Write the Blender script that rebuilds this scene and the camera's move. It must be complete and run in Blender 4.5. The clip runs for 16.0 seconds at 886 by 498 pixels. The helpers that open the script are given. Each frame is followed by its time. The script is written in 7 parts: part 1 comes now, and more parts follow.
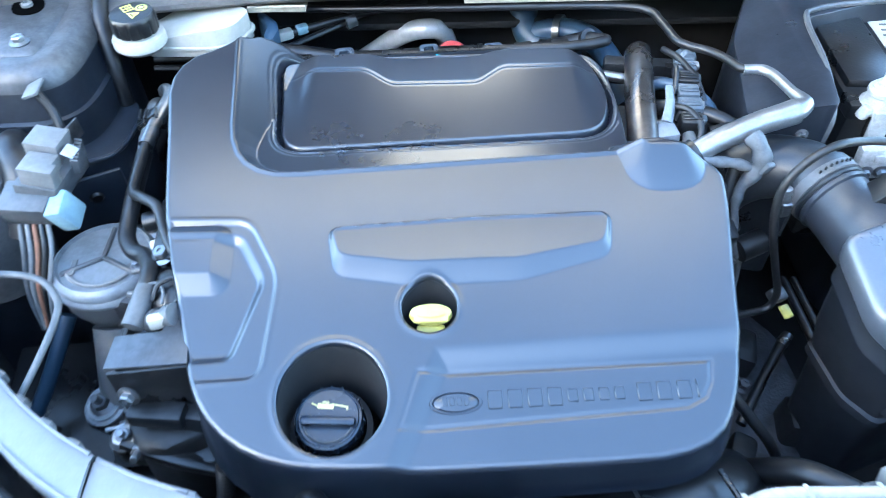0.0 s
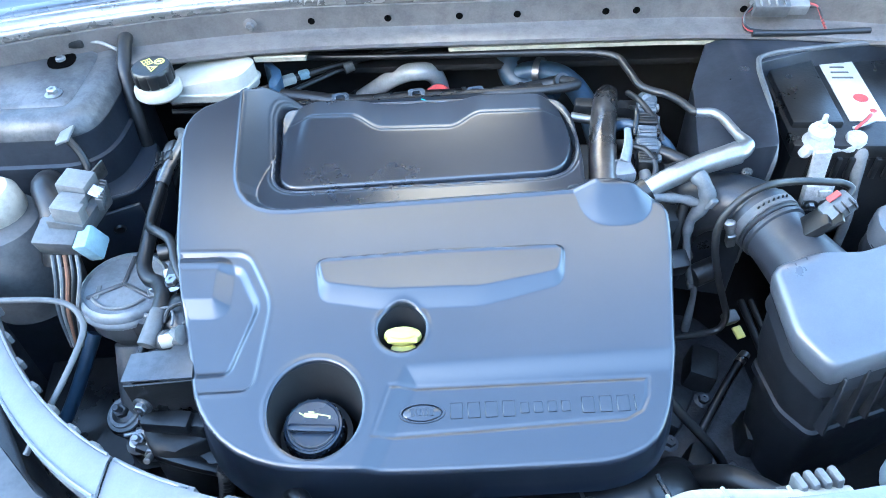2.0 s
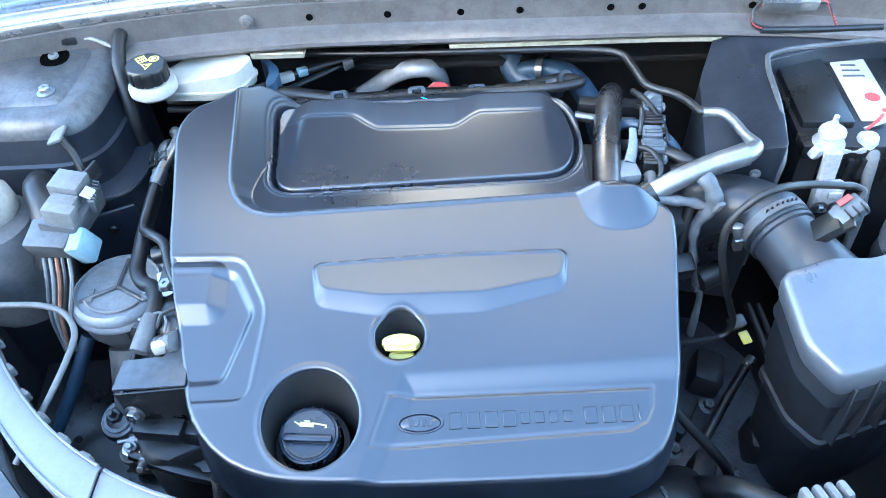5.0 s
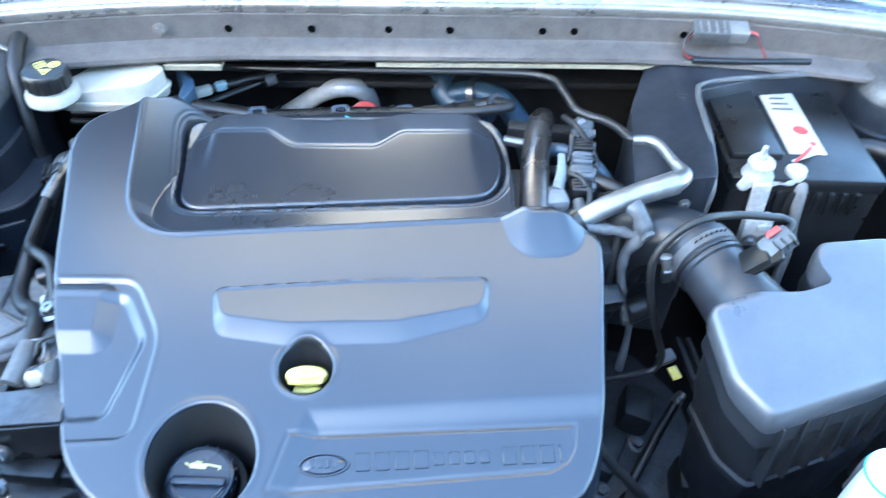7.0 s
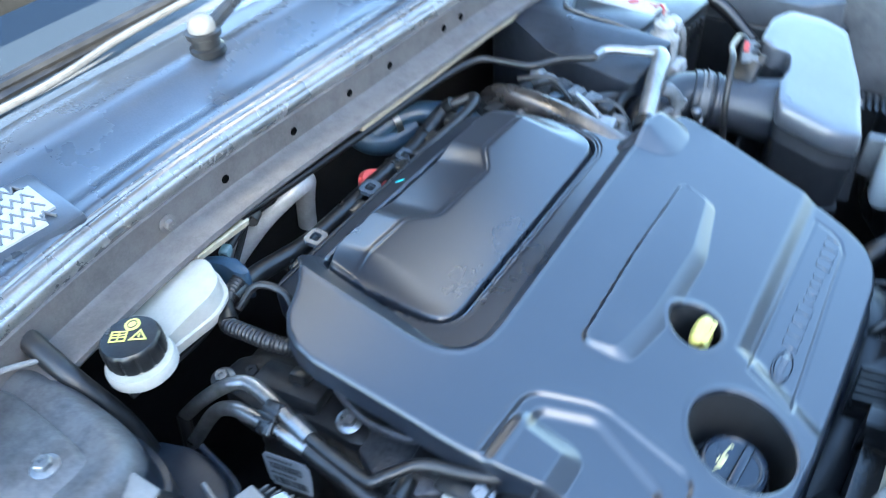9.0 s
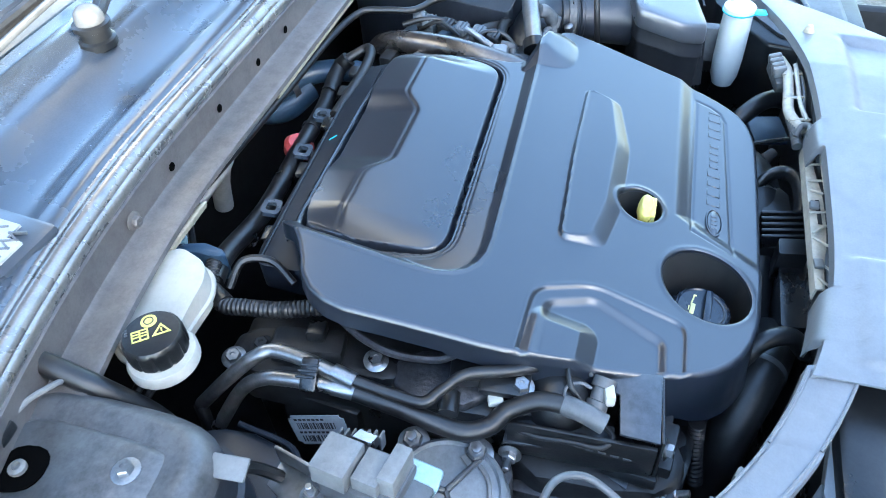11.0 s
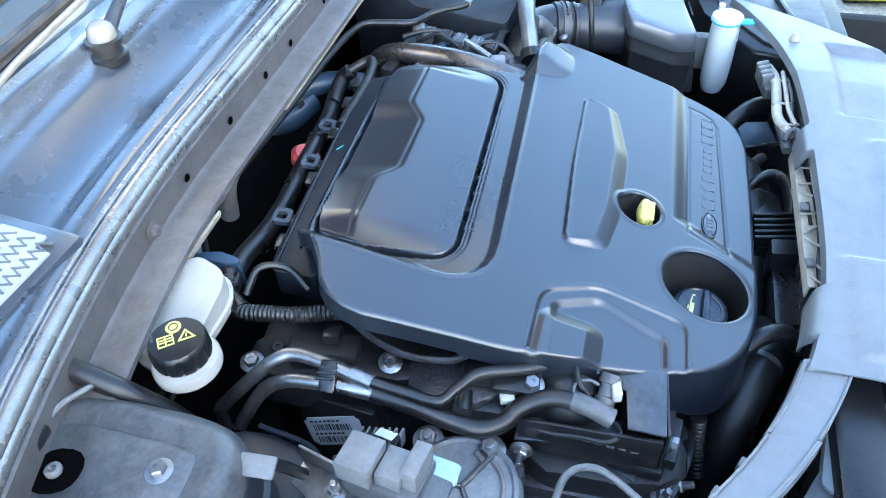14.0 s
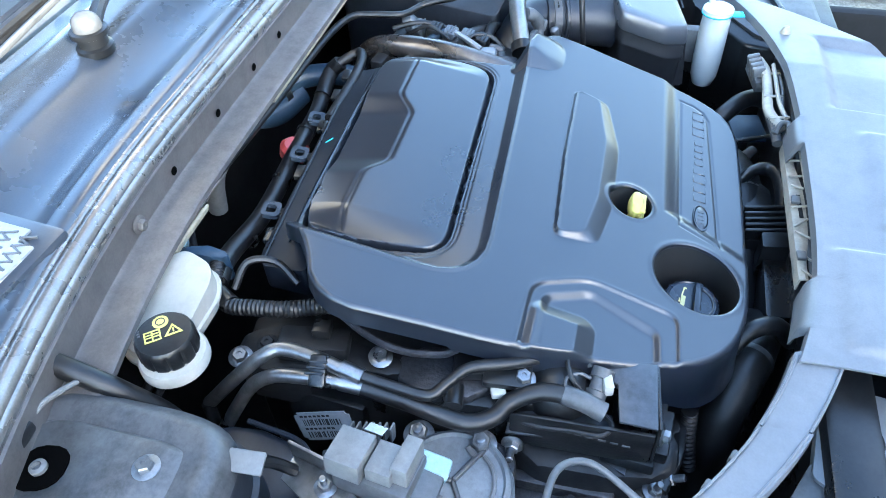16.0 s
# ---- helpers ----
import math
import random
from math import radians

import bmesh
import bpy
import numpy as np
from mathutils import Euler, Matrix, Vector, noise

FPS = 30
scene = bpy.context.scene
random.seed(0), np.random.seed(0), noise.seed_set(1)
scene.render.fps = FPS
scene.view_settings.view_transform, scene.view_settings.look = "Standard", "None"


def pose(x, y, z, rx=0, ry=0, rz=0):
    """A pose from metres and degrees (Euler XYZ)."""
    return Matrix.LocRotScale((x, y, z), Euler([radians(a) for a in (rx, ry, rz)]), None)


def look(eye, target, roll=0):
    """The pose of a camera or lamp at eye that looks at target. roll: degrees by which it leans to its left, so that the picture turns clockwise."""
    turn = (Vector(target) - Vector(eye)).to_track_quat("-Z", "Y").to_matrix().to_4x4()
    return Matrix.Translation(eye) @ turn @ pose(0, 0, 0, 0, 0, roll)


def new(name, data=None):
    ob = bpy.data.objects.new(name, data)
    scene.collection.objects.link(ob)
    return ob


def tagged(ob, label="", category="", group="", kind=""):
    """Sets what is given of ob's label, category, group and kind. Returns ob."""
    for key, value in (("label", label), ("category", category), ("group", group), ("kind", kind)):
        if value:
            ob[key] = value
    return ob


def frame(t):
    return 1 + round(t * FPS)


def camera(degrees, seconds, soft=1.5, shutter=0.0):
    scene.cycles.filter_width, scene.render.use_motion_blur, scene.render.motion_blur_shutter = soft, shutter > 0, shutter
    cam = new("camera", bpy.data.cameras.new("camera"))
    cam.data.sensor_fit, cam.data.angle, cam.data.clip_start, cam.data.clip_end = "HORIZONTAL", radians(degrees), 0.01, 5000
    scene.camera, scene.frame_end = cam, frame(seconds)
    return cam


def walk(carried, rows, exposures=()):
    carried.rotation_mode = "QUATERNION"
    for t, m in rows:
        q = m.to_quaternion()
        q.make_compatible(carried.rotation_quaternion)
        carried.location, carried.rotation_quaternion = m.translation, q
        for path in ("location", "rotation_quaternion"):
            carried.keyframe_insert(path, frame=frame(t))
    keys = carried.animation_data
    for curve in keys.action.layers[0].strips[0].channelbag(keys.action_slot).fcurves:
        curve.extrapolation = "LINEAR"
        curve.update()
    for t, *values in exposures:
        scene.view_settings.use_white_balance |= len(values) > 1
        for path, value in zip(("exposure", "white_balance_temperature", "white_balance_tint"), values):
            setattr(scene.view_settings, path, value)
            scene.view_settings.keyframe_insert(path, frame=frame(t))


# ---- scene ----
cam = camera(61.9, 16.0, soft=0.9, shutter=0.5)
PATH = [
    (0, (-0.015, -0.027, 1.44), (0.01, 1.336, -0.022), -0.6),
    (0.5, (0.017, -0.079, 1.498), (-0.018, 1.244, -0.001), -1.0),
    (1, (0.034, -0.084, 1.507), (0.005, 1.274, 0.04), -1.0),
    (1.5, (0.039, -0.085, 1.518), (-0.02, 1.3, 0.077), -2.3),
    (2, (0.041, -0.078, 1.518), (-0.009, 1.31, 0.08), -2.9),
    (2.5, (0.04, -0.073, 1.517), (-0.011, 1.309, 0.072), -3.0),
    (3, (0.04, -0.07, 1.515), (-0.012, 1.31, 0.068), -3.0),
    (3.5, (0.037, -0.068, 1.511), (-0.008, 1.312, 0.064), -2.6),
    (4, (0.041, -0.061, 1.514), (-0.021, 1.311, 0.06), -3.3),
    (6.5, (0.051, -0.046, 1.497), (0.023, 1.33, 0.046), -1.6),
    (7, (0.073, -0.026, 1.474), (0.161, 1.406, 0.079), 2.3),
    (7.5, (0.006, -0.027, 1.458), (0.442, 1.439, 0.169), 3.1),
    (8, (-0.158, -0.012, 1.453), (0.603, 1.241, 0.093), 0.0),
    (8.4, (-0.296, 0.088, 1.46), (0.56, 1.328, 0.145), -6.5),
    (8.6, (-0.372, 0.147, 1.467), (0.525, 1.329, 0.127), -6.6),
    (8.8, (-0.443, 0.198, 1.471), (0.561, 1.289, 0.129), -5.5),
    (9, (-0.517, 0.271, 1.466), (0.65, 1.197, 0.132), -4.6),
    (9.2, (-0.53, 0.286, 1.462), (0.641, 1.111, 0.067), -5.8),
    (9.5, (-0.572, 0.355, 1.459), (0.706, 1.035, 0.079), -2.4),
    (9.7, (-0.565, 0.374, 1.442), (0.709, 0.95, 0.011), -1.9),
    (11.8, (-0.674, 0.389, 1.507), (0.662, 0.832, 0.087), -4.1),
    (12, (-0.675, 0.392, 1.505), (0.664, 0.832, 0.087), -3.9),
    (12.5, (-0.673, 0.395, 1.506), (0.669, 0.828, 0.088), -3.8),
    (13, (-0.669, 0.397, 1.504), (0.672, 0.838, 0.088), -4.2),
    (13.5, (-0.664, 0.399, 1.505), (0.677, 0.835, 0.087), -4.0),
    (14, (-0.66, 0.4, 1.505), (0.679, 0.833, 0.084), -4.2),
    (14.5, (-0.661, 0.4, 1.503), (0.681, 0.826, 0.083), -4.2),
    (15, (-0.659, 0.4, 1.502), (0.681, 0.817, 0.077), -3.9),
    (15.5, (-0.659, 0.401, 1.499), (0.68, 0.8, 0.068), -3.3),
    (16, (-0.657, 0.401, 1.5), (0.678, 0.807, 0.068), -3.6),
]
walk(cam, [(t, look(eye, target, roll)) for t, eye, target, roll in PATH], [(0, 4.33, 5650, 2), (7.0, 4.33, 5650, 2), (7.5, 4.18, 5600, 2), (8.0, 3.85, 5450, 2), (8.5, 3.8, 5550, 2), (9.2, 3.88, 5750, 2), (12, 3.72, 5900, 4), (16, 3.72, 5900, 4)])

# ---- sky, sun, ground light ----
world = bpy.data.worlds.new("world")
scene.world = world
world.use_nodes = True
wn = world.node_tree.nodes
sky = wn.new("ShaderNodeTexSky")
sky.sky_type = "NISHITA"
sky.sun_disc = False
sky.sun_elevation = radians(24)
sky.sun_rotation = radians(216)
wn["Background"].inputs["Strength"].default_value = 0.14
world.node_tree.links.new(sky.outputs[0], wn["Background"].inputs[0])
sun = new("sun", bpy.data.lights.new("sun", "SUN"))
sun.data.energy, sun.data.angle, sun.data.color = 4.0, radians(0.5), (1.0, 0.93, 0.82)
sun.matrix_world = look((-1.61, -2.22, 1.22), (0, 0, 0))


# ---- materials ----
def material(name, base, rough=0.5, metal=0.0, vary=0.25, grain=60.0, bump=0.05, dust=0.0, dust_col=(0.30, 0.28, 0.25),
             scale2=9.0, spec=0.5, coat=0.0, rough_vary=0.15, random_vary=0.0, grime=0.3, scuff=0.0):
    """Principled surface with large stains, fine grain, relief and a thin film of dust on upward faces' patches."""
    m = bpy.data.materials.new(name)
    m.use_nodes = True
    nt = m.node_tree
    n, ln = nt.nodes, nt.links
    p = n["Principled BSDF"]
    tc = n.new("ShaderNodeTexCoord")
    big = n.new("ShaderNodeTexNoise")
    big.inputs["Scale"].default_value, big.inputs["Detail"].default_value, big.inputs["Roughness"].default_value = scale2, 6, 0.65
    fine = n.new("ShaderNodeTexNoise")
    fine.inputs["Scale"].default_value, fine.inputs["Detail"].default_value = grain, 4
    for t in (big, fine):
        ln.new(tc.outputs["Object"], t.inputs["Vector"])
    ramp = n.new("ShaderNodeValToRGB")
    ramp.color_ramp.elements[0].position, ramp.color_ramp.elements[1].position = 0.3, 0.72
    lo, hi = [max(0.0, c * (1 - vary)) for c in base], [min(1.0, c * (1 + vary)) for c in base]
    ramp.color_ramp.elements[0].color, ramp.color_ramp.elements[1].color = (*lo, 1), (*hi, 1)
    mixv = n.new("ShaderNodeMix")
    mixv.data_type = "FLOAT"
    mixv.inputs[0].default_value = 0.4
    ln.new(big.outputs["Fac"], mixv.inputs[2])
    ln.new(fine.outputs["Fac"], mixv.inputs[3])
    ln.new(mixv.outputs[0], ramp.inputs[0])
    col = ramp.outputs[0]
    if random_vary:
        info = n.new("ShaderNodeObjectInfo")
        hs = n.new("ShaderNodeHueSaturation")
        mr = n.new("ShaderNodeMapRange")
        mr.inputs[3].default_value, mr.inputs[4].default_value = 1 - random_vary, 1 + random_vary
        ln.new(info.outputs["Random"], mr.inputs[0])
        ln.new(mr.outputs[0], hs.inputs["Value"])
        ln.new(col, hs.inputs["Color"])
        col = hs.outputs[0]
    if dust:
        dn = n.new("ShaderNodeTexNoise")
        dn.inputs["Scale"].default_value, dn.inputs["Detail"].default_value, dn.inputs["Roughness"].default_value = 14, 8, 0.7
        ln.new(tc.outputs["Object"], dn.inputs["Vector"])
        dr = n.new("ShaderNodeMapRange")
        dr.inputs[1].default_value, dr.inputs[2].default_value = 0.42, 0.75
        dr.inputs[3].default_value, dr.inputs[4].default_value = 0.0, dust
        ln.new(dn.outputs["Fac"], dr.inputs[0])
        dm = n.new("ShaderNodeMix")
        dm.data_type = "RGBA"
        dm.inputs[7].default_value = (*dust_col, 1)
        ln.new(dr.outputs[0], dm.inputs[0])
        ln.new(col, dm.inputs[6])
        col = dm.outputs[2]
    if grime:
        gn = n.new("ShaderNodeTexNoise")
        gn.inputs["Scale"].default_value, gn.inputs["Detail"].default_value, gn.inputs["Roughness"].default_value = 32, 10, 0.78
        ln.new(tc.outputs["Object"], gn.inputs["Vector"])
        gr = n.new("ShaderNodeMapRange")
        gr.inputs[1].default_value, gr.inputs[2].default_value = 0.36, 0.56
        gr.inputs[3].default_value, gr.inputs[4].default_value = 1.0 - grime, 1.0
        ln.new(gn.outputs["Fac"], gr.inputs[0])
        gm = n.new("ShaderNodeMix")
        gm.data_type, gm.blend_type = "RGBA", "MULTIPLY"
        gm.inputs[0].default_value = 1.0
        ln.new(col, gm.inputs[6])
        ln.new(gr.outputs[0], gm.inputs[7])
        col = gm.outputs[2]
    for turn, seed in ((25, 0.0), (-50, 3.0)) if scuff else ():
        mp = n.new("ShaderNodeMapping")
        mp.inputs["Rotation"].default_value = (0, 0, radians(turn))
        mp.inputs["Scale"].default_value = (14, 420, 60)
        mp.inputs["Location"].default_value = (seed, seed, seed)
        sn = n.new("ShaderNodeTexNoise")
        sn.inputs["Scale"].default_value, sn.inputs["Detail"].default_value = 1.0, 3
        sr = n.new("ShaderNodeMapRange")
        sr.inputs[1].default_value, sr.inputs[2].default_value = 0.66, 0.74
        sr.inputs[3].default_value, sr.inputs[4].default_value = 0.0, scuff
        sm_ = n.new("ShaderNodeMix")
        sm_.data_type = "RGBA"
        sm_.inputs[7].default_value = (*dust_col, 1)
        ln.new(tc.outputs["Object"], mp.inputs["Vector"])
        ln.new(mp.outputs[0], sn.inputs["Vector"])
        ln.new(sn.outputs["Fac"], sr.inputs[0])
        ln.new(sr.outputs[0], sm_.inputs[0])
        ln.new(col, sm_.inputs[6])
        col = sm_.outputs[2]
    ln.new(col, p.inputs["Base Color"])
    rr = n.new("ShaderNodeMapRange")
    rr.inputs[3].default_value, rr.inputs[4].default_value = max(0.03, rough - rough_vary), min(1.0, rough + rough_vary)
    rr.inputs[1].default_value, rr.inputs[2].default_value = 0.25, 0.75
    ln.new(big.outputs["Fac"], rr.inputs[0])
    ln.new(rr.outputs[0], p.inputs["Roughness"])
    p.inputs["Metallic"].default_value = metal
    p.inputs["Specular IOR Level"].default_value = spec
    p.inputs["Coat Weight"].default_value = coat
    p.inputs["Coat Roughness"].default_value = 0.08
    if bump:
        b = n.new("ShaderNodeBump")
        b.inputs["Strength"].default_value, b.inputs["Distance"].default_value = bump, 0.002
        ln.new(fine.outputs["Fac"], b.inputs["Height"])
        ln.new(b.outputs[0], p.inputs["Normal"])
    return m


COVER = material("moulded_plastic", (0.009, 0.012, 0.019), 0.30, vary=0.3, grain=900, bump=0.02, scale2=4, rough_vary=0.05, spec=0.95, grime=0.0, dust=0.03, dust_col=(0.12, 0.12, 0.12))
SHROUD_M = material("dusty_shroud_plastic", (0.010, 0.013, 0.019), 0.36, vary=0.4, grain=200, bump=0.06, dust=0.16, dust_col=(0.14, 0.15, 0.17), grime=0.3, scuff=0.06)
BONNET_REFLECTOR = material("bonnet_reflector_paint", (0.76, 0.70, 0.61), 0.45, vary=0.1, grain=200, bump=0.03, dust=0.2)
BLACK = material("black_plastic", (0.007, 0.0075, 0.0085), 0.33, vary=0.3, grain=300, bump=0.1, dust=0.05, grime=0.4)
DUCT = material("duct_plastic", (0.018, 0.022, 0.030), 0.38, vary=0.25, grain=500, bump=0.08, dust=0.05, spec=0.5, grime=0.2)
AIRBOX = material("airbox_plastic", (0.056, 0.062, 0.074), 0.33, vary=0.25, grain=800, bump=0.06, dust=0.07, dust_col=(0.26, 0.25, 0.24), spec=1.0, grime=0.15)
# Darker copy of the air box plastic, for its lower half and shaded sides.
AIRLOW = material("airbox_lower_shade", (0.010, 0.012, 0.016), 0.50, vary=0.3, grain=500, bump=0.1, dust=0.08, dust_col=(0.14, 0.14, 0.14), spec=0.35, grime=0.4)
FLANGE = material("flange_plastic", (0.006, 0.009, 0.015), 0.5, vary=0.2, grain=400, bump=0.06, dust=0.05, spec=0.25)
CONN = material("grey_blue_connector", (0.085, 0.10, 0.115), 0.4, vary=0.25, grain=200, bump=0.08, dust=0.2, grime=0.4)
PALEG = material("pale_cast_lever", (0.19, 0.20, 0.215), 0.4, metal=0.2, vary=0.15, grain=200, bump=0.1, grime=0.3)
RESLID = material("reservoir_lid_plastic", (0.17, 0.185, 0.20), 0.35, vary=0.2, grain=200, bump=0.05, dust=0.15, grime=0.35)
WSHIELD = material("blue_black_shield", (0.012, 0.017, 0.026), 0.42, vary=0.3, grain=200, bump=0.08, dust=0.12, dust_col=(0.10, 0.11, 0.13), grime=0.3)
HOSE = material("intake_hose_rubber", (0.008, 0.011, 0.016), 0.38, vary=0.25, grain=300, bump=0.08, dust=0.06)
TAPE = material("grey_loom_tape", (0.085, 0.092, 0.10), 0.5, vary=0.3, grain=150, bump=0.2, dust=0.2, grime=0.45)
RUBBER = material("rubber", (0.006, 0.006, 0.007), 0.42, vary=0.3, grain=200, bump=0.1, dust=0.07, grime=0.4)
DARK = material("grimy_metal", (0.020, 0.021, 0.023), 0.5, metal=0.3, vary=0.5, grain=90, bump=0.3, dust=0.10, dust_col=(0.06, 0.055, 0.05), grime=0.5)
# Black for grimy parts, and for shade painted into recesses.
DEEP = material("grimy_shade_black", (0.007, 0.007, 0.0075), 0.75, vary=0.4, grain=60, bump=0.2, dust=0.08, dust_col=(0.03, 0.025, 0.022))
BRIGHT = material("dull_bright_aluminium", (0.52, 0.53, 0.54), 0.42, metal=0.35, vary=0.12, grain=150, bump=0.06, grime=0.2)
STEEL = material("dull_steel", (0.27, 0.265, 0.26), 0.34, metal=0.9, vary=0.3, grain=120, bump=0.08, dust=0.08, grime=0.35)
ALU = material("bare_aluminium", (0.33, 0.335, 0.34), 0.38, metal=0.85, vary=0.15, grain=200, bump=0.08, grime=0.25)
CAST = material("cast_aluminium", (0.07, 0.07, 0.077), 0.5, metal=0.6, vary=0.35, grain=250, bump=0.4, dust=0.3, dust_col=(0.08, 0.07, 0.06), grime=0.6)
ZINC = material("zinc_plating", (0.27, 0.275, 0.285), 0.36, metal=0.9, vary=0.2, grain=300, bump=0.05, grime=0.35)
WHITE = material("white_plastic", (0.40, 0.385, 0.335), 0.4, vary=0.08, grain=100, bump=0.03, dust=0.10, grime=0.15)
MILK = material("milky_plastic", (0.58, 0.61, 0.60), 0.35, vary=0.06, grain=60, bump=0.02, grime=0.0)
TEAL = material("teal_plastic", (0.05, 0.45, 0.50), 0.35, vary=0.1)
YELLOW = material("yellow_plastic", (0.50, 0.44, 0.10), 0.38, vary=0.15, grain=80, bump=0.04, dust=0.25, grime=0.2)
MARK = material("printed_yellow", (0.60, 0.54, 0.14), 0.5, vary=0.1, grime=0.1)
PALE = material("pale_print", (0.52, 0.48, 0.22), 0.5, vary=0.1)
PIPE = material("brown_steel", (0.14, 0.126, 0.118), 0.27, metal=0.85, vary=0.4, grain=60, bump=0.05, grime=0.3)
CREAM = material("cream_print", (0.42, 0.38, 0.31), 0.5, vary=0.1, grime=0.35)
PAPER = material("paper_label", (0.42, 0.45, 0.48), 0.5, vary=0.06, grain=80)
INK = material("ink", (0.03, 0.03, 0.035), 0.6)
RED = material("red_plastic", (0.36, 0.05, 0.045), 0.4, vary=0.2)
BLUE = material("blue_rubber", (0.028, 0.055, 0.090), 0.4, vary=0.25, grain=90, bump=0.08)
SKYBLUE = material("pale_blue_plastic", (0.24, 0.36, 0.40), 0.35, vary=0.1)
GREY = material("grey_plastic", (0.075, 0.077, 0.080), 0.42, vary=0.2, grain=200, bump=0.05, dust=0.10, grime=0.4)
LGREY = material("light_grey_plastic", (0.15, 0.15, 0.148), 0.45, vary=0.15, grain=200, bump=0.05, dust=0.15, grime=0.35)
PAINT = material("body_paint", (0.11, 0.113, 0.12), 0.38, metal=0.4, vary=0.15, grain=1500, bump=0.02, dust=0.2, coat=0.3)
RAIL = material("dusty_rail_paint", (0.135, 0.125, 0.120), 0.38, metal=0.3, vary=0.2, grain=400, bump=0.04, dust=0.35, dust_col=(0.18, 0.15, 0.13), grime=0.3, scuff=0.08)
SEAL = material("worn_seal", (0.30, 0.28, 0.26), 0.30, metal=0.7, vary=0.25, grain=500, bump=0.03, dust=0.15, dust_col=(0.2, 0.17, 0.15), grime=0.25)
SLAM = material("front_panel_plastic", (0.145, 0.150, 0.158), 0.40, vary=0.12, grain=500, bump=0.08, dust=0.15, spec=0.7, grime=0.15, scuff=0.05)
COWL = material("cowl_plastic", (0.042, 0.050, 0.063), 0.27, vary=0.25, grain=500, bump=0.03, dust=0.05, dust_col=(0.16, 0.15, 0.14), scale2=5, spec=1.0, grime=0.0, scuff=0.03)
MESHW = material("pale_mesh_plastic", (0.42, 0.42, 0.41), 0.45, vary=0.1, grain=200, bump=0.03, dust=0.1, grime=0.2)
FOAM = material("yellowed_foam", (0.40, 0.36, 0.27), 0.8, vary=0.3, grain=150, bump=0.3)
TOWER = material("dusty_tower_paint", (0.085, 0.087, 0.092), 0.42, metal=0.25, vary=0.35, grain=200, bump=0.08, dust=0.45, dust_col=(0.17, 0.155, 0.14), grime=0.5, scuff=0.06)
RUST = material("rusty_iron", (0.20, 0.09, 0.05), 0.75, vary=0.4, grain=120, bump=0.3)
RENDERED = material("rough_wall_render", (0.16, 0.145, 0.13), 0.85, vary=0.2, grain=40, bump=0.3, scale2=1.5)
SHIELD = material("dull_shield_steel", (0.07, 0.076, 0.086), 0.4, metal=0.6, vary=0.25, grain=150, bump=0.06, dust=0.1, grime=0.35)
HOLE = material("dark_hole", (0.002, 0.002, 0.002), 1.0, spec=0.0, vary=0.0, bump=0.0, grime=0.0)
INSUL = material("bonnet_insulation", (0.017, 0.017, 0.017), 1.0, spec=0.0, vary=0.3, grain=80, bump=0.3)
PAVE = material("pale_gravel", (0.42, 0.385, 0.34), 0.85, vary=0.45, grain=70, bump=0.6, scale2=2.0, grime=0.5)
SIGNYEL = material("yellow_paint", (0.80, 0.66, 0.04), 0.4, vary=0.1)


def glass_material():
    m = bpy.data.materials.new("windscreen_glass")
    m.use_nodes = True
    p = m.node_tree.nodes["Principled BSDF"]
    p.inputs["Base Color"].default_value = (0.02, 0.025, 0.03, 1)
    p.inputs["Roughness"].default_value = 0.03
    p.inputs["Transmission Weight"].default_value = 0.25
    p.inputs["Specular IOR Level"].default_value = 0.8
    return m


GLASS = glass_material()


# ---- builders ----
def smooth(bm, angle=40):
    for f in bm.faces:
        f.smooth = True
    lim = radians(angle)
    for e in bm.edges:
        if len(e.link_faces) == 2 and e.calc_face_angle(0) > lim:
            e.smooth = False
    return bm


def mesh_from(name, bm, mat, auto=40):
    smooth(bm, auto)
    me = bpy.data.meshes.new(name)
    bm.to_mesh(me)
    bm.free()
    me.materials.append(mat)
    return me


def thing(name, at, label, category, group="", kind=""):
    """An Empty at the base of a thing."""
    ob = new(name)
    ob.empty_display_size = 0.02
    ob.location = at
    bpy.context.view_layer.update()
    return tagged(ob, label, category, group, kind)


def part(name, bm, mat, parent, label="", auto=40):
    ob = new(name, mesh_from(name, bm, mat, auto))
    ob.parent = parent
    root = parent
    m = Matrix.Identity(4)
    while root is not None:
        m = Matrix.Translation(root.location) @ m if root.type == "EMPTY" else m
        root = root.parent
    ob.matrix_parent_inverse = m.inverted() if parent.type == "EMPTY" else Matrix.Identity(4)
    if label:
        ob["label"] = label
    return ob


def single(name, bm, mat, label, category, group="", kind="", auto=40):
    return tagged(new(name, mesh_from(name, bm, mat, auto)), label, category, group, kind)


def turned(c, rx=0, ry=0, rz=0):
    return pose(c[0], c[1], c[2], rx, ry, rz)


def box(c, size, bevel=0.002, rot=(0, 0, 0), bm=None, seg=2):
    b = bmesh.new()
    bmesh.ops.create_cube(b, size=1.0)
    bmesh.ops.scale(b, vec=size, verts=b.verts)
    if bevel:
        bmesh.ops.bevel(b, geom=b.edges[:], offset=min(bevel, min(size) * 0.45), segments=seg, affect="EDGES", profile=0.5)
    bmesh.ops.transform(b, matrix=turned(c, *rot), verts=b.verts)
    return merged(bm, b)


def merged(bm, b):
    if bm is None:
        return b
    me = bpy.data.meshes.new("t")
    b.to_mesh(me)
    b.free()
    bm.from_mesh(me)
    bpy.data.meshes.remove(me)
    return bm


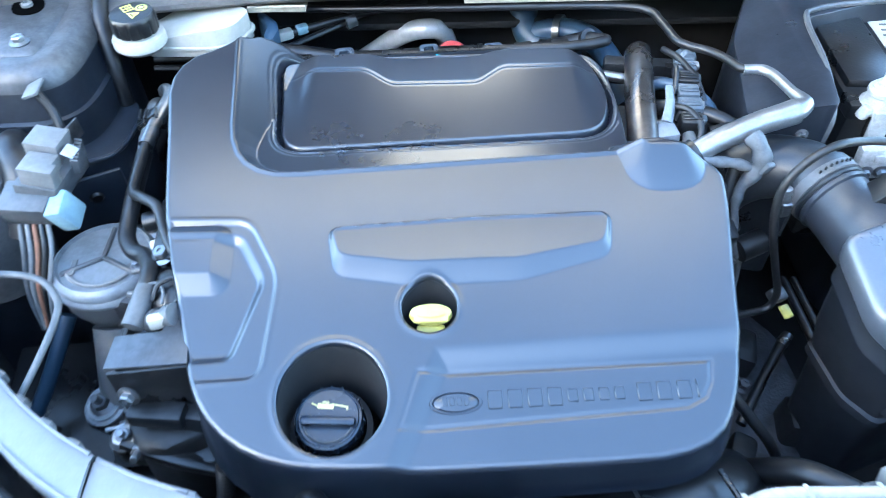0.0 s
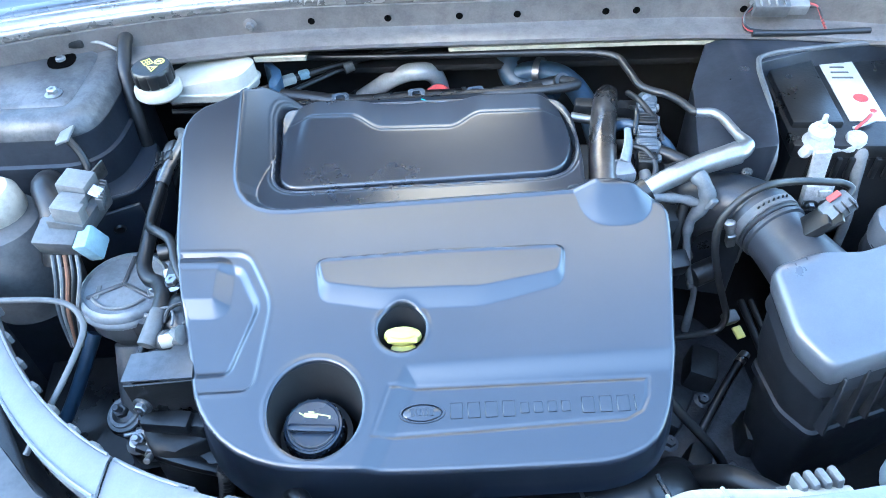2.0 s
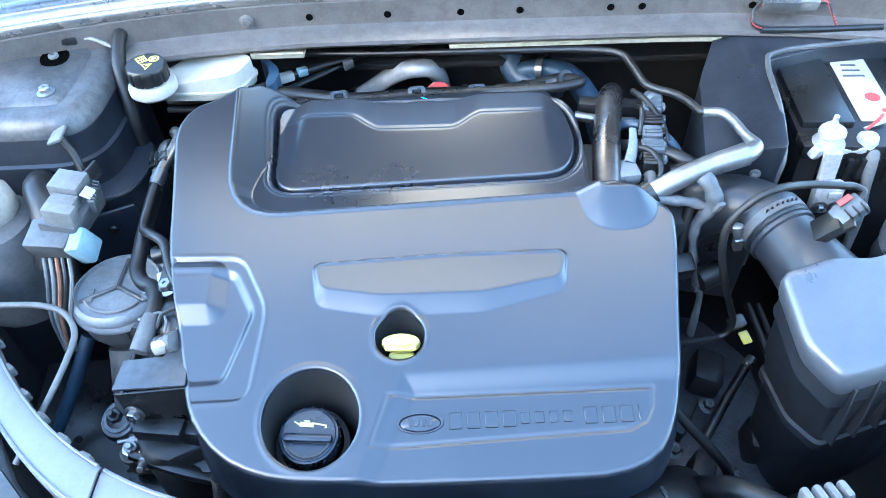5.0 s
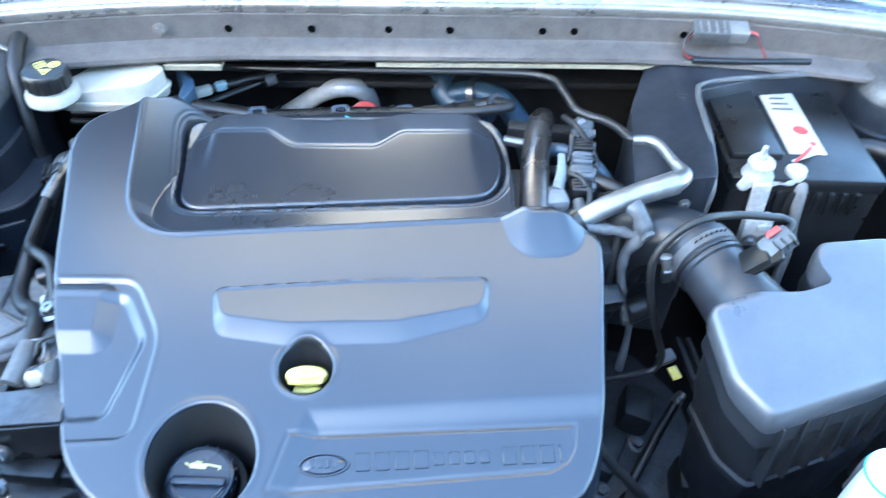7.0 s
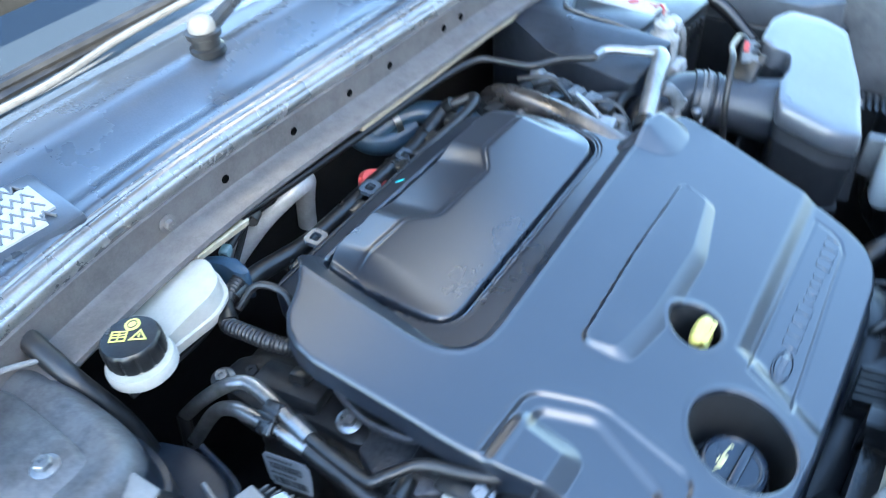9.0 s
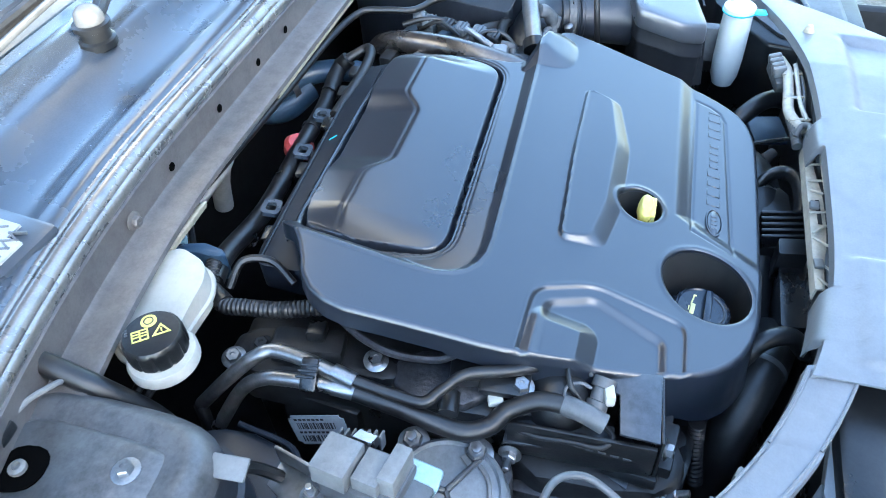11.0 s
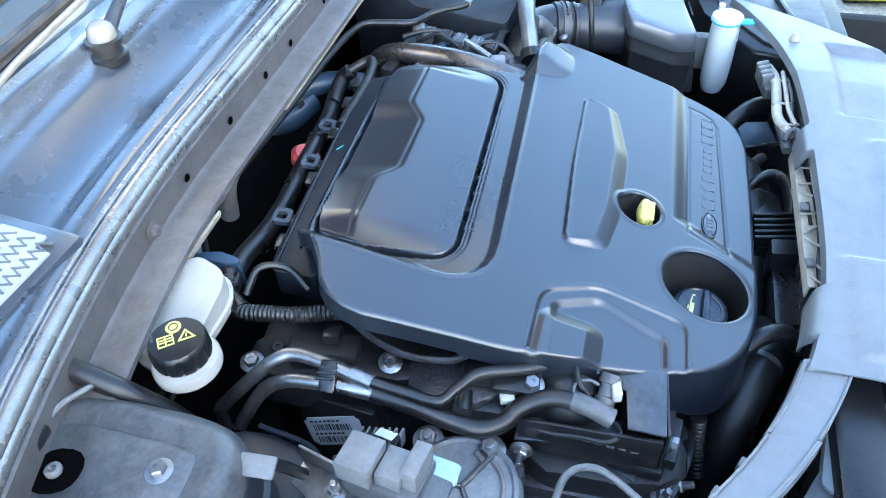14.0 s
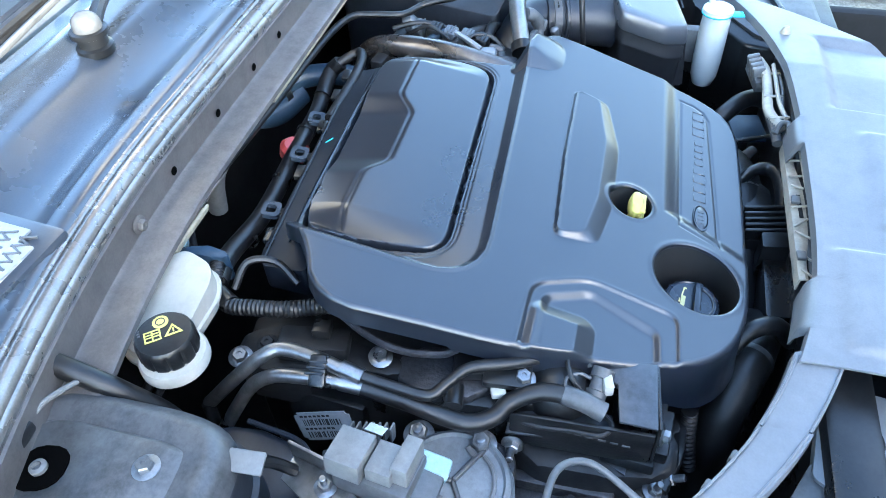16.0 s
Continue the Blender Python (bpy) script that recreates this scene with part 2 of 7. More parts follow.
def lathe(profile, m=None, n=28, bm=None):
    """Turns a profile of (radius, height) round z, then lays it at the pose m."""
    b = bmesh.new()
    rings = []
    for r, h in profile:
        if r < 1e-5:
            rings.append([b.verts.new((0, 0, h))])
        else:
            rings.append([b.verts.new((r * math.cos(2 * math.pi * k / n), r * math.sin(2 * math.pi * k / n), h)) for k in range(n)])
    for a, c in zip(rings, rings[1:]):
        for k in range(n):
            q = [a[k % len(a)], a[(k + 1) % len(a)], c[(k + 1) % len(c)], c[k % len(c)]]
            u = list(dict.fromkeys(q))
            if len(u) > 2:
                b.faces.new(u)
    bmesh.ops.recalc_face_normals(b, faces=b.faces)
    if m is not None:
        bmesh.ops.transform(b, matrix=m, verts=b.verts)
    return merged(bm, b)


def spline(pts, per=8):
    p = [Vector(q) for q in pts]
    if len(p) < 3:
        return p
    p = [p[0] * 2 - p[1]] + p + [p[-1] * 2 - p[-2]]
    out = []
    for a, b_, c, d in zip(p, p[1:], p[2:], p[3:]):
        for k in range(per):
            t = k / per
            out.append(0.5 * ((2 * b_) + (c - a) * t + (2 * a - 5 * b_ + 4 * c - d) * t * t + (3 * b_ - a - 3 * c + d) * t ** 3))
    out.append(p[-2])
    return out


def tube(pts, radius, n=12, per=8, bm=None, ribs=0, depth=0.12, flat=1.0):
    """A hose or pipe along a smooth way; ribs: corrugations a metre; flat: height over width of its section."""
    way = spline(pts, per)
    if ribs:
        length = sum((b_ - a).length for a, b_ in zip(way, way[1:]))
        steps = max(8, int(length * ribs * 4))
        dense = spline(pts, max(per, steps // max(1, len(pts) - 1)))
        way = dense
    b = bmesh.new()
    rings, up, run = [], None, 0.0
    for k, c in enumerate(way):
        t = (way[min(k + 1, len(way) - 1)] - way[max(k - 1, 0)]).normalized()
        if up is None:
            up = t.orthogonal().normalized()
        up = (up - t * up.dot(t)).normalized()
        side = t.cross(up)
        if k:
            run += (c - way[k - 1]).length
        r = radius(k / (len(way) - 1)) if callable(radius) else radius
        if ribs:
            r *= 1 + depth * math.sin(2 * math.pi * run * ribs)
        rings.append([b.verts.new(c + (up * math.cos(2 * math.pi * j / n) * flat + side * math.sin(2 * math.pi * j / n)) * r) for j in range(n)])
    for a, c in zip(rings, rings[1:]):
        for j in range(n):
            b.faces.new((a[j], a[(j + 1) % n], c[(j + 1) % n], c[j]))
    b.faces.new(rings[0])
    b.faces.new(list(reversed(rings[-1])))
    bmesh.ops.recalc_face_normals(b, faces=b.faces)
    return merged(bm, b)


def prism(poly, z0, z1, bevel=0.003, m=None, bm=None, top=None, seg=2):
    """An upright prism over a polygon; top: scale of the upper outline; z1 may be a function of (x, y)."""
    b = bmesh.new()
    cx = sum(p[0] for p in poly) / len(poly)
    cy = sum(p[1] for p in poly) / len(poly)
    s = top or 1.0
    zt = z1 if callable(z1) else (lambda x, y: z1)
    lo = [b.verts.new((x, y, z0)) for x, y in poly]
    hi = [b.verts.new((cx + (x - cx) * s, cy + (y - cy) * s, zt(cx + (x - cx) * s, cy + (y - cy) * s))) for x, y in poly]
    k = len(poly)
    b.faces.new(list(reversed(lo)))
    b.faces.new(hi)
    for j in range(k):
        b.faces.new((lo[j], lo[(j + 1) % k], hi[(j + 1) % k], hi[j]))
    bmesh.ops.recalc_face_normals(b, faces=b.faces)
    if bevel:
        bmesh.ops.bevel(b, geom=b.edges[:], offset=bevel, segments=seg, affect="EDGES", profile=0.5, clamp_overlap=True)
    if m is not None:
        bmesh.ops.transform(b, matrix=m, verts=b.verts)
    return merged(bm, b)


def chaikin(pts, rounds=2):
    p = [tuple(q) for q in pts]
    for _ in range(rounds):
        out = []
        for a, c in zip(p, p[1:] + p[:1]):
            out += [tuple(0.75 * u + 0.25 * v for u, v in zip(a, c)), tuple(0.25 * u + 0.75 * v for u, v in zip(a, c))]
        p = out
    return p


def hexbolt(c, r=0.007, mat=None, rot=(0, 0, 0), parent=None, name="bolt", label="", shank=0.0):
    """A flanged hex bolt; its head points along the turned z."""
    m = turned(c, *rot)
    b = lathe([(0, 0), (r * 1.55, 0), (r * 1.6, r * 0.18), (r * 1.1, r * 0.4), (0, r * 0.42)], m, 20)
    h = lathe([(r, r * 0.38), (r, r * 1.05), (r * 0.86, r * 1.25), (r * 0.35, r * 1.25), (r * 0.3, r * 1.05), (0, r * 1.05)], m, 6)
    bm = merged(b, h)
    if shank:
        lathe([(r * 0.5, r), (r * 0.5, r + shank), (r * 0.4, r + shank * 1.05), (0, r + shank * 1.05)], m, 12, bm)
    return part(name, bm, mat or ZINC, parent, label, 30)


def sheet(fn, us, vs, thick=0.0, auto=40):
    """A surface fn(u, v) over two lists of values, given thickness downward."""
    b = bmesh.new()
    g = [[b.verts.new(fn(u, v)) for v in vs] for u in us]
    for i in range(len(us) - 1):
        for j in range(len(vs) - 1):
            b.faces.new((g[i][j], g[i + 1][j], g[i + 1][j + 1], g[i][j + 1]))
    bmesh.ops.recalc_face_normals(b, faces=b.faces)
    if sum(f.normal.z for f in b.faces) < 0:
        bmesh.ops.reverse_faces(b, faces=b.faces)
    if thick:
        bmesh.ops.solidify(b, geom=b.faces[:], thickness=thick)
    return b


def span(a, b_, n):
    return [a + (b_ - a) * k / (n - 1) for k in range(n)]


def rounded(pts, r, n=6):
    """A polygon whose corners are turned with the radius-like length r."""
    out = []
    k = len(pts)
    for i in range(k):
        p, a, c = Vector(pts[i]), Vector(pts[i - 1]), Vector(pts[(i + 1) % k])
        ra = min(r, 0.48 * (a - p).length)
        rc_ = min(r, 0.48 * (c - p).length)
        u, v = p + (a - p).normalized() * ra, p + (c - p).normalized() * rc_
        for j in range(n + 1):
            t = j / n
            out.append(tuple((1 - t) ** 2 * u + 2 * t * (1 - t) * p + t * t * v))
    return out


# ---- ground and car body ----
ground_bm = bmesh.new()
bmesh.ops.create_grid(ground_bm, x_segments=2, y_segments=2, size=400)
single("ground", ground_bm, PAVE, "pale gravelly yard surface in sunlight", "ground", kind="structure")

# Unseen wall, added to keep sun off the bay and darken reflections.
shade_root = thing("shade_wall", (0, -4.0, 0), "plain unseen wall added to shade the car", "wall", kind="structure")
part("wall_face", box((-1, -4.2, 1.92), (16, 0.4, 3.84), 0.02), RENDERED, shade_root)

HINGE = (0.93, 1.10)
BONNET_SLOPE = radians(74)


def cowl_line(x):
    """How far the cowl's edge bows towards the front at the sides."""
    d = max(0.0, abs(x - 0.1) - 0.2)
    return -0.38 * d * d


def cowl_sheet(profile, x0, x1, n=40, thick=0.003):
    return sheet(lambda x, k: (x, profile[k][0] + cowl_line(x), profile[k][1]), span(x0, x1, n), range(len(profile)), thick)


bulkhead = thing("bulkhead", (0, 1.0, 0.3), "dark grimy bulkhead behind the engine", "wall", kind="structure")
part("insulation_panel", box((0.05, 1.01, 0.68), (1.5, 0.02, 0.72), 0.004), DEEP, bulkhead)
part("ledge", box((0.05, 0.95, 0.90), (1.3, 0.10, 0.012), 0.004), DEEP, bulkhead)
part("seam", tube([(-0.3, 0.985, 0.955), (0.0, 0.99, 0.95), (0.25, 0.985, 0.955)], 0.004), DARK, bulkhead)

rail = thing("cowl_rail", (0.05, 0.845, 0.97), "dusty grey steel cowl rail with a row of small holes", "car panel", kind="structure")
RAILP = [(0.822, 0.986), (0.811, 0.989), (0.807, 0.994), (0.808, 0.999), (0.813, 1.0015), (0.838, 1.001), (0.8445, 1.004), (0.8445, 1.018), (0.8435, 1.036), (0.852, 1.040)]
part("rail_face", cowl_sheet(RAILP, -0.56, 0.68), RAIL, rail)
HOLES = [-0.155, -0.051, 0.046, 0.124, 0.243, 0.284, 0.425, 0.455]
# Flat black discs painted as the holes' dark insides.
for hx in HOLES:
    part("hole", lathe([(0.0, 0.0), (0.0044, 0.0), (0.0050, -0.0007)], turned((hx, 0.8412 + cowl_line(hx), 1.0175), 90, 0, 0), 12), HOLE, rail)
for hx in (-0.237, 0.475):
    hexbolt((hx, 0.8405 + cowl_line(hx), 1.019), 0.006, RAIL, (90, 0, 0), rail)

seal = thing("cowl_seal", (0.05, 0.85, 1.04), "worn silvery edge seal along the cowl", "seal", kind="structure")
SEALP = [(0.8455, 1.038), (0.8425, 1.044), (0.8435, 1.050), (0.8465, 1.052), (0.8478, 1.048), (0.8490, 1.052), (0.8530, 1.0575), (0.8580, 1.0600), (0.8625, 1.0590), (0.8640, 1.0540), (0.8655, 1.0585), (0.8690, 1.0600), (0.8715, 1.0585)]
part("seal_strip", cowl_sheet(SEALP, -0.62, 0.74, 60, 0.0015), SEAL, seal, auto=70)
part("seal_groove", cowl_sheet([(0.8468, 1.0470), (0.8488, 1.0470)], -0.62, 0.74, 60, 0.002), DEEP, seal, "black rubber groove")
part("seal_groove", cowl_sheet([(0.8628, 1.0535), (0.8652, 1.0535)], -0.62, 0.74, 60, 0.002), DEEP, seal, "black rubber groove")

foam_a = thing("foam_strip", (0.22, 0.846, 0.97), "yellowed foam strip under the cowl rail", "seal")
part("foam", sheet(lambda x, k: (x, (0.816, 0.817, 0.850)[k] + cowl_line(x), (0.987, 0.983, 0.982)[k]), span(0.03, 0.41, 20), range(3), 0.003), FOAM, foam_a)
foam_b = thing("foam_strip", (-0.19, 0.846, 0.97), "short yellowed foam pad under the cowl rail", "seal")
part("foam", sheet(lambda x, k: (x, (0.808, 0.810, 0.840)[k], (0.986, 0.980, 0.978)[k]), span(-0.235, -0.165, 8), range(3), 0.003), FOAM, foam_b)

cowl = thing("cowl_panel", (0.05, 0.95, 1.06), "dusty black plastic scuttle panel below the windscreen", "car panel", kind="structure")
COWLP = [(0.868, 1.058), (0.871, 1.062), (0.875, 1.0635), (0.888, 1.0645), (0.8915, 1.063), (0.8935, 1.058), (0.905, 1.051), (0.920, 1.047), (0.935, 1.047), (0.950, 1.051), (0.965, 1.057),
         (0.982, 1.0655), (0.987, 1.0690), (0.992, 1.0705), (1.010, 1.0715), (1.035, 1.0735), (1.052, 1.0745), (1.056, 1.0730), (1.058, 1.060), (1.075, 1.057), (1.10, 1.060)]
part("scuttle", cowl_sheet(COWLP, -0.72, 0.84, 50, 0.004), COWL, cowl)
part("raised_pad", box((-0.375, 0.905, 1.064), (0.165, 0.100, 0.014), 0.006, (3, 0, -4)), COWL, cowl)
GM = pose(-0.378, 0.905, 1.0715, 3, 0, -4)
b = bmesh.new()
bmesh.ops.create_cube(b, size=1.0)
bmesh.ops.scale(b, vec=(0.142, 0.080, 0.004), verts=b.verts)
bmesh.ops.bevel(b, geom=[e for e in b.edges if abs((e.verts[0].co - e.verts[1].co).z) > 0.002], offset=0.016, segments=4, affect="EDGES")
bmesh.ops.transform(b, matrix=GM, verts=b.verts)
grille = part("vent_grille", b, MESHW, cowl, "pale wire mesh vent")
for j in range(4):
    for i in range(26):
        b = bmesh.new()
        bmesh.ops.create_cube(b, size=1.0)
        bmesh.ops.scale(b, vec=(0.0017, 0.0150, 0.003), verts=b.verts)
        bmesh.ops.transform(b, matrix=GM @ pose(-0.0625 + 0.005 * i, -0.029 + 0.0193 * j, 0.0016, 0, 0, 24 if i % 2 else -24), verts=b.verts)
        part("slot", b, LGREY, grille)

ws = thing("windscreen", (0.05, 1.2, 1.12), "dark windscreen glass reflecting the sky", "windscreen", kind="structure")
part("pane", sheet(lambda x, v: (x, 1.075 + 0.62 * v - 0.10 * (x - 0.05) ** 2 * 2, 1.10 + 0.40 * v), span(-0.68, 0.78, 20), span(0, 1, 5), 0.005), GLASS, ws)
part("glass_edge", sheet(lambda x, v: (x, 1.068 + 0.02 * v - 0.2 * (x - 0.05) ** 2, 1.099 + 0.012 * v), span(-0.68, 0.78, 20), span(0, 1, 3), 0.006), RUBBER, ws)
cabin = thing("cabin", (0.05, 2.4, 0.0), "dark grey car cabin behind the windscreen", "car body", kind="structure")
part("cabin_body", prism([(-0.72, 1.15), (0.82, 1.15), (0.84, 4.2), (-0.74, 4.2)], 0.25, 1.02, 0.03), PAINT, cabin)
part("roof", prism([(-0.55, 1.75), (0.65, 1.75), (0.65, 3.6), (-0.55, 3.6)], 1.0, 1.5, 0.05, top=0.95), PAINT, cabin)


def wiper(x, y, z, name, flip):
    w = thing("wiper", (x, y, z - 0.02), "black wiper arm with a domed pivot cap on the scuttle", "wiper", "wipers")
    part("pivot", lathe([(0.021, -0.018), (0.021, -0.010), (0.017, -0.008), (0.017, 0.002), (0.021, 0.004), (0.021, 0.010), (0.012, 0.012)], turned((x, y, z)), 28), BLACK, w)
    part("cap", lathe([(0.0165, 0.010), (0.0162, 0.017), (0.0145, 0.023), (0.010, 0.0275), (0.005, 0.0295), (0, 0.030)], turned((x, y, z)), 24), GREY, w, "domed grey pivot cap")
    part("arm", tube([(x, y, z + 0.004), (x + flip * 0.06, y + 0.02, z + 0.012), (x + flip * 0.16, y + 0.045, z + 0.022), (x + flip * 0.34, y + 0.07, z + 0.03)],
                     lambda t: 0.018 - 0.011 * t, 10, flat=0.55), BLACK, w)
    part("blade", tube([(x - flip * 0.10, y + 0.085, z + 0.012), (x + flip * 0.2, y + 0.095, z + 0.022), (x + flip * 0.46, y + 0.10, z + 0.03)], 0.006, 8), RUBBER, w)
    return w


wiper(-0.027, 0.993, 1.085, "a", 1)
part_blade = thing("wiper", (-0.4, 1.02, 1.09), "black wiper arm and blade lying along the windscreen", "wiper", "wipers")
part("arm", tube([(0.04, 1.06, 1.105), (-0.10, 1.045, 1.105), (-0.22, 1.03, 1.10), (-0.42, 1.03, 1.10)], 0.007, 10, flat=0.6), GREY, part_blade)
part("blade", tube([(0.05, 1.075, 1.108), (-0.2, 1.065, 1.106), (-0.5, 1.045, 1.104)], 0.006, 8), RUBBER, part_blade)

# bonnet held open above the bay
bonnet = thing("bonnet", (0.05, HINGE[0], HINGE[1]), "open bonnet with grey underside propped above the engine", "bonnet", kind="structure")
cb, sb = math.cos(BONNET_SLOPE), math.sin(BONNET_SLOPE)


def bonnet_point(u, v, lift=0.0):
    half = 0.70 - 0.06 * v * v
    crown = 0.03 * (1 - u * u)
    d = 1.0 * v
    return (0.05 + u * half, HINGE[0] + 0.04 - d * cb + (crown + lift) * sb, HINGE[1] + 0.01 + d * sb + (crown + lift) * cb)


part("outer_skin", sheet(lambda u, v: bonnet_point(u, v, 0.03), span(-1, 1, 21), span(0.15, 1, 13), 0.004), PAINT, bonnet)
def hinge_edge(u):
    """The unseen inner panel reaches further down beyond the wiper pivot, to tune reflections."""
    return 0.10 - 0.09 * smooth_ramp((u - 0.16) / 0.22)


def pad_edge(u):
    """The unseen pad reaches lower at both sides, to darken the cover's reflections."""
    return max(hinge_edge(u) + 0.005, 0.30 - 0.30 * smooth_ramp((abs(u + 0.04) - 0.165) / 0.05))


def smooth_ramp(t):
    t = min(1.0, max(0.0, t))
    return t * t * (3 - 2 * t)


# Unseen underside: pale panel brightens, black pad darkens what the cover reflects.
part("inner_panel", sheet(lambda u, v: bonnet_point(u * 0.97, hinge_edge(u) * (1 - v) + 0.97 * v, 0.0), span(-1, 1, 21), span(0, 1, 13), 0.004), BONNET_REFLECTOR, bonnet, "unseen pale inner panel added as a reflector")
part("insulation_pad", sheet(lambda u, v: bonnet_point(u * 0.96, pad_edge(u) * (1 - v) + 0.70 * v, -0.012), span(-1, 1, 81), span(0, 1, 13), 0.006), INSUL, bonnet, "unseen black felt pad outlined for dark reflections")

prop = thing("bonnet_prop", (-0.16, -0.16, 0.93), "slim grey steel rod propping the bonnet", "prop rod")
part("rod", tube([(-0.158, -0.17, 0.925), (-0.25, 0.075, 1.2), (-0.342, 0.39, 1.5), (-0.455, 0.745, 1.862)], 0.0042, 10), GREY, prop)
part("grip", tube([(-0.20, -0.05, 1.06), (-0.235, 0.045, 1.165)], 0.007, 10), RUBBER, prop)
part("pivot", lathe([(0, -0.004), (0.014, -0.004), (0.014, 0.006), (0, 0.006)], turned((-0.158, -0.17, 0.925), 0, 0, 0), 16), STEEL, prop)

# ---- wings, inner wings and towers ----
def inner_wing(side):
    """side -1: the wing beside the brake reservoir; 1: beside the battery."""
    x0 = -0.655 if side < 0 else 0.80
    w = thing("wing", (x0, 0.5, 0.3), "grey painted front wing with its inner gutter", "car panel", "front wings", "structure")
    s = side
    prof = [(0.0, 0.35), (0.0, 0.93), (0.005 * s, 0.945), (0.03 * s, 0.95), (0.034 * s, 0.966), (0.05 * s, 0.972), (0.075 * s, 0.972), (0.08 * s, 1.0), (0.11 * s, 1.0), (0.15 * s, 0.955), (0.17 * s, 0.80), (0.175 * s, 0.35)]
    part("wing_panel", sheet(lambda y, k: (x0 + prof[k][0] - s * 0.25 * max(0, 0.30 - y) ** 1.3, y, prof[k][1] - 0.16 * max(0, 0.5 - y) ** 1.5), span(-0.2 if s < 0 else 0.22, 1.12, 24), range(len(prof)), 0.003), PAINT, w)
    for k in range(5):
        y = 0.28 + 0.16 * k
        hexbolt((x0 + 0.062 * s, y, 0.973 - 0.16 * max(0, 0.5 - y) ** 1.5), 0.006, PAINT, (0, 0, 0), w)
    return w


inner_wing(-1)
inner_wing(1)
# Added floor that blocks light from below and keeps the bay dark.
single("undertray", box((0.05, 0.42, 0.36), (1.5, 1.25, 0.02), 0.004), DEEP, "black undertray added unseen to keep the bay dark", "undertray", kind="structure")

# Added black panel that blocks the sunlit ground behind this gap.
single("gap_panel", box((0.79, 0.08, 0.56), (0.03, 0.62, 0.44), 0.01), DEEP, "black panel added to hide bright ground beside the headlamp", "liner", kind="structure")


def tower_mesh(poly, low=False, n=160):
    """A strut tower: a flat top with rounded shoulders that fall to the bay."""
    pts = rounded(poly, 0.03)
    p = np.array(pts + [pts[0]])
    at = np.concatenate([[0], np.cumsum(np.hypot(*np.diff(p, axis=0).T))])
    s = np.linspace(0, at[-1], n, endpoint=False)
    q = np.stack([np.interp(s, at, p[:, 0]), np.interp(s, at, p[:, 1])], 1)
    t = np.roll(q, -2, 0) - np.roll(q, 2, 0)
    t /= np.hypot(*t.T)[:, None]
    nrm = np.stack([t[:, 1], -t[:, 0]], 1)
    if np.sum(q[:, 0] * np.roll(q[:, 1], -1) - np.roll(q[:, 0], -1) * q[:, 1]) < 0:
        nrm = -nrm
    b = bmesh.new()
    rings = []
    upper = ((-0.022, 1.0075), (-0.018, 1.0035), (-0.003, 1.0055), (0.003, 1.0045), (0.010, 0.9995), (0.015, 0.992), (0.018, 0.984), (0.0185, 0.980))
    # The wall below the shoulder takes a darker material than the top.
    lower = ((0.0165, 0.983), (0.0172, 0.976), (0.021, 0.950), (0.0215, 0.946), (0.0265, 0.944), (0.027, 0.90), (0.031, 0.70), (0.034, 0.45))
    for out, z in lower if low else upper:
        rings.append([b.verts.new((*(q[k] + out * nrm[k]), z)) for k in range(n)])
    for a, c in zip(rings, rings[1:]):
        for k in range(n):
            b.faces.new((a[k], a[(k + 1) % n], c[(k + 1) % n], c[k]))
    if not low:
        b.faces.new(rings[0])
    bmesh.ops.recalc_face_normals(b, faces=b.faces)
    return b


tower_l = thing("strut_tower", (-0.53, 0.735, 0.4), "dusty grey suspension strut tower with bolted top", "strut tower", "strut towers", "structure")
TOWER_L = [(-0.418, 0.805), (-0.418, 0.690), (-0.430, 0.660), (-0.70, 0.652), (-0.70, 0.830), (-0.45, 0.830)]
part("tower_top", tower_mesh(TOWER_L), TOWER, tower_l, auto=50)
part("tower_side", tower_mesh(TOWER_L, True), SHROUD_M, tower_l, "darker side wall", auto=50)
hexbolt((-0.461, 0.699, 1.0075), 0.0068, ZINC, (0, 0, 0), tower_l, label="bright flanged bolt")
# Flat black plate painted as the opening's dark depth, with no recess.
hole_t = part("opening", prism(chaikin([(-0.502, 0.792), (-0.464, 0.797), (-0.458, 0.760), (-0.492, 0.755)], 2), 0.995, 1.0088, 0.0), HOLE, tower_l)
part("stud", lathe([(0.0065, 1.004), (0.0065, 1.012), (0.0035, 1.0135), (0.003, 1.010), (0.0, 1.010)], turned((-0.480, 0.777, 0)), 18), LGREY, tower_l)
tower_r = thing("strut_tower", (0.70, 0.76, 0.4), "dusty grey suspension strut tower beyond the battery", "strut tower", "strut towers", "structure")
TOWER_R = [(0.66, 0.92), (0.66, 0.735), (0.80, 0.735), (0.80, 0.92)]
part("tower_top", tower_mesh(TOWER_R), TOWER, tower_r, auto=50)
part("tower_side", tower_mesh(TOWER_R, True), SHROUD_M, tower_r, "darker side wall", auto=50)

# ---- front panel over the radiator ----
def slam_in(x):
    d = x - 0.05
    return 0.187 + (1.75 if d < 0 else 0.64) * abs(d) ** 3


def slam_z(x, y):
    """Level at the inner edge, falling gently to the nose and the sides."""
    d = slam_in(x) - y
    return 0.942 - 0.25 * max(0.0, d - 0.05) ** 1.6 - 0.12 * max(0.0, abs(x - 0.05) - 0.25) - 0.02 * math.exp(-d / 0.004) * (1 if d > 0 else 1) * 0.3


slam = thing("radiator_panel", (0.05, 0.05, 0.6), "pale grey plastic cover panel over the radiator", "car panel", kind="structure")


def smoothstep(a, b_, x):
    t = min(1.0, max(0.0, (x - a) / (b_ - a)))
    return t * t * (3 - 2 * t)


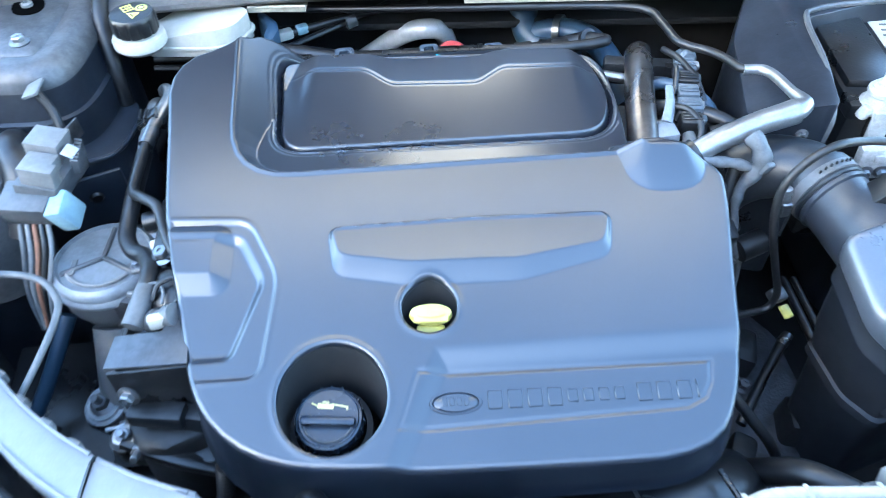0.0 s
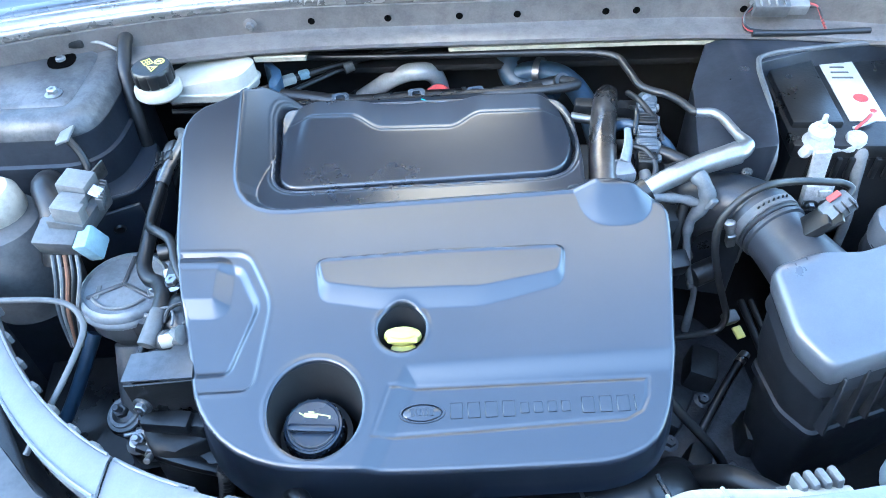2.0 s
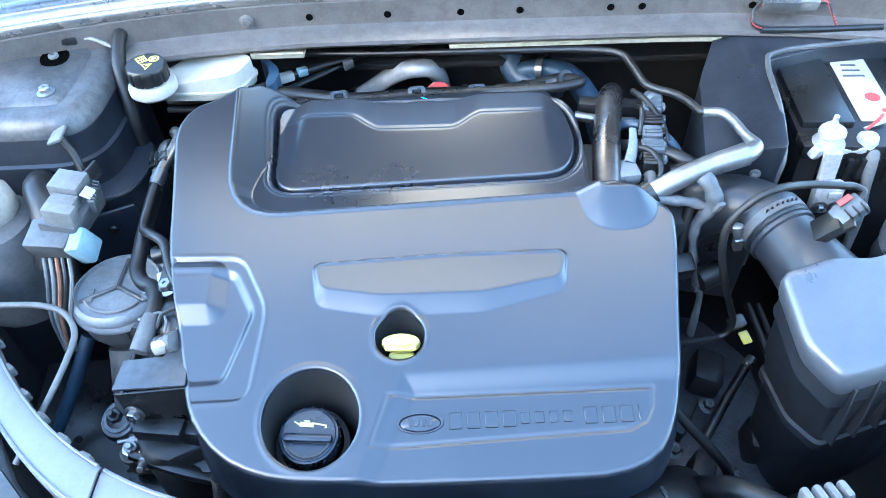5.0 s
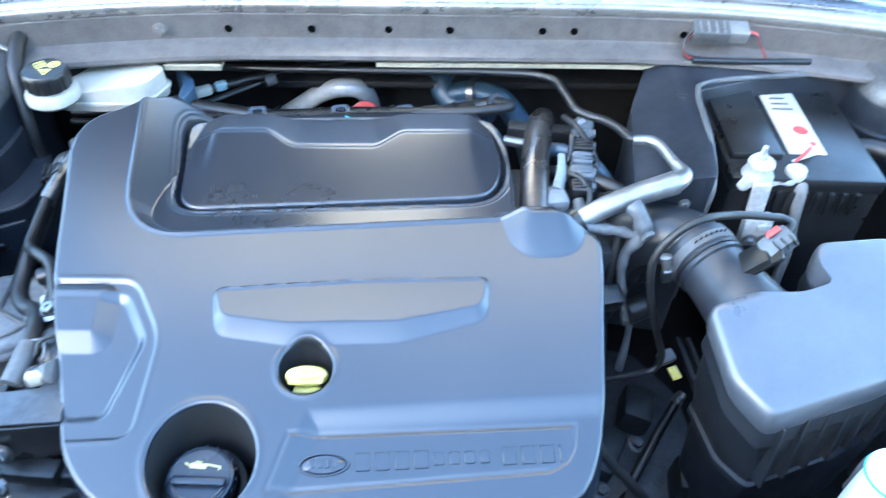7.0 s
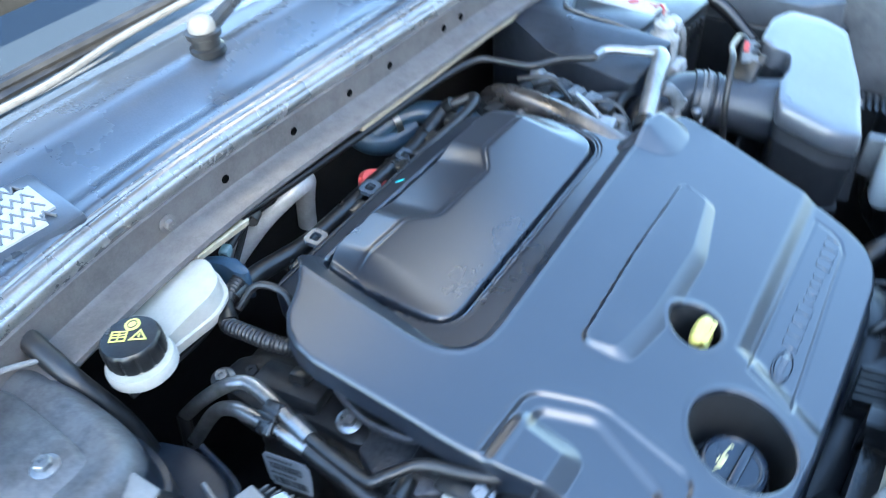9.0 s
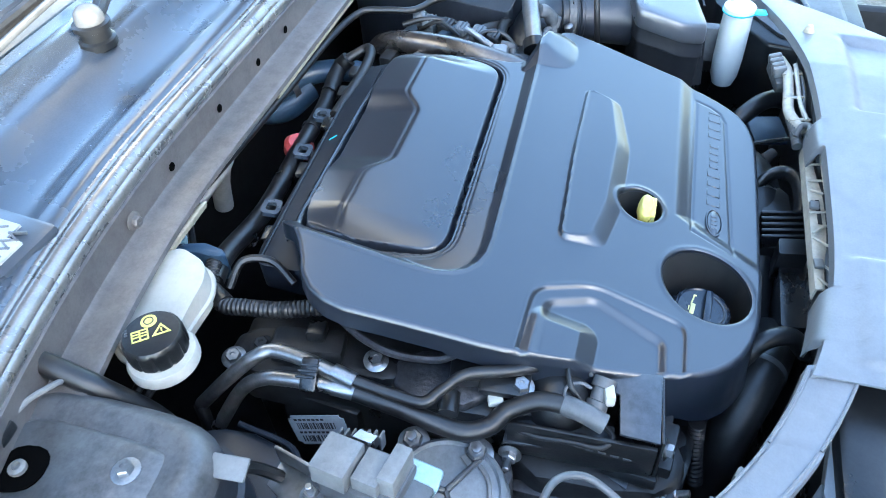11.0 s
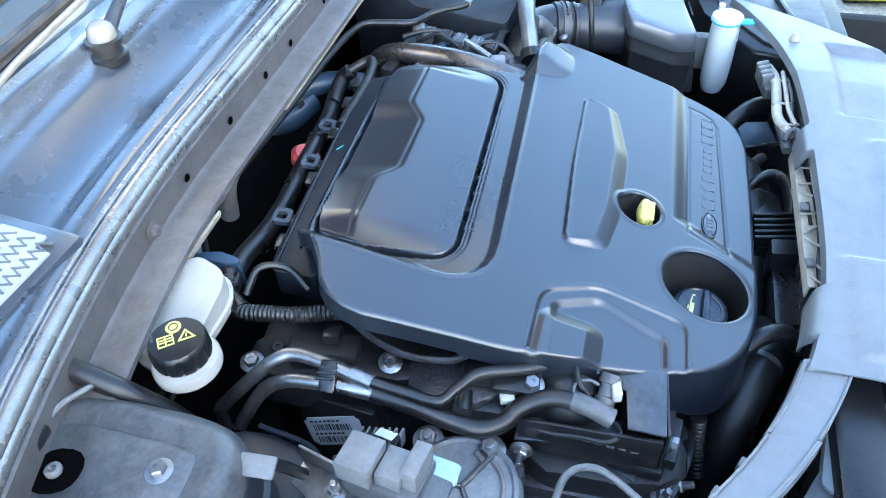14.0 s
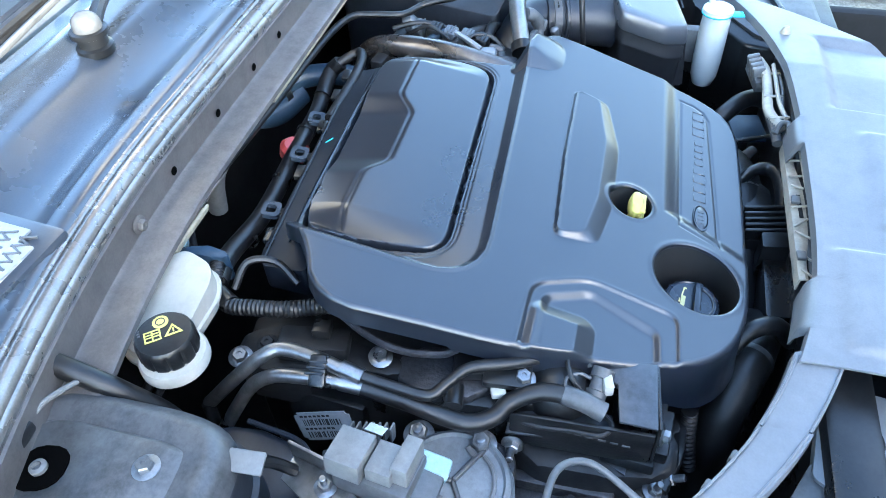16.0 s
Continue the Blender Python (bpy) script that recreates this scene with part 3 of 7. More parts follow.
def patch(x, y, x0, x1, y0, y1, soft=0.008):
    return (smoothstep(x0, x0 + soft, x) * (1 - smoothstep(x1 - soft, x1, x)) * smoothstep(y0, y0 + soft, y) * (1 - smoothstep(y1 - soft, y1, y)))


def slam_panel(x, v):
    if x > 0.2:
        x = 0.2 + (x - 0.2) * (min(0.66, max(0.26, 0.283 + 1.1 * (0.252 - v))) - 0.2) / 0.46
    tab = 0.010 * (patch(x, 0.5, -0.163, -0.094, 0, 1, 0.004) + patch(x, 0.5, 0.125, 0.180, 0, 1, 0.004))
    y = slam_in(x) + tab - 0.004 - v
    z = slam_z(x, y)
    z -= 0.010 * patch(x, y, 0.20, 0.40, -0.06, 0.145, 0.012)
    z += 0.006 * patch(x, y, -0.19, -0.05, 0.02, 0.172, 0.010)
    z += 0.006 * patch(x, y, -0.02, 0.16, -0.08, 0.12, 0.012)
    if v < 0.0015:
        z -= 0.012
    return (x, y, z)


part("panel", sheet(slam_panel, span(-0.205, 0.66, 330), [0.0, 0.0016, 0.004] + span(0.008, 0.42, 56), 0.003), SLAM, slam, auto=60)
part("side_strip", sheet(lambda x, v: (x, slam_in(x) - v, slam_z(x, slam_in(x) - v) - (0.012 if v == 0.0 else 0.0) - (0.02 if v > 0.0455 else 0.0)), span(-0.62, -0.275, 50), [0.0, 0.0015, 0.01, 0.03, 0.045, 0.046], 0.003), SLAM, slam)
part("side_strip", sheet(lambda x, v: (x, slam_in(x) - v + 0.002, slam_z(x, slam_in(x) - v) - 0.004 - (0.012 if v == 0.0 else 0.0) - (0.02 if v > 0.0455 else 0.0)), span(-0.2735, -0.19, 16), [0.0, 0.0015, 0.01, 0.03, 0.045, 0.046], 0.003), SLAM, slam)
for k in range(7):
    x = -0.30 - 0.03 * k
    part("edge_clip", box((x, slam_in(x) + 0.001, 0.925 - 0.12 * max(0, abs(x - 0.05) - 0.25)), (0.012, 0.006, 0.012), 0.002, (0, 0, math.degrees(1.2 * (x - 0.07)))), LGREY, slam)

nose = thing("bumper", (0.05, -0.3, 0.2), "grey painted bumper below the radiator panel", "bumper", kind="structure")
part("bumper_skin", sheet(lambda x, v: (x, -0.10 - 0.15 * math.sin(v * 1.6) + 0.35 * (x - 0.05) ** 2, 0.78 - 0.30 * max(0.0, x - 0.45) - 0.55 * v), span(-0.8, 0.9, 30), span(0, 1, 10), 0.004), PAINT, nose)

for xa, xb in ((-0.62, -0.277), (-0.272, -0.195)):
    for v in (0.0035, 0.0425):
        part("lip", tube([(x, slam_in(x) - v + 0.001, slam_z(x, slam_in(x) - v) + (0.0008 if xa < -0.3 else -0.0032)) for x in span(xa, xb, 24)], 0.0014, 6, 1), SLAM, slam)
lamp_l = thing("headlamp", (-0.36, 0.15, 0.70), "black headlamp housing under the side strip", "headlamp", "headlamps")
part("housing", prism([(-0.19, 0.165), (-0.215, 0.125), (-0.27, 0.06), (-0.55, 0.10), (-0.62, 0.45), (-0.50, 0.42), (-0.38, 0.26), (-0.28, 0.185)], 0.66, 0.870, 0.006), BLACK, lamp_l)
part("top_plate", prism(rounded([(-0.180, 0.166), (-0.225, 0.180), (-0.285, 0.190), (-0.305, 0.160), (-0.295, 0.085), (-0.195, 0.060)], 0.006), 0.870, 0.884, 0.002), SLAM, lamp_l, "pale grey lamp top plate")
part("ledge", prism(rounded([(-0.268, 0.188), (-0.36, 0.235), (-0.42, 0.29), (-0.44, 0.25), (-0.34, 0.165), (-0.285, 0.150)], 0.006), 0.868, 0.880, 0.002), GREY, lamp_l)
part("socket", lathe([(0.0, 0.0), (0.024, 0.0), (0.024, 0.003), (0.019, 0.004), (0.019, 0.001), (0, 0.0012)], turned((-0.240, 0.150, 0.8845)), 28), DEEP, lamp_l)
part("ridge", box((-0.36, 0.16, 0.880), (0.16, 0.012, 0.014), 0.003, (0, 0, -26)), BLACK, lamp_l)
part("ridge", box((-0.33, 0.12, 0.880), (0.16, 0.012, 0.012), 0.003, (0, 0, -20)), BLACK, lamp_l)
lamp_r = thing("headlamp", (0.60, 0.15, 0.70), "black headlamp housing beside the washer filler", "headlamp", "headlamps")
part("housing", prism([(0.47, 0.06), (0.50, 0.22), (0.62, 0.30), (0.74, 0.33), (0.74, 0.08)], 0.66, 0.85, 0.006), BLACK, lamp_r)
part("top_plate", prism(rounded([(0.50, 0.09), (0.52, 0.20), (0.62, 0.27), (0.72, 0.29), (0.72, 0.11)], 0.01), 0.85, 0.856, 0.002), GREY, lamp_r)
part("ridge", box((0.60, 0.16, 0.860), (0.16, 0.010, 0.012), 0.003, (0, 0, 14)), BLACK, lamp_r)
hexbolt((0.54, 0.13, 0.857), 0.006, ZINC, (0, 0, 0), lamp_r)


# ---- engine cover ----
SLOPE = 0.281


def sd_poly(X, Y, pts):
    """Signed distance to a polygon, negative inside."""
    d = np.full(X.shape, 1e9)
    inside = np.zeros(X.shape, bool)
    k = len(pts)
    for i in range(k):
        ax, ay = pts[i]
        bx, by = pts[(i + 1) % k]
        ex, ey = bx - ax, by - ay
        t = np.clip(((X - ax) * ex + (Y - ay) * ey) / (ex * ex + ey * ey + 1e-12), 0, 1)
        d = np.minimum(d, np.hypot(X - ax - t * ex, Y - ay - t * ey))
        cross = (ay > Y) != (by > Y)
        with np.errstate(divide="ignore", invalid="ignore"):
            xi = ax + (Y - ay) * ex / (ey if abs(ey) > 1e-12 else 1e-12)
        inside ^= cross & (X < xi)
    return np.where(inside, -d, d)


def sstep(a, b_, x):
    t = np.clip((x - a) / (b_ - a), 0, 1)
    return t * t * (3 - 2 * t)


OUT = chaikin([(-0.285, 0.640), (-0.272, 0.545), (-0.262, 0.455), (-0.236, 0.365), (-0.212, 0.285), (-0.150, 0.243), (-0.05, 0.240), (0.10, 0.243), (0.205, 0.248),
               (0.240, 0.300), (0.252, 0.400), (0.262, 0.470), (0.262, 0.512), (0.180, 0.535), (0.186, 0.60), (0.182, 0.700), (0.150, 0.722), (-0.10, 0.718), (-0.190, 0.712), (-0.215, 0.670)], 2)
BASIN = rounded([(-0.222, 0.85), (-0.205, 0.505), (0.20, 0.526), (0.30, 0.535), (0.30, 0.85)], 0.06)
LIDP = rounded([(-0.178, 0.680), (-0.166, 0.551), (0.160, 0.566), (0.178, 0.620), (0.165, 0.690), (0.140, 0.712), (-0.160, 0.703)], 0.028)
BADGE = rounded([(-0.1115, 0.4485), (-0.104, 0.402), (-0.04, 0.392), (0.06, 0.394), (0.144, 0.416), (0.149, 0.459), (0.02, 0.4565)], 0.012)
BADGE_TOP = rounded([(-0.1065, 0.4450), (-0.0995, 0.4185), (-0.04, 0.4095), (0.06, 0.4105), (0.1385, 0.4265), (0.1445, 0.4552), (0.02, 0.4528)], 0.008)
LATCH = rounded([(-0.320, 0.462), (-0.181, 0.460), (-0.151, 0.405), (-0.160, 0.312), (-0.320, 0.306)], 0.016)
LATCH_IN = rounded([(-0.320, 0.449), (-0.188, 0.447), (-0.163, 0.402), (-0.186, 0.330), (-0.320, 0.322)], 0.010)
PLAQUE = [(-0.031, 0.317), (0.216, 0.324), (0.213, 0.306), (0.206, 0.294), (0.190, 0.2865), (-0.046, 0.272)]
HOOD = rounded([(0.158, 0.545), (0.172, 0.492), (0.190, 0.479), (0.226, 0.480), (0.243, 0.493), (0.252, 0.545)], 0.014)
DIPH = chaikin([(-0.020, 0.402), (-0.045, 0.383), (-0.043, 0.358), (-0.020, 0.347), (0.003, 0.358), (0.005, 0.384)], 3)
OIL = (-0.101, 0.297, 0.0455)
EDGE = 0.46


def cover_height(X, Y):
    Z = 0.960 + SLOPE * (Y - 0.445)
    # basin behind the ridge, and the lid in it
    b = -sd_poly(X, Y, BASIN)
    Z = Z + 0.0016 * np.exp(-((b + 0.0015) / 0.0019) ** 2)
    floor_z = 0.9705 + 0.0 * Y
    Z = np.where(b > 0, np.maximum(floor_z, Z - 1.1 * b), Z)
    lid = -sd_poly(X, Y, LIDP)
    wave = 0.659 - 0.022 * sstep(-0.090, -0.050, X) * (1 - sstep(0.03, 0.07, X)) + 0.0 * X
    top = 0.971 + 0.20 * (Y - 0.56)
    crest = 0.971 + 0.20 * (wave - 0.56)
    top = np.minimum(top, crest - 0.18 * (Y - wave)) - 0.0012 * np.exp(-((Y - wave - 0.002) / 0.003) ** 2)
    sides = 0.30 + 0.70 * sstep(0.0, 0.034, np.minimum(X + 0.170, 0.172 - X))
    Z = np.where(lid > 0, Z + (np.maximum(top, 0.960) - Z) * sstep(0.0003, 0.0030, lid) * sides, Z)
    Z = Z - 0.010 * np.exp(-((lid + 0.0016) / 0.0019) ** 2) - 0.0016 * np.exp(-((lid + 0.0066) / 0.0012) ** 2) - 0.0008 * np.exp(-((lid + 0.0105) / 0.0011) ** 2)
    # raised badge pad
    g = -sd_poly(X, Y, BADGE)
    gi = np.maximum(sd_poly(X, Y, BADGE_TOP), 0.0)
    g0 = np.maximum(g, 0.0)
    rise = 0.0040 + 0.0045 * np.clip((0.455 - Y) / 0.055, 0, 1)
    Z = Z + rise * g0 / (g0 + gi + 1e-9)
    Z = Z + 0.0012 * np.exp(-((g - 0.0035) / 0.0016) ** 2) * sstep(0.425, 0.445, Y)
    # front step under the badge
    line = 0.338 + 0.045 * (X + 0.018)
    diag = (X + 0.018) * 0.912 - (Y - 0.337) * 0.410
    s = np.minimum(line - Y, diag)
    Z = Z - 0.0068 * sstep(0.0, 0.021, s)
    p = np.abs(sd_poly(X, Y, PLAQUE))
    Z = Z - 0.0011 * np.exp(-(p / 0.0017) ** 2)
    # recess with the moulded block at the side
    r = -sd_poly(X, Y, LATCH)
    ri = -sd_poly(X, Y, LATCH_IN)
    Z = Z + 0.0004 * np.exp(-(r / 0.0018) ** 2) - 0.0030 * sstep(0.001, 0.005, r) - 0.0055 * sstep(-0.001, 0.009, ri)
    blk = np.hypot(np.maximum(X + 0.214, 0), np.maximum(np.abs(Y - 0.424) - 0.015, 0))
    rim = sstep(-0.001, 0.003, -sd_poly(X, Y, OUT))
    Z = Z + 0.0090 * np.clip(1 - blk / 0.0175, 0, 1) * rim
    # hood over the steel pipe
    bowl = -sd_poly(X, Y, HOOD)
    Z = Z + np.where(bowl > 0, 0.5 * (0.6 * bowl + 0.002 + 0.34 * np.clip(Y - 0.482, 0, 0.06) - np.hypot(0.6 * bowl - 0.002 - 0.34 * np.clip(Y - 0.482, 0, 0.06), 0.003)) + 0.0008, 0.0)
    # rims of the two wells
    o = np.hypot(X - OIL[0], Y - OIL[1]) - OIL[2]
    Z = Z + 0.0007 * np.exp(-((o - 0.0030) / 0.0024) ** 2)
    q = sd_poly(X, Y, DIPH)
    Z = Z + 0.0010 * np.exp(-((q - 0.0026) / 0.0024) ** 2)
    # rounded outer edge
    e = -sd_poly(X, Y, OUT)
    R = 0.014 * EDGE
    k = np.clip(1 - e / R, 0, 1)
    Z = Z - R * (1 - np.sqrt(np.clip(1 - k * k, 0, 1))) * 0.8
    return Z


def resampled(pts, n):
    """n points at even steps round a closed outline, and their outward normals."""
    p = np.array(pts + [pts[0]])
    seg = np.hypot(*np.diff(p, axis=0).T)
    at = np.concatenate([[0], np.cumsum(seg)])
    s = np.linspace(0, at[-1], n, endpoint=False)
    q = np.stack([np.interp(s, at, p[:, 0]), np.interp(s, at, p[:, 1])], 1)
    t = np.roll(q, -2, 0) - np.roll(q, 2, 0)
    t /= np.hypot(*t.T)[:, None]
    nrm = np.stack([t[:, 1], -t[:, 0]], 1)
    area = np.sum(q[:, 0] * np.roll(q[:, 1], -1) - np.roll(q[:, 0], -1) * q[:, 1])
    return q, nrm if area > 0 else -nrm


def ring_mesh(rows):
    """Joins rows of the same number of points into a closed band."""
    n = len(rows[0])
    verts = np.concatenate(rows)
    faces = [(a * n + k, a * n + (k + 1) % n, (a + 1) * n + (k + 1) % n, (a + 1) * n + k) for a in range(len(rows) - 1) for k in range(n)]
    return verts, faces


OILP = [(OIL[0] + OIL[2] * math.cos(0.13 * k), OIL[1] + OIL[2] * math.sin(0.13 * k)) for k in range(48)]


def cover_mesh():
    c = 0.0013
    xs, ys = np.arange(-0.292, 0.272, c), np.arange(0.234, 0.746, c)
    X, Y = np.meshgrid(xs, ys, indexing="ij")

    def hard(X, Y):
        o = OIL[2] + 0.003 - np.hypot(X - OIL[0], Y - OIL[1])
        return np.maximum.reduce([sd_poly(X, Y, OUT) + 0.011 * EDGE, o, 0.003 - sd_poly(X, Y, DIPH)])
    for _ in range(2):
        d = hard(X, Y)
        gx = (hard(X + 1e-4, Y) - d) / 1e-4
        gy = (hard(X, Y + 1e-4) - d) / 1e-4
        near = np.abs(d) < 0.62 * c
        X, Y = np.where(near, X - d * gx, X), np.where(near, Y - d * gy, Y)
    d = hard(X, Y)
    Z = cover_height(X, Y)
    keep = d < 0.25 * c
    ids = -np.ones(X.shape, int)
    ids[keep] = np.arange(keep.sum())
    verts = [np.stack([X[keep], Y[keep], Z[keep]], 1)]
    i, j = np.meshgrid(np.arange(X.shape[0] - 1), np.arange(X.shape[1] - 1), indexing="ij")
    quad = np.stack([ids[i, j], ids[i + 1, j], ids[i + 1, j + 1], ids[i, j + 1]], -1).reshape(-1, 4)
    faces = quad[(quad >= 0).all(1)].tolist()
    base = len(verts[0])
    # outer edge and skirt
    q, nrm = resampled(OUT, 420)
    rows = []
    for e in [EDGE * w for w in (0.0170, 0.0130, 0.0105, 0.0085, 0.0060, 0.0040, 0.0024, 0.0012, 0.0004, 0.0)]:
        px, py = q[:, 0] - e * nrm[:, 0], q[:, 1] - e * nrm[:, 1]
        k = max(0.0, 1 - e / (0.0115 * EDGE))
        z = cover_height(px, py)
        far = 1 - np.clip(-sd_poly(px, py, OUT) / (0.014 * EDGE), 0, 1)
        z = z + 0.0112 * EDGE * (1 - np.sqrt(np.clip(1 - far * far, 0, 1)))
        z = z - 0.0115 * EDGE * (1 - math.sqrt(1 - k * k)) - (0.0006 if e > 0.0145 * EDGE else 0.0)
        rows.append(np.stack([px, py, z], 1))
    y = rows[-1][:, 1]
    front = sstep(0.40, 0.27, y)
    lf = front * sstep(0.050, 0.030, rows[-1][:, 0])
    deep = np.where(y > 0.52, 0.016, 0.020 + 0.014 * front + 0.032 * lf)
    lip = 0.25 + 0.75 * front
    for f, g in ((0.3, 0.0010), (0.6, 0.0022), (0.92, 0.0034), (1.0, 0.0062), (1.0, 0.0030)):
        rows.append(rows[9] + np.stack([g * lip * nrm[:, 0], g * lip * nrm[:, 1], -deep * f - (0.0015 if g == 0.0062 else 0)], 1))
    v, f = ring_mesh(rows)
    verts.append(v)
    faces += [tuple(a + base for a in t) for t in f]
    base += len(v)
    # the two wells
    for pts in (OILP, DIPH):
        q, nrm = resampled(pts, 120)
        rows = []
        for e in (0.0055, 0.0035, 0.0018, 0.0008, 0.0):
            px, py = q[:, 0] + e * nrm[:, 0], q[:, 1] + e * nrm[:, 1]
            drop = 0.0006 if e > 0.005 else 0.0010 * (1 - e / 0.0035) ** 2 if e < 0.0035 else 0.0
            rows.append(np.stack([px, py, cover_height(px, py) - drop], 1))
        rows.append(np.stack([q[:, 0], q[:, 1], rows[4][:, 2] - 0.005], 1))
        v, f = ring_mesh(rows)
        verts.append(v)
        faces += [tuple(a + base for a in t) for t in f]
        base += len(v)
    me = bpy.data.meshes.new("t")
    me.from_pydata(np.concatenate(verts).tolist(), [], faces)
    b = bmesh.new()
    b.from_mesh(me)
    bpy.data.meshes.remove(me)
    bmesh.ops.delete(b, geom=[v for v in b.verts if not v.link_faces], context="VERTS")
    return b


def well_mesh(pts, depth, taper):
    q, nrm = resampled(pts, 120)
    mid = q.mean(0)
    top = cover_height(q[:, 0], q[:, 1]) - 0.0010
    rows = [np.stack([*(q + (mid - q) * (0.004 + taper * t)).T, top - 0.0042 - depth * t], 1) for t in (0.0, 0.1, 0.3, 0.6, 1.0)]
    v, f = ring_mesh(rows)
    me = bpy.data.meshes.new("t")
    me.from_pydata(v.tolist(), [], f)
    b = bmesh.new()
    b.from_mesh(me)
    bpy.data.meshes.remove(me)
    return b


engine_cover = thing("engine_cover", (0, 0.45, 0.86), "dark grey moulded plastic engine cover with two wells", "engine cover")
part("shell", cover_mesh(), COVER, engine_cover, auto=50)
# Well walls are painted black to stand for shade on the cover's plastic.
part("oil_well", well_mesh(OILP, 0.075, 0.12), DEEP, engine_cover, "well wall coloured black for shade")
part("dipstick_well", well_mesh(DIPH, 0.060, 0.10), DEEP, engine_cover, "well wall coloured black for shade")


def on_cover(x, y, up=0.0):
    z = float(cover_height(np.array([x]), np.array([y]))[0])
    return Vector((x, y, z + up))


COVER_TILT = math.degrees(math.atan(SLOPE))
# raised lettering stands as plain bars: heavy, light, heavy
x = 0.025
for k in range(12):
    w, h = (0.0150, 0.0165) if k < 4 or k > 7 else (0.0115, 0.0115)
    if k == 8:
        x += 0.006
    if k == 11:
        w = 0.0045
    y = 0.2955 + 0.028 * (x - 0.03)
    c = on_cover(x + w / 2, y)
    part("raised_letter_bar", box(c, (w - 0.0030, h * 0.95, 0.0016), 0.0007, (COVER_TILT, 0, 1.6), seg=1), COVER, engine_cover)
    x += w + 0.0015
c = on_cover(0.000, 0.2935)
part("oval_badge", lathe([(0.0, 0.0016), (0.0165, 0.0016), (0.0185, 0.0004), (0.0195, 0.0018), (0.0215, 0.0018), (0.0225, -0.001)], turned(c, COVER_TILT, 0, 1.6) @ Matrix.Diagonal((1, 0.44, 1, 1)), 40), COVER, engine_cover, "plain raised oval badge")
for dx in (-0.009, -0.003, 0.003, 0.009):
    c = on_cover(dx, 0.2937)
    part("raised_letter_bar", box(c + Vector((0, 0, 0.0016)), (0.004, 0.007, 0.0012), 0.0004, (COVER_TILT, 0, 8), seg=1), COVER, engine_cover)

# oil filler cap in its well
oil_cap = thing("oil_filler_cap", (-0.107, 0.298, 0.85), "dark blue-black oil filler cap deep in the cover's well", "oil cap")
oc = turned((-0.107, 0.298, 0.872), 8, 0, 0)
CAPM = material("oil_cap_plastic", (0.012, 0.020, 0.034), 0.30, vary=0.2, grain=500, bump=0.05, dust=0.05)
part("cap_body", lathe([(0.0, 0.0), (0.0285, 0.0), (0.0292, 0.004), (0.0292, 0.014), (0.0280, 0.0172), (0.0262, 0.0178), (0.0250, 0.0166), (0.0, 0.0164)], oc, 44), CAPM, oil_cap)
for k in range(20):
    a_ = 2 * math.pi * k / 20
    part("grip_rib", box(oc @ Vector((0.0294 * math.cos(a_), 0.0294 * math.sin(a_), 0.008)), (0.0018, 0.0022, 0.012), 0.0005, (8, 0, math.degrees(a_)), seg=1), CAPM, oil_cap)
grip_bm = box(oc @ Vector((0, -0.004, 0.0195)), (0.047, 0.0085, 0.0085), 0.003, (8, 0, -3))
part("grip_bar", grip_bm, CAPM, oil_cap)
part("arc_ridge", tube([oc @ Vector((0.022 * math.cos(radians(q)), 0.022 * math.sin(radians(q)), 0.0172)) for q in range(200, 341, 14)], 0.0011, 6, 3), GREY, oil_cap)
icon = part("oil_can_symbol", box(oc @ Vector((-0.003, 0.0105, 0.0172)), (0.014, 0.0048, 0.0010), 0.001, (8, 0, -6)), PALE, oil_cap, "pale yellow oil can mark")
part("spout", box(oc @ Vector((0.0085, 0.0108, 0.0172)), (0.013, 0.0016, 0.0010), 0.0004, (8, 0, -12)), PALE, icon)
part("handle", box(oc @ Vector((-0.0125, 0.0122, 0.0172)), (0.006, 0.0016, 0.0010), 0.0004, (8, 0, -30)), PALE, icon)
part("drop", box(oc @ Vector((0.0155, 0.0085, 0.0172)), (0.0018, 0.0034, 0.0010), 0.0004, (8, 0, 0)), PALE, icon)
part("lid", box(oc @ Vector((-0.003, 0.0142, 0.0172)), (0.006, 0.0014, 0.0010), 0.0004, (8, 0, -6)), PALE, icon)
part("filler_neck", lathe([(0.036, -0.06), (0.036, -0.004), (0.031, -0.003), (0.031, -0.06)], oc, 30), DEEP, oil_cap)

# yellow dipstick handle
dip = thing("dipstick", (-0.02, 0.372, 0.88), "yellow dipstick handle in its well", "dipstick")
dm = turned((-0.019, 0.368, 0.930), 10, 0, 0)
part("knob", lathe([(0.0, 0.012), (0.012, 0.012), (0.0165, 0.009), (0.0175, 0.003), (0.0165, -0.001), (0.011, -0.004), (0.008, -0.012), (0.008, -0.028), (0, -0.028)], dm @ Matrix.Diagonal((1.08, 0.50, 1, 1)), 28), YELLOW, dip)
part("tab", box(dm @ Vector((0, -0.0085, -0.010)), (0.026, 0.009, 0.014), 0.004, (12, 0, 0)), YELLOW, dip)
part("lip", box(dm @ Vector((0, -0.004, 0.0085)), (0.030, 0.012, 0.004), 0.0018, (10, 0, 0)), YELLOW, dip)
part("tube", tube([(-0.019, 0.37, 0.905), (-0.019, 0.38, 0.80)], 0.006), STEEL, dip)
# Black disc painted as the unlit bottom of the well.
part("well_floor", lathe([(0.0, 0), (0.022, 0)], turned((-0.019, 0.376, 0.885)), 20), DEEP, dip)


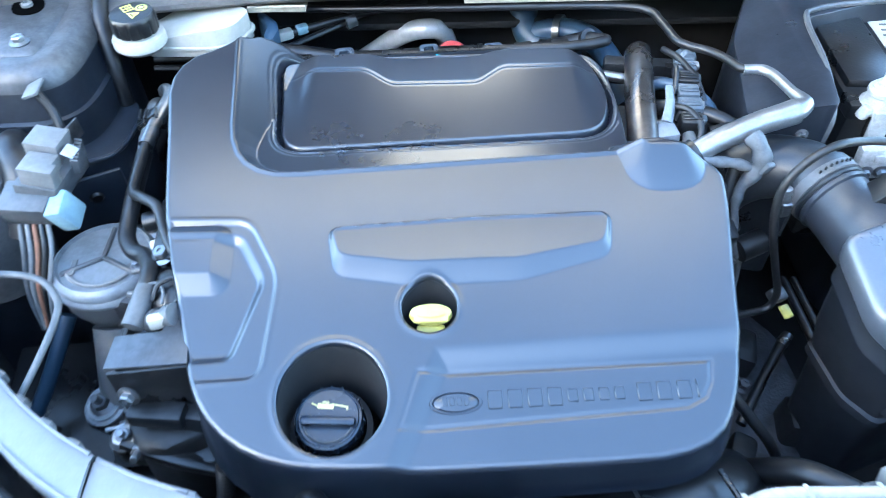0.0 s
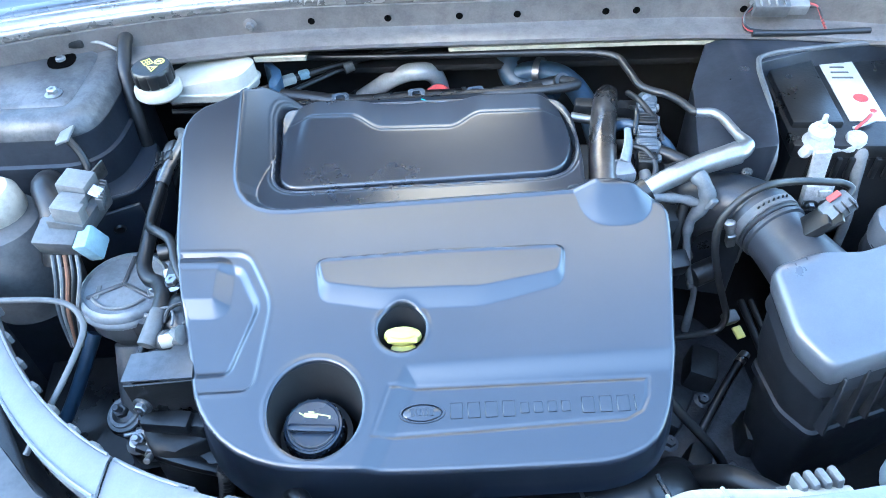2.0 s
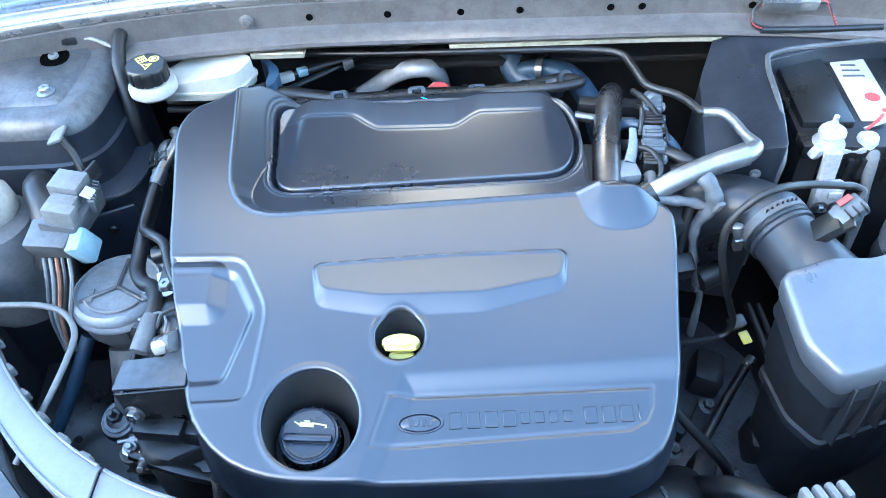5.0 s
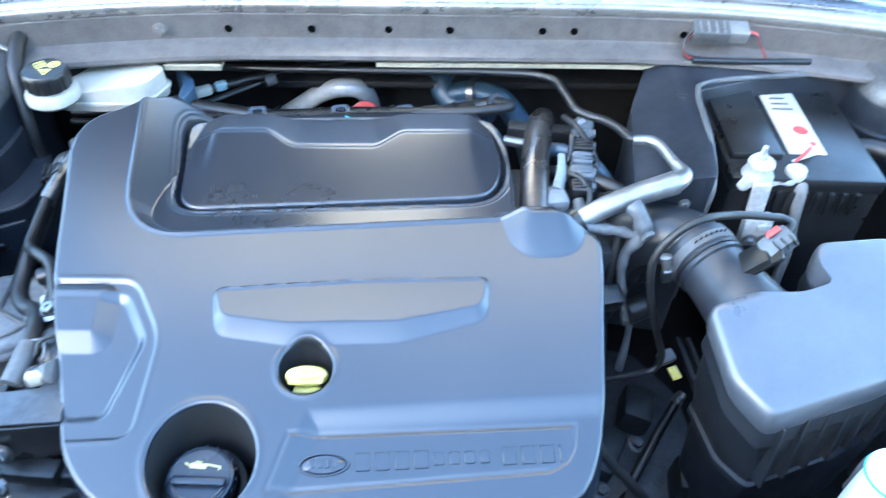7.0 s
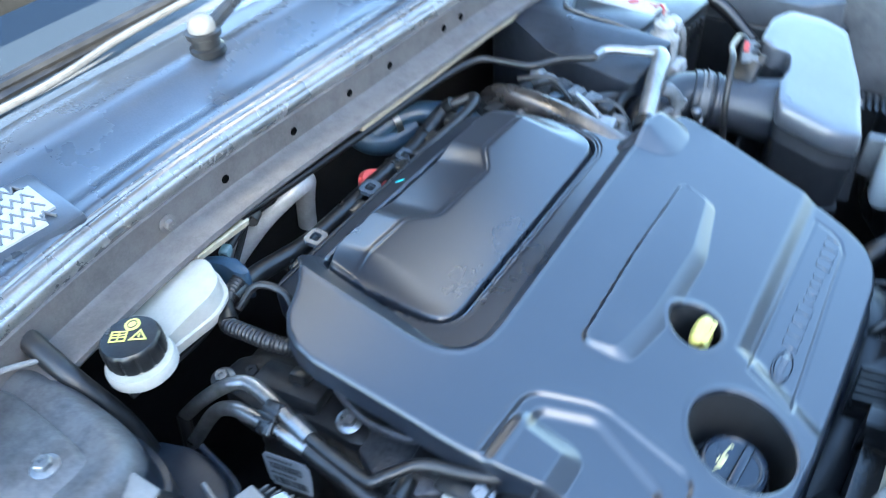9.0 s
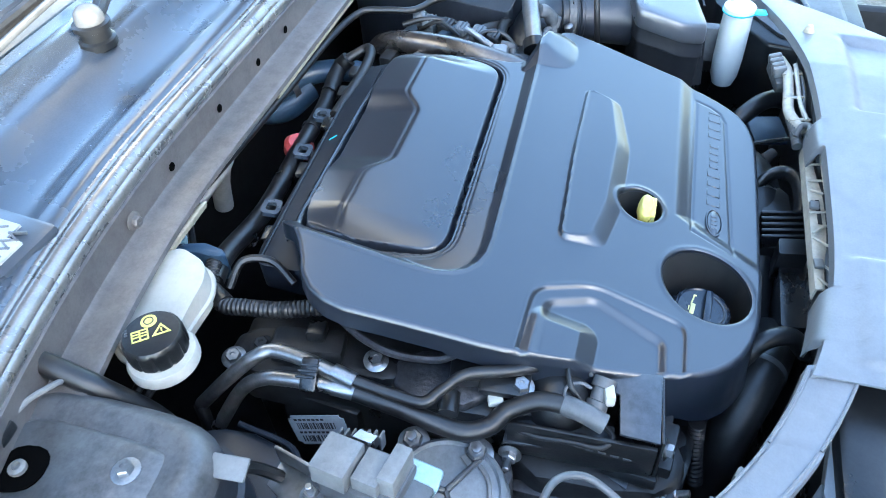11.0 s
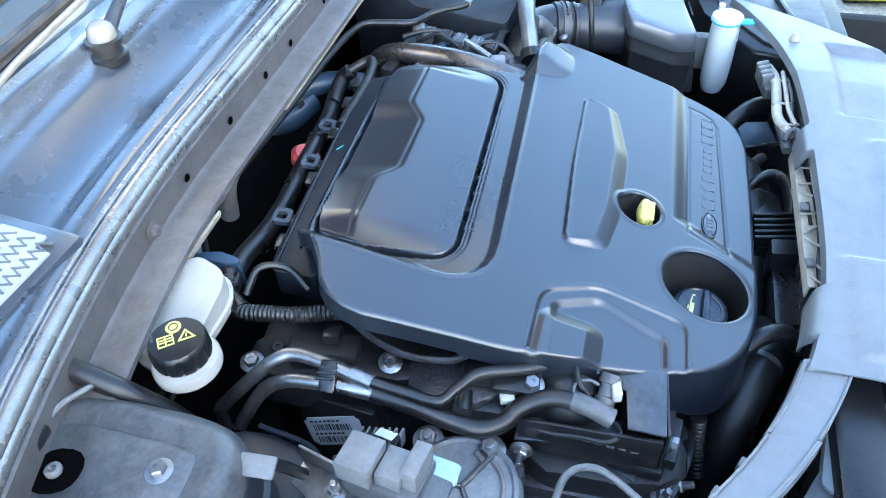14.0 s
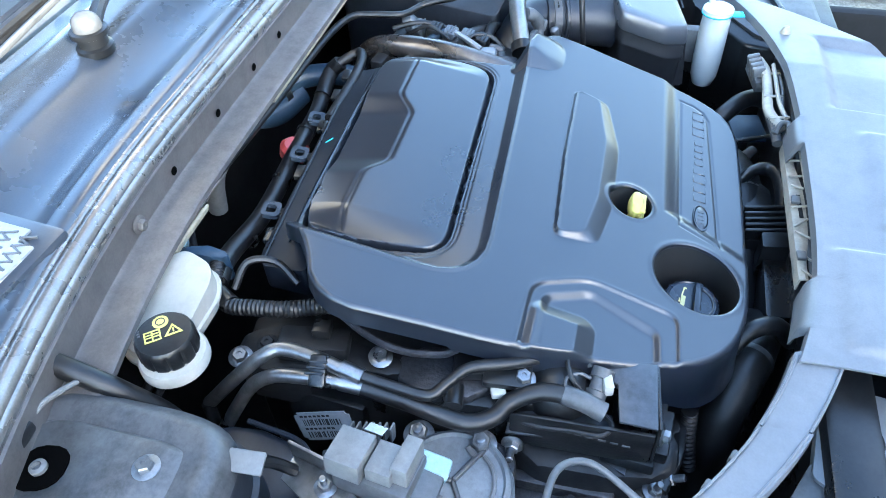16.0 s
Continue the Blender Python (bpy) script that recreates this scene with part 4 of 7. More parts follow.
# ---- engine under the cover ----
engine = thing("engine", (0, 0.5, 0.4), "grimy engine block and head under the plastic cover", "engine")
part("valve_cover", box((-0.02, 0.61, 0.905), (0.38, 0.12, 0.05), 0.01), DEEP, engine)
part("block", box((-0.01, 0.52, 0.60), (0.44, 0.32, 0.40), 0.02), DARK, engine)
part("cylinder_head", box((-0.02, 0.545, 0.86), (0.42, 0.27, 0.08), 0.012), DARK, engine)
part("rear_flange", prism(rounded([(-0.215, 0.680), (-0.150, 0.690), (0.150, 0.705), (0.168, 0.712), (0.150, 0.754), (0.135, 0.758), (-0.195, 0.738), (-0.212, 0.730)], 0.008), 0.925, lambda x, y: 0.9605 - 0.10 * (y - 0.70), 0.003), FLANGE, engine, "smooth black rear flange")
part("flange_lip", tube([(-0.205, 0.732, 0.957), (-0.05, 0.743, 0.956), (0.14, 0.755, 0.955)], 0.0022, 8), BLACK, engine)
part("flange_step", tube([(-0.176, 0.714, 0.960), (-0.02, 0.720, 0.959), (0.15, 0.728, 0.959)], 0.0014, 8), FLANGE, engine)
part("side_case", prism(chaikin([(-0.30, 0.73), (-0.215, 0.74), (-0.20, 0.40), (-0.27, 0.40), (-0.30, 0.50)], 1), 0.60, 0.905, 0.006), BLACK, engine, "black plastic timing cover")
part("label_plinth", box((-0.292, 0.640, 0.846), (0.034, 0.085, 0.062), 0.004, (0, 10, -5)), BLACK, engine)
part("gearbox", prism(chaikin([(0.24, 0.66), (0.44, 0.62), (0.46, 0.34), (0.30, 0.28), (0.24, 0.34)], 1), 0.42, 0.66, 0.02, top=0.88), CAST, engine, "dirty cast gearbox housing")
for gx, gy, gs in ((0.30, 0.44, 0.05), (0.36, 0.50, 0.04), (0.32, 0.36, 0.03), (0.40, 0.40, 0.035), (0.28, 0.54, 0.04)):
    part("casting", box((gx, gy, 0.668), (gs * 1.4, gs, 0.05), 0.008, (8, 4, 20 * gx * 10)), DARK, engine)
for gx, gy in ((0.355, 0.345), (0.41, 0.37), (0.345, 0.44), (0.29, 0.38)):
    hexbolt((gx, gy, 0.690), 0.007, CAST, (10, 0, 30), engine)

# lifting ears along the rear flange
def ear(x, y, z, rz=0):
    e = thing("lifting_ear", (x, y, z), "small square grey eyelet on the rear engine flange", "bracket", "rear flange eyelets")
    outer = rounded([(-0.0115, -0.0105), (0.0115, -0.0105), (0.0115, 0.0105), (-0.0115, 0.0105)], 0.006, 5)
    inner = rounded([(-0.0062, -0.0055), (0.0062, -0.0055), (0.0062, 0.0055), (-0.0062, 0.0055)], 0.0035, 5)
    b = bmesh.new()
    rings = [[b.verts.new((px, py, hh)) for px, py in poly] for poly, hh in ((inner, 0.0), (outer, 0.0), (outer, 0.0055), (inner, 0.0055))]
    n = len(outer)
    for a, c in zip(rings, rings[1:] + rings[:1]):
        for k in range(n):
            b.faces.new((a[k], a[(k + 1) % n], c[(k + 1) % n], c[k]))
    bmesh.ops.recalc_face_normals(b, faces=b.faces)
    bmesh.ops.transform(b, matrix=turned((x, y, z), 8, 0, rz), verts=b.verts)
    part("ring", b, EYELET, e)
    part("foot", box((x, y - 0.014, z - 0.004), (0.014, 0.014, 0.012), 0.002), BLACK, e)


EYELET = material("eyelet_plastic", (0.055, 0.068, 0.085), 0.3, vary=0.1, grain=300, bump=0.03)
ear(-0.118, 0.764, 0.940, 8)
ear(-0.015, 0.772, 0.938, 8)
ear(0.066, 0.782, 0.932, 8)
for q in ((-0.165, 0.742, 0.952), (-0.06, 0.750, 0.952), (0.03, 0.757, 0.951), (0.10, 0.764, 0.950), (0.145, 0.765, 0.952)):
    part("flange_clip", box(q, (0.022, 0.012, 0.007), 0.002, (0, 0, 8)), BLACK, engine)
part("teal_mark", box((-0.002, 0.735, 0.9575), (0.012, 0.0016, 0.0012), 0.0005, (0, 0, -30)), TEAL, engine, "small teal paint dash")

red_plug = thing("red_plug", (0.012, 0.80, 0.91), "round red plug behind the engine flange", "plug")
part("plug_body", lathe([(0, 0.0), (0.018, 0.0), (0.019, 0.012), (0.014, 0.018), (0, 0.018)], turned((0.014, 0.797, 0.914), 20, 0, 0), 24), RED, red_plug)

rear_loom = thing("wiring_loom", (-0.1, 0.785, 0.9), "black taped wiring loom along the back of the engine", "wiring")
part("loom", tube([(0.185, 0.79, 0.945), (0.175, 0.805, 0.93), (0.10, 0.797, 0.92), (0.011, 0.789, 0.925), (-0.106, 0.782, 0.925), (-0.188, 0.785, 0.935), (-0.235, 0.772, 0.945)], 0.011, 12), RUBBER, rear_loom)
part("branch", tube([(0.18, 0.80, 0.94), (0.20, 0.765, 0.955), (0.15, 0.752, 0.955), (0.05, 0.755, 0.95)], 0.007, 10), RUBBER, rear_loom)
for k, (tx, ty) in enumerate(((0.13, 0.80), (0.05, 0.793), (-0.05, 0.786), (-0.15, 0.783))):
    part("tie", lathe([(0.0125, -0.003), (0.0125, 0.003), (0.0115, 0.003), (0.0115, -0.003), (0.0125, -0.003)], turned((tx, ty, 0.923), 0, 90, 5), 16), BLACK, rear_loom)
corr = thing("corrugated_conduit", (-0.25, 0.72, 0.93), "ribbed black wiring conduit beside the engine cover", "wiring")
part("conduit", tube([(-0.209, 0.782, 0.95), (-0.243, 0.768, 0.95), (-0.262, 0.745, 0.95), (-0.262, 0.72, 0.952), (-0.257, 0.684, 0.953), (-0.243, 0.645, 0.952)], 0.0082, 12, ribs=220, depth=0.08), RUBBER, corr)
part("sleeve", tube([(-0.250, 0.763, 0.95), (-0.262, 0.742, 0.95)], 0.0100, 12), BLACK, corr)
loop_w = thing("cable", (-0.23, 0.75, 0.94), "thin black cable looping by the conduit", "wiring")
part("wire", tube([(-0.245, 0.745, 0.955), (-0.225, 0.735, 0.975), (-0.215, 0.71, 0.97), (-0.225, 0.685, 0.955)], 0.004, 8), RUBBER, loop_w)

# ---- brake fluid reservoir ----
res = thing("brake_reservoir", (-0.30, 0.77, 0.93), "milky white brake fluid reservoir with a black screw cap", "reservoir")
TANK = [(-0.352, 0.752), (-0.266, 0.750), (-0.242, 0.762), (-0.228, 0.798), (-0.244, 0.812), (-0.330, 0.818), (-0.352, 0.795)]
part("tank", prism(rounded(TANK, 0.012), 0.953, lambda x, y: 0.974 + 0.012 * smoothstep(-0.335, -0.310, x), 0.004, top=0.96, seg=3), WHITE, res)
part("seam_rim", prism(rounded([(-0.291 + (x + 0.291) * 1.05, 0.793 + (y - 0.793) * 1.07) for x, y in TANK], 0.012), 0.962, 0.966, 0.001), WHITE, res)
rc = turned((-0.350, 0.745, 0.0), 0, 0, 0)
part("neck", lathe([(0.018, 0.970), (0.026, 0.973), (0.0305, 0.978), (0.0305, 0.985), (0.0285, 0.989), (0.0225, 0.990), (0.0225, 1.0), (0.0, 1.0)], rc, 36), WHITE, res)


def ribbed_cap():
    b = bmesh.new()
    n = 72
    rings = []
    for r, h, rib in ((0.0252, 0.994, 1), (0.0260, 0.997, 1), (0.0258, 1.010, 1), (0.0250, 1.0135, 0.4), (0.0232, 1.0155, 0), (0.012, 1.0162, 0)):
        ring = []
        for k in range(n):
            cut = 0.0016 * rib if k % 6 == 0 else 0.0
            a = 2 * math.pi * k / n
            ring.append(b.verts.new(((r - cut) * math.cos(a), (r - cut) * math.sin(a), h)))
        rings.append(ring)
    for a, c in zip(rings, rings[1:]):
        for k in range(n):
            b.faces.new((a[k], a[(k + 1) % n], c[(k + 1) % n], c[k]))
    b.faces.new(rings[-1])
    bmesh.ops.recalc_face_normals(b, faces=b.faces)
    bmesh.ops.transform(b, matrix=rc, verts=b.verts)
    return b


cap = part("screw_cap", ribbed_cap(), BLACK, res, "black ribbed screw cap with yellow symbols")
TOP = 1.0163


def mark(name, outline, mat, parent, hole=None, c=(-0.350, 0.745), rot=0.0, h=0.0007):
    """A flat printed mark with an outline width, laid on the cap."""
    b = bmesh.new()
    m = pose(c[0], c[1], TOP, 0, 0, rot)
    o = [b.verts.new(m @ Vector((x, y, h))) for x, y in outline]
    if hole:
        i = [b.verts.new(m @ Vector((x, y, h))) for x, y in hole]
        for k in range(len(o)):
            b.faces.new((o[k], o[(k + 1) % len(o)], i[(k + 1) % len(o)], i[k]))
    else:
        b.faces.new(o)
    b.normal_update()
    for f in b.faces:
        if f.normal.z < 0:
            f.normal_flip()
    bmesh.ops.solidify(b, geom=b.faces[:], thickness=0.0006)
    return part(name, b, mat, parent)


def ring_pts(r, n=28, cx=0.0, cy=0.0):
    return [(cx + r * math.cos(2 * math.pi * k / n), cy + r * math.sin(2 * math.pi * k / n)) for k in range(n)]


CAPROT = -52.0
mark("disc_symbol", ring_pts(0.0068, cy=0.0125), MARK, cap, rot=CAPROT)
mark("disc_ring", ring_pts(0.0042, cy=0.0125), INK, cap, ring_pts(0.0034, cy=0.0125), rot=CAPROT, h=0.0012)
mark("warning_triangle", [(0.001, -0.0055), (0.0165, -0.0055), (0.009, 0.0065)], MARK, cap, [(0.0036, -0.0040), (0.0140, -0.0040), (0.009, 0.0038)], rot=CAPROT)
mark("warning_bar", [(0.0084, -0.0025), (0.0096, -0.0025), (0.0096, 0.0015), (0.0084, 0.0015)], MARK, cap, rot=CAPROT)
mark("book_symbol", [(-0.0155, -0.0065), (-0.0015, -0.0065), (-0.0015, 0.0055), (-0.0155, 0.0055)], MARK, cap, [(-0.0142, -0.0052), (-0.0028, -0.0052), (-0.0028, 0.0042), (-0.0142, 0.0042)], rot=CAPROT)
for yy in (-0.002, 0.001):
    mark("book_line", [(-0.0142, yy), (-0.0028, yy), (-0.0028, yy + 0.0011), (-0.0142, yy + 0.0011)], MARK, cap, rot=CAPROT)
mark("book_spine", [(-0.0091, -0.0052), (-0.0079, -0.0052), (-0.0079, 0.0042), (-0.0091, 0.0042)], MARK, cap, rot=CAPROT)
for k in range(3):
    mark("print_bar", [(-0.0205, 0.003 + 0.0028 * k), (-0.0182, 0.003 + 0.0028 * k), (-0.0182, 0.0048 + 0.0028 * k), (-0.0205, 0.0048 + 0.0028 * k)], GREY, cap, rot=CAPROT)
part("level_band", prism(chaikin([(-0.234, 0.832), (-0.214, 0.808), (-0.217, 0.775), (-0.205, 0.765), (-0.197, 0.805), (-0.226, 0.842)], 1), 0.925, 0.962, 0.004), BLUE, res, "grey-blue servo bracket")

# ---- hose over the tower, conduit and wires ----
th = thing("hose", (-0.40, 0.76, 0.95), "dusty black hose running beside the strut tower", "hose")
part("hose_body", tube([(-0.400, 0.815, 1.020), (-0.400, 0.795, 1.012), (-0.397, 0.765, 0.990), (-0.388, 0.738, 0.945), (-0.384, 0.725, 0.88)], 0.0095, 12), RUBBER, th)
clipw = thing("rusty_clip", (-0.49, 0.80, 1.0), "small rusty clip by the cowl corner", "clip")
part("clip_body", tube([(-0.455, 0.812, 1.014), (-0.475, 0.805, 1.012), (-0.495, 0.80, 1.010)], 0.0045, 8, flat=0.5), RUST, clipw)
hinge = thing("steel_bracket", (-0.46, 0.83, 1.0), "grey steel bracket at the cowl corner", "bracket")
part("bracket", box((-0.455, 0.825, 1.012), (0.055, 0.022, 0.008), 0.002, (0, 0, 28)), STEEL, hinge)
part("arm", box((-0.425, 0.838, 1.02), (0.012, 0.04, 0.02), 0.003, (0, 0, 20)), DARK, hinge)
hexbolt((-0.44, 0.822, 1.016), 0.005, ZINC, (0, 0, 0), hinge)
cw = thing("cable", (-0.22, 0.80, 0.92), "black cable with a white connector behind the engine", "wiring")
part("wire", tube([(-0.36, 0.790, 0.925), (-0.27, 0.800, 0.926), (-0.199, 0.836, 0.930), (-0.12, 0.868, 0.935), (-0.017, 0.90, 0.94)], 0.0048, 10), RUBBER, cw)
part("wire", tube([(-0.36, 0.782, 0.918), (-0.26, 0.786, 0.918), (-0.17, 0.84, 0.922), (-0.05, 0.93, 0.93)], 0.004, 8), RUBBER, cw)
part("connector", box((-0.205, 0.832, 0.931), (0.030, 0.013, 0.013), 0.003, (0, 0, 28)), WHITE, cw, "white plastic connector")
part("sleeve", box((-0.180, 0.845, 0.932), (0.016, 0.012, 0.012), 0.003, (0, 0, 28)), SKYBLUE, cw, "pale blue connector sleeve")
part("grommet", lathe([(0.0, 0), (0.010, 0), (0.010, 0.014), (0, 0.014)], turned((-0.125, 0.866, 0.928), 0, 80, 25), 16), GREY, cw)

hook = thing("coolant_pipe", (-0.06, 0.90, 0.86), "bent bare aluminium pipe behind the engine", "pipe")
part("pipe", tube([(-0.165, 0.945, 0.790), (-0.125, 0.940, 0.818), (-0.092, 0.930, 0.846), (-0.065, 0.916, 0.872), (-0.040, 0.900, 0.893), (-0.020, 0.894, 0.900), (-0.001, 0.902, 0.893), (0.010, 0.918, 0.870), (0.015, 0.932, 0.835), (0.016, 0.94, 0.79)], 0.0135, 18), BRIGHT, hook)
part("collar", tube([(-0.130, 0.941, 0.815), (-0.116, 0.938, 0.826)], 0.0165, 16), DARK, hook)
part("block", box((-0.150, 0.935, 0.785), (0.05, 0.04, 0.05), 0.006, (0, 0, 12)), DARK, hook)

bh = thing("coolant_hose", (0.15, 0.86, 0.85), "blue-grey rubber coolant hose at the bulkhead", "hose")
part("bend", tube([(0.118, 0.955, 0.945), (0.119, 0.935, 0.915), (0.125, 0.905, 0.885), (0.150, 0.885, 0.875), (0.19, 0.865, 0.885)], 0.020, 16), BLUE, bh)
part("branch", tube([(0.13, 0.90, 0.885), (0.165, 0.885, 0.900), (0.20, 0.855, 0.905), (0.222, 0.80, 0.90), (0.235, 0.74, 0.875)], 0.016, 16), BLUE, bh)
part("clip", lathe([(0.0215, -0.005), (0.0215, 0.005), (0.020, 0.005), (0.020, -0.005), (0.0215, -0.005)], turned((0.165, 0.883, 0.90), 0, 80, -25), 20), STEEL, bh)
part("collar", lathe([(0.024, -0.012), (0.026, 0.0), (0.024, 0.012), (0.02, 0.012)], turned((0.118, 0.953, 0.935), 30, 0, 0), 20), BLUE, bh)

# ---- parts beside the cover: twin fuel pipes ----
fp = thing("fuel_pipes", (-0.31, 0.6, 0.9), "pair of steel and rubber fuel pipes beside the engine cover", "pipe")
part("steel_pipe", tube([(-0.335, 0.748, 0.885), (-0.328, 0.711, 0.930), (-0.314, 0.685, 0.953), (-0.305, 0.667, 0.957), (-0.308, 0.633, 0.957), (-0.313, 0.605, 0.953)], 0.0068, 14), STEEL, fp)
part("rubber_pipe", tube([(-0.313, 0.597, 0.952), (-0.315, 0.556, 0.945), (-0.314, 0.527, 0.941), (-0.300, 0.513, 0.945), (-0.281, 0.496, 0.947), (-0.265, 0.460, 0.943), (-0.252, 0.440, 0.938), (-0.236, 0.425, 0.930)], 0.0055, 12), RUBBER, fp)
part("steel_pipe", tube([(-0.348, 0.728, 0.870), (-0.331, 0.697, 0.922), (-0.326, 0.672, 0.942), (-0.324, 0.65, 0.946), (-0.321, 0.618, 0.945), (-0.318, 0.588, 0.940)], 0.0068, 14), STEEL, fp)
part("rubber_pipe", tube([(-0.318, 0.588, 0.940), (-0.319, 0.545, 0.931), (-0.320, 0.513, 0.921), (-0.318, 0.488, 0.916), (-0.307, 0.469, 0.916), (-0.291, 0.457, 0.920), (-0.279, 0.433, 0.926), (-0.277, 0.405, 0.926)], 0.0085, 14), RUBBER, fp)
part("coupling", tube([(-0.277, 0.412, 0.926), (-0.279, 0.395, 0.924), (-0.283, 0.374, 0.918)], 0.0095, 14), GREY, fp, "grey plastic quick coupling")
part("sleeve", tube([(-0.311, 0.609, 0.954), (-0.314, 0.588, 0.950)], 0.0078, 14), ZINC, fp, "bright metal ferrule")
part("sleeve", tube([(-0.320, 0.608, 0.944), (-0.318, 0.586, 0.939)], 0.0078, 14), ZINC, fp, "bright metal ferrule")
pc = part("pipe_clip", box((-0.317, 0.628, 0.951), (0.030, 0.016, 0.018), 0.003, (0, -35, 8)), BLACK, fp, "black plastic pipe clip")
for k in range(4):
    part("rib", box((-0.3265 + 0.006 * k, 0.628, 0.9605 + 0.0005 * k), (0.0025, 0.017, 0.004), 0.0006, (0, -35, 8), seg=1), BLACK, pc)
for k in range(2):
    dx = -0.006 - 0.012 * k
    part("downpipe", tube([(-0.335 + dx * 0.4, 0.748 - 0.018 * k, 0.888 - 0.015 * k), (-0.345 + dx, 0.735 - 0.02 * k, 0.84), (-0.36 + dx, 0.705 - 0.02 * k, 0.78), (-0.37 + dx, 0.69, 0.70)], 0.0065, 10), RUBBER, fp)

tag = thing("barcode_label", (-0.312, 0.64, 0.83), "pale barcode label on the black timing cover", "label")
U_, V_ = Vector((0.123, -0.968, 0.217)).normalized(), Vector((0.149, 0.241, 0.959)).normalized()
LM = Matrix.Translation((-0.3135, 0.640, 0.847)) @ Matrix((U_, V_, U_.cross(V_))).transposed().to_4x4()
b = bmesh.new()
bmesh.ops.create_cube(b, size=1.0)
bmesh.ops.scale(b, vec=(0.060, 0.040, 0.0012), verts=b.verts)
bmesh.ops.bevel(b, geom=[e for e in b.edges if abs((e.verts[0].co - e.verts[1].co).z) > 0.001], offset=0.004, segments=3, affect="EDGES")
bmesh.ops.transform(b, matrix=LM, verts=b.verts)
part("plate", b, PAPER, tag)
rng = random.Random(4)
for row in range(2):
    xx = -0.022
    while xx < 0.020:
        w = rng.choice((0.0007, 0.0011, 0.0018))
        b = bmesh.new()
        bmesh.ops.create_cube(b, size=1.0)
        bmesh.ops.scale(b, vec=(w, 0.0085, 0.0004), verts=b.verts)
        bmesh.ops.transform(b, matrix=LM @ Matrix.Translation((xx, 0.0062 - 0.018 * row, 0.0009)), verts=b.verts)
        part("bar", b, INK, tag)
        xx += w + rng.choice((0.0008, 0.0013, 0.002))
    for k in range(7):
        b = bmesh.new()
        bmesh.ops.create_cube(b, size=1.0)
        bmesh.ops.scale(b, vec=(0.0032, 0.0024, 0.0004), verts=b.verts)
        bmesh.ops.transform(b, matrix=LM @ Matrix.Translation((-0.022 + 0.0048 * k, 0.0150 - 0.018 * row, 0.0009)), verts=b.verts)
        part("print_bar", b, INK, tag)

# ---- brackets, bolts and sensors beside the cover ----
sb_ = thing("side_bracket", (-0.27, 0.62, 0.88), "grimy black cast bracket with bolts beside the cover", "bracket")
part("web", prism(chaikin([(-0.305, 0.735), (-0.255, 0.735), (-0.240, 0.66), (-0.255, 0.60), (-0.262, 0.565), (-0.285, 0.56), (-0.285, 0.63), (-0.305, 0.66)], 1), 0.86, 0.915, 0.006), DARK, sb_)
part("web", box((-0.272, 0.655, 0.925), (0.035, 0.07, 0.02), 0.006, (6, 10, 14)), DARK, sb_)
part("square_boss", box((-0.262, 0.648, 0.938), (0.020, 0.018, 0.012), 0.003, (0, 10, 10)), BLACK, sb_)
part("lip", tube([(-0.245, 0.635, 0.945), (-0.262, 0.60, 0.940), (-0.268, 0.565, 0.935), (-0.262, 0.53, 0.932), (-0.255, 0.515, 0.935)], 0.004, 8), CAST, sb_)
hexbolt((-0.298, 0.723, 0.918), 0.0075, ZINC, (8, -10, 0), sb_)
hexbolt((-0.278, 0.703, 0.918), 0.007, DARK, (8, -10, 0), sb_)
hexbolt((-0.270, 0.588, 0.921), 0.0075, ZINC, (8, -10, 0), sb_)

ledge = thing("cast_ledge", (-0.27, 0.52, 0.86), "cast alloy ledge below the engine cover's edge", "bracket")
part("plate", prism(chaikin([(-0.30, 0.565), (-0.245, 0.575), (-0.232, 0.48), (-0.29, 0.475)], 1), 0.885, 0.915, 0.005), CAST, ledge)
part("tab", box((-0.262, 0.50, 0.925), (0.03, 0.034, 0.012), 0.003, (0, 0, 10)), BLACK, ledge)
part("pipe_boss", tube([(-0.305, 0.509, 0.915), (-0.285, 0.512, 0.918)], 0.010, 14), BLACK, ledge)

actu = thing("vacuum_actuator", (-0.245, 0.41, 0.88), "black domed vacuum actuator under the cover's edge", "actuator")
part("dome", lathe([(0, 0.032), (0.012, 0.031), (0.022, 0.026), (0.029, 0.016), (0.031, 0.004), (0.033, 0.0), (0.033, -0.004), (0, -0.004)], turned((-0.256, 0.418, 0.899), 0, -8, 0), 32), BLACK, actu)
part("bracket_plate", box((-0.262, 0.465, 0.928), (0.040, 0.045, 0.010), 0.003, (0, -6, 4)), BLACK, actu)
for k in range(5):
    part("rib", box((-0.272 + 0.007 * k, 0.436 - 0.004 * k, 0.920), (0.003, 0.026, 0.006), 0.001, (0, -6, 24 - 18 * (k % 2)), seg=1), BLACK, actu)
hexbolt((-0.270, 0.450, 0.928), 0.0075, ZINC, (6, -8, 0), actu, label="bright flanged bolt")
part("white_clip", box((-0.284, 0.470, 0.920), (0.010, 0.014, 0.008), 0.002, (0, 0, 20)), WHITE, actu, "small white clip")

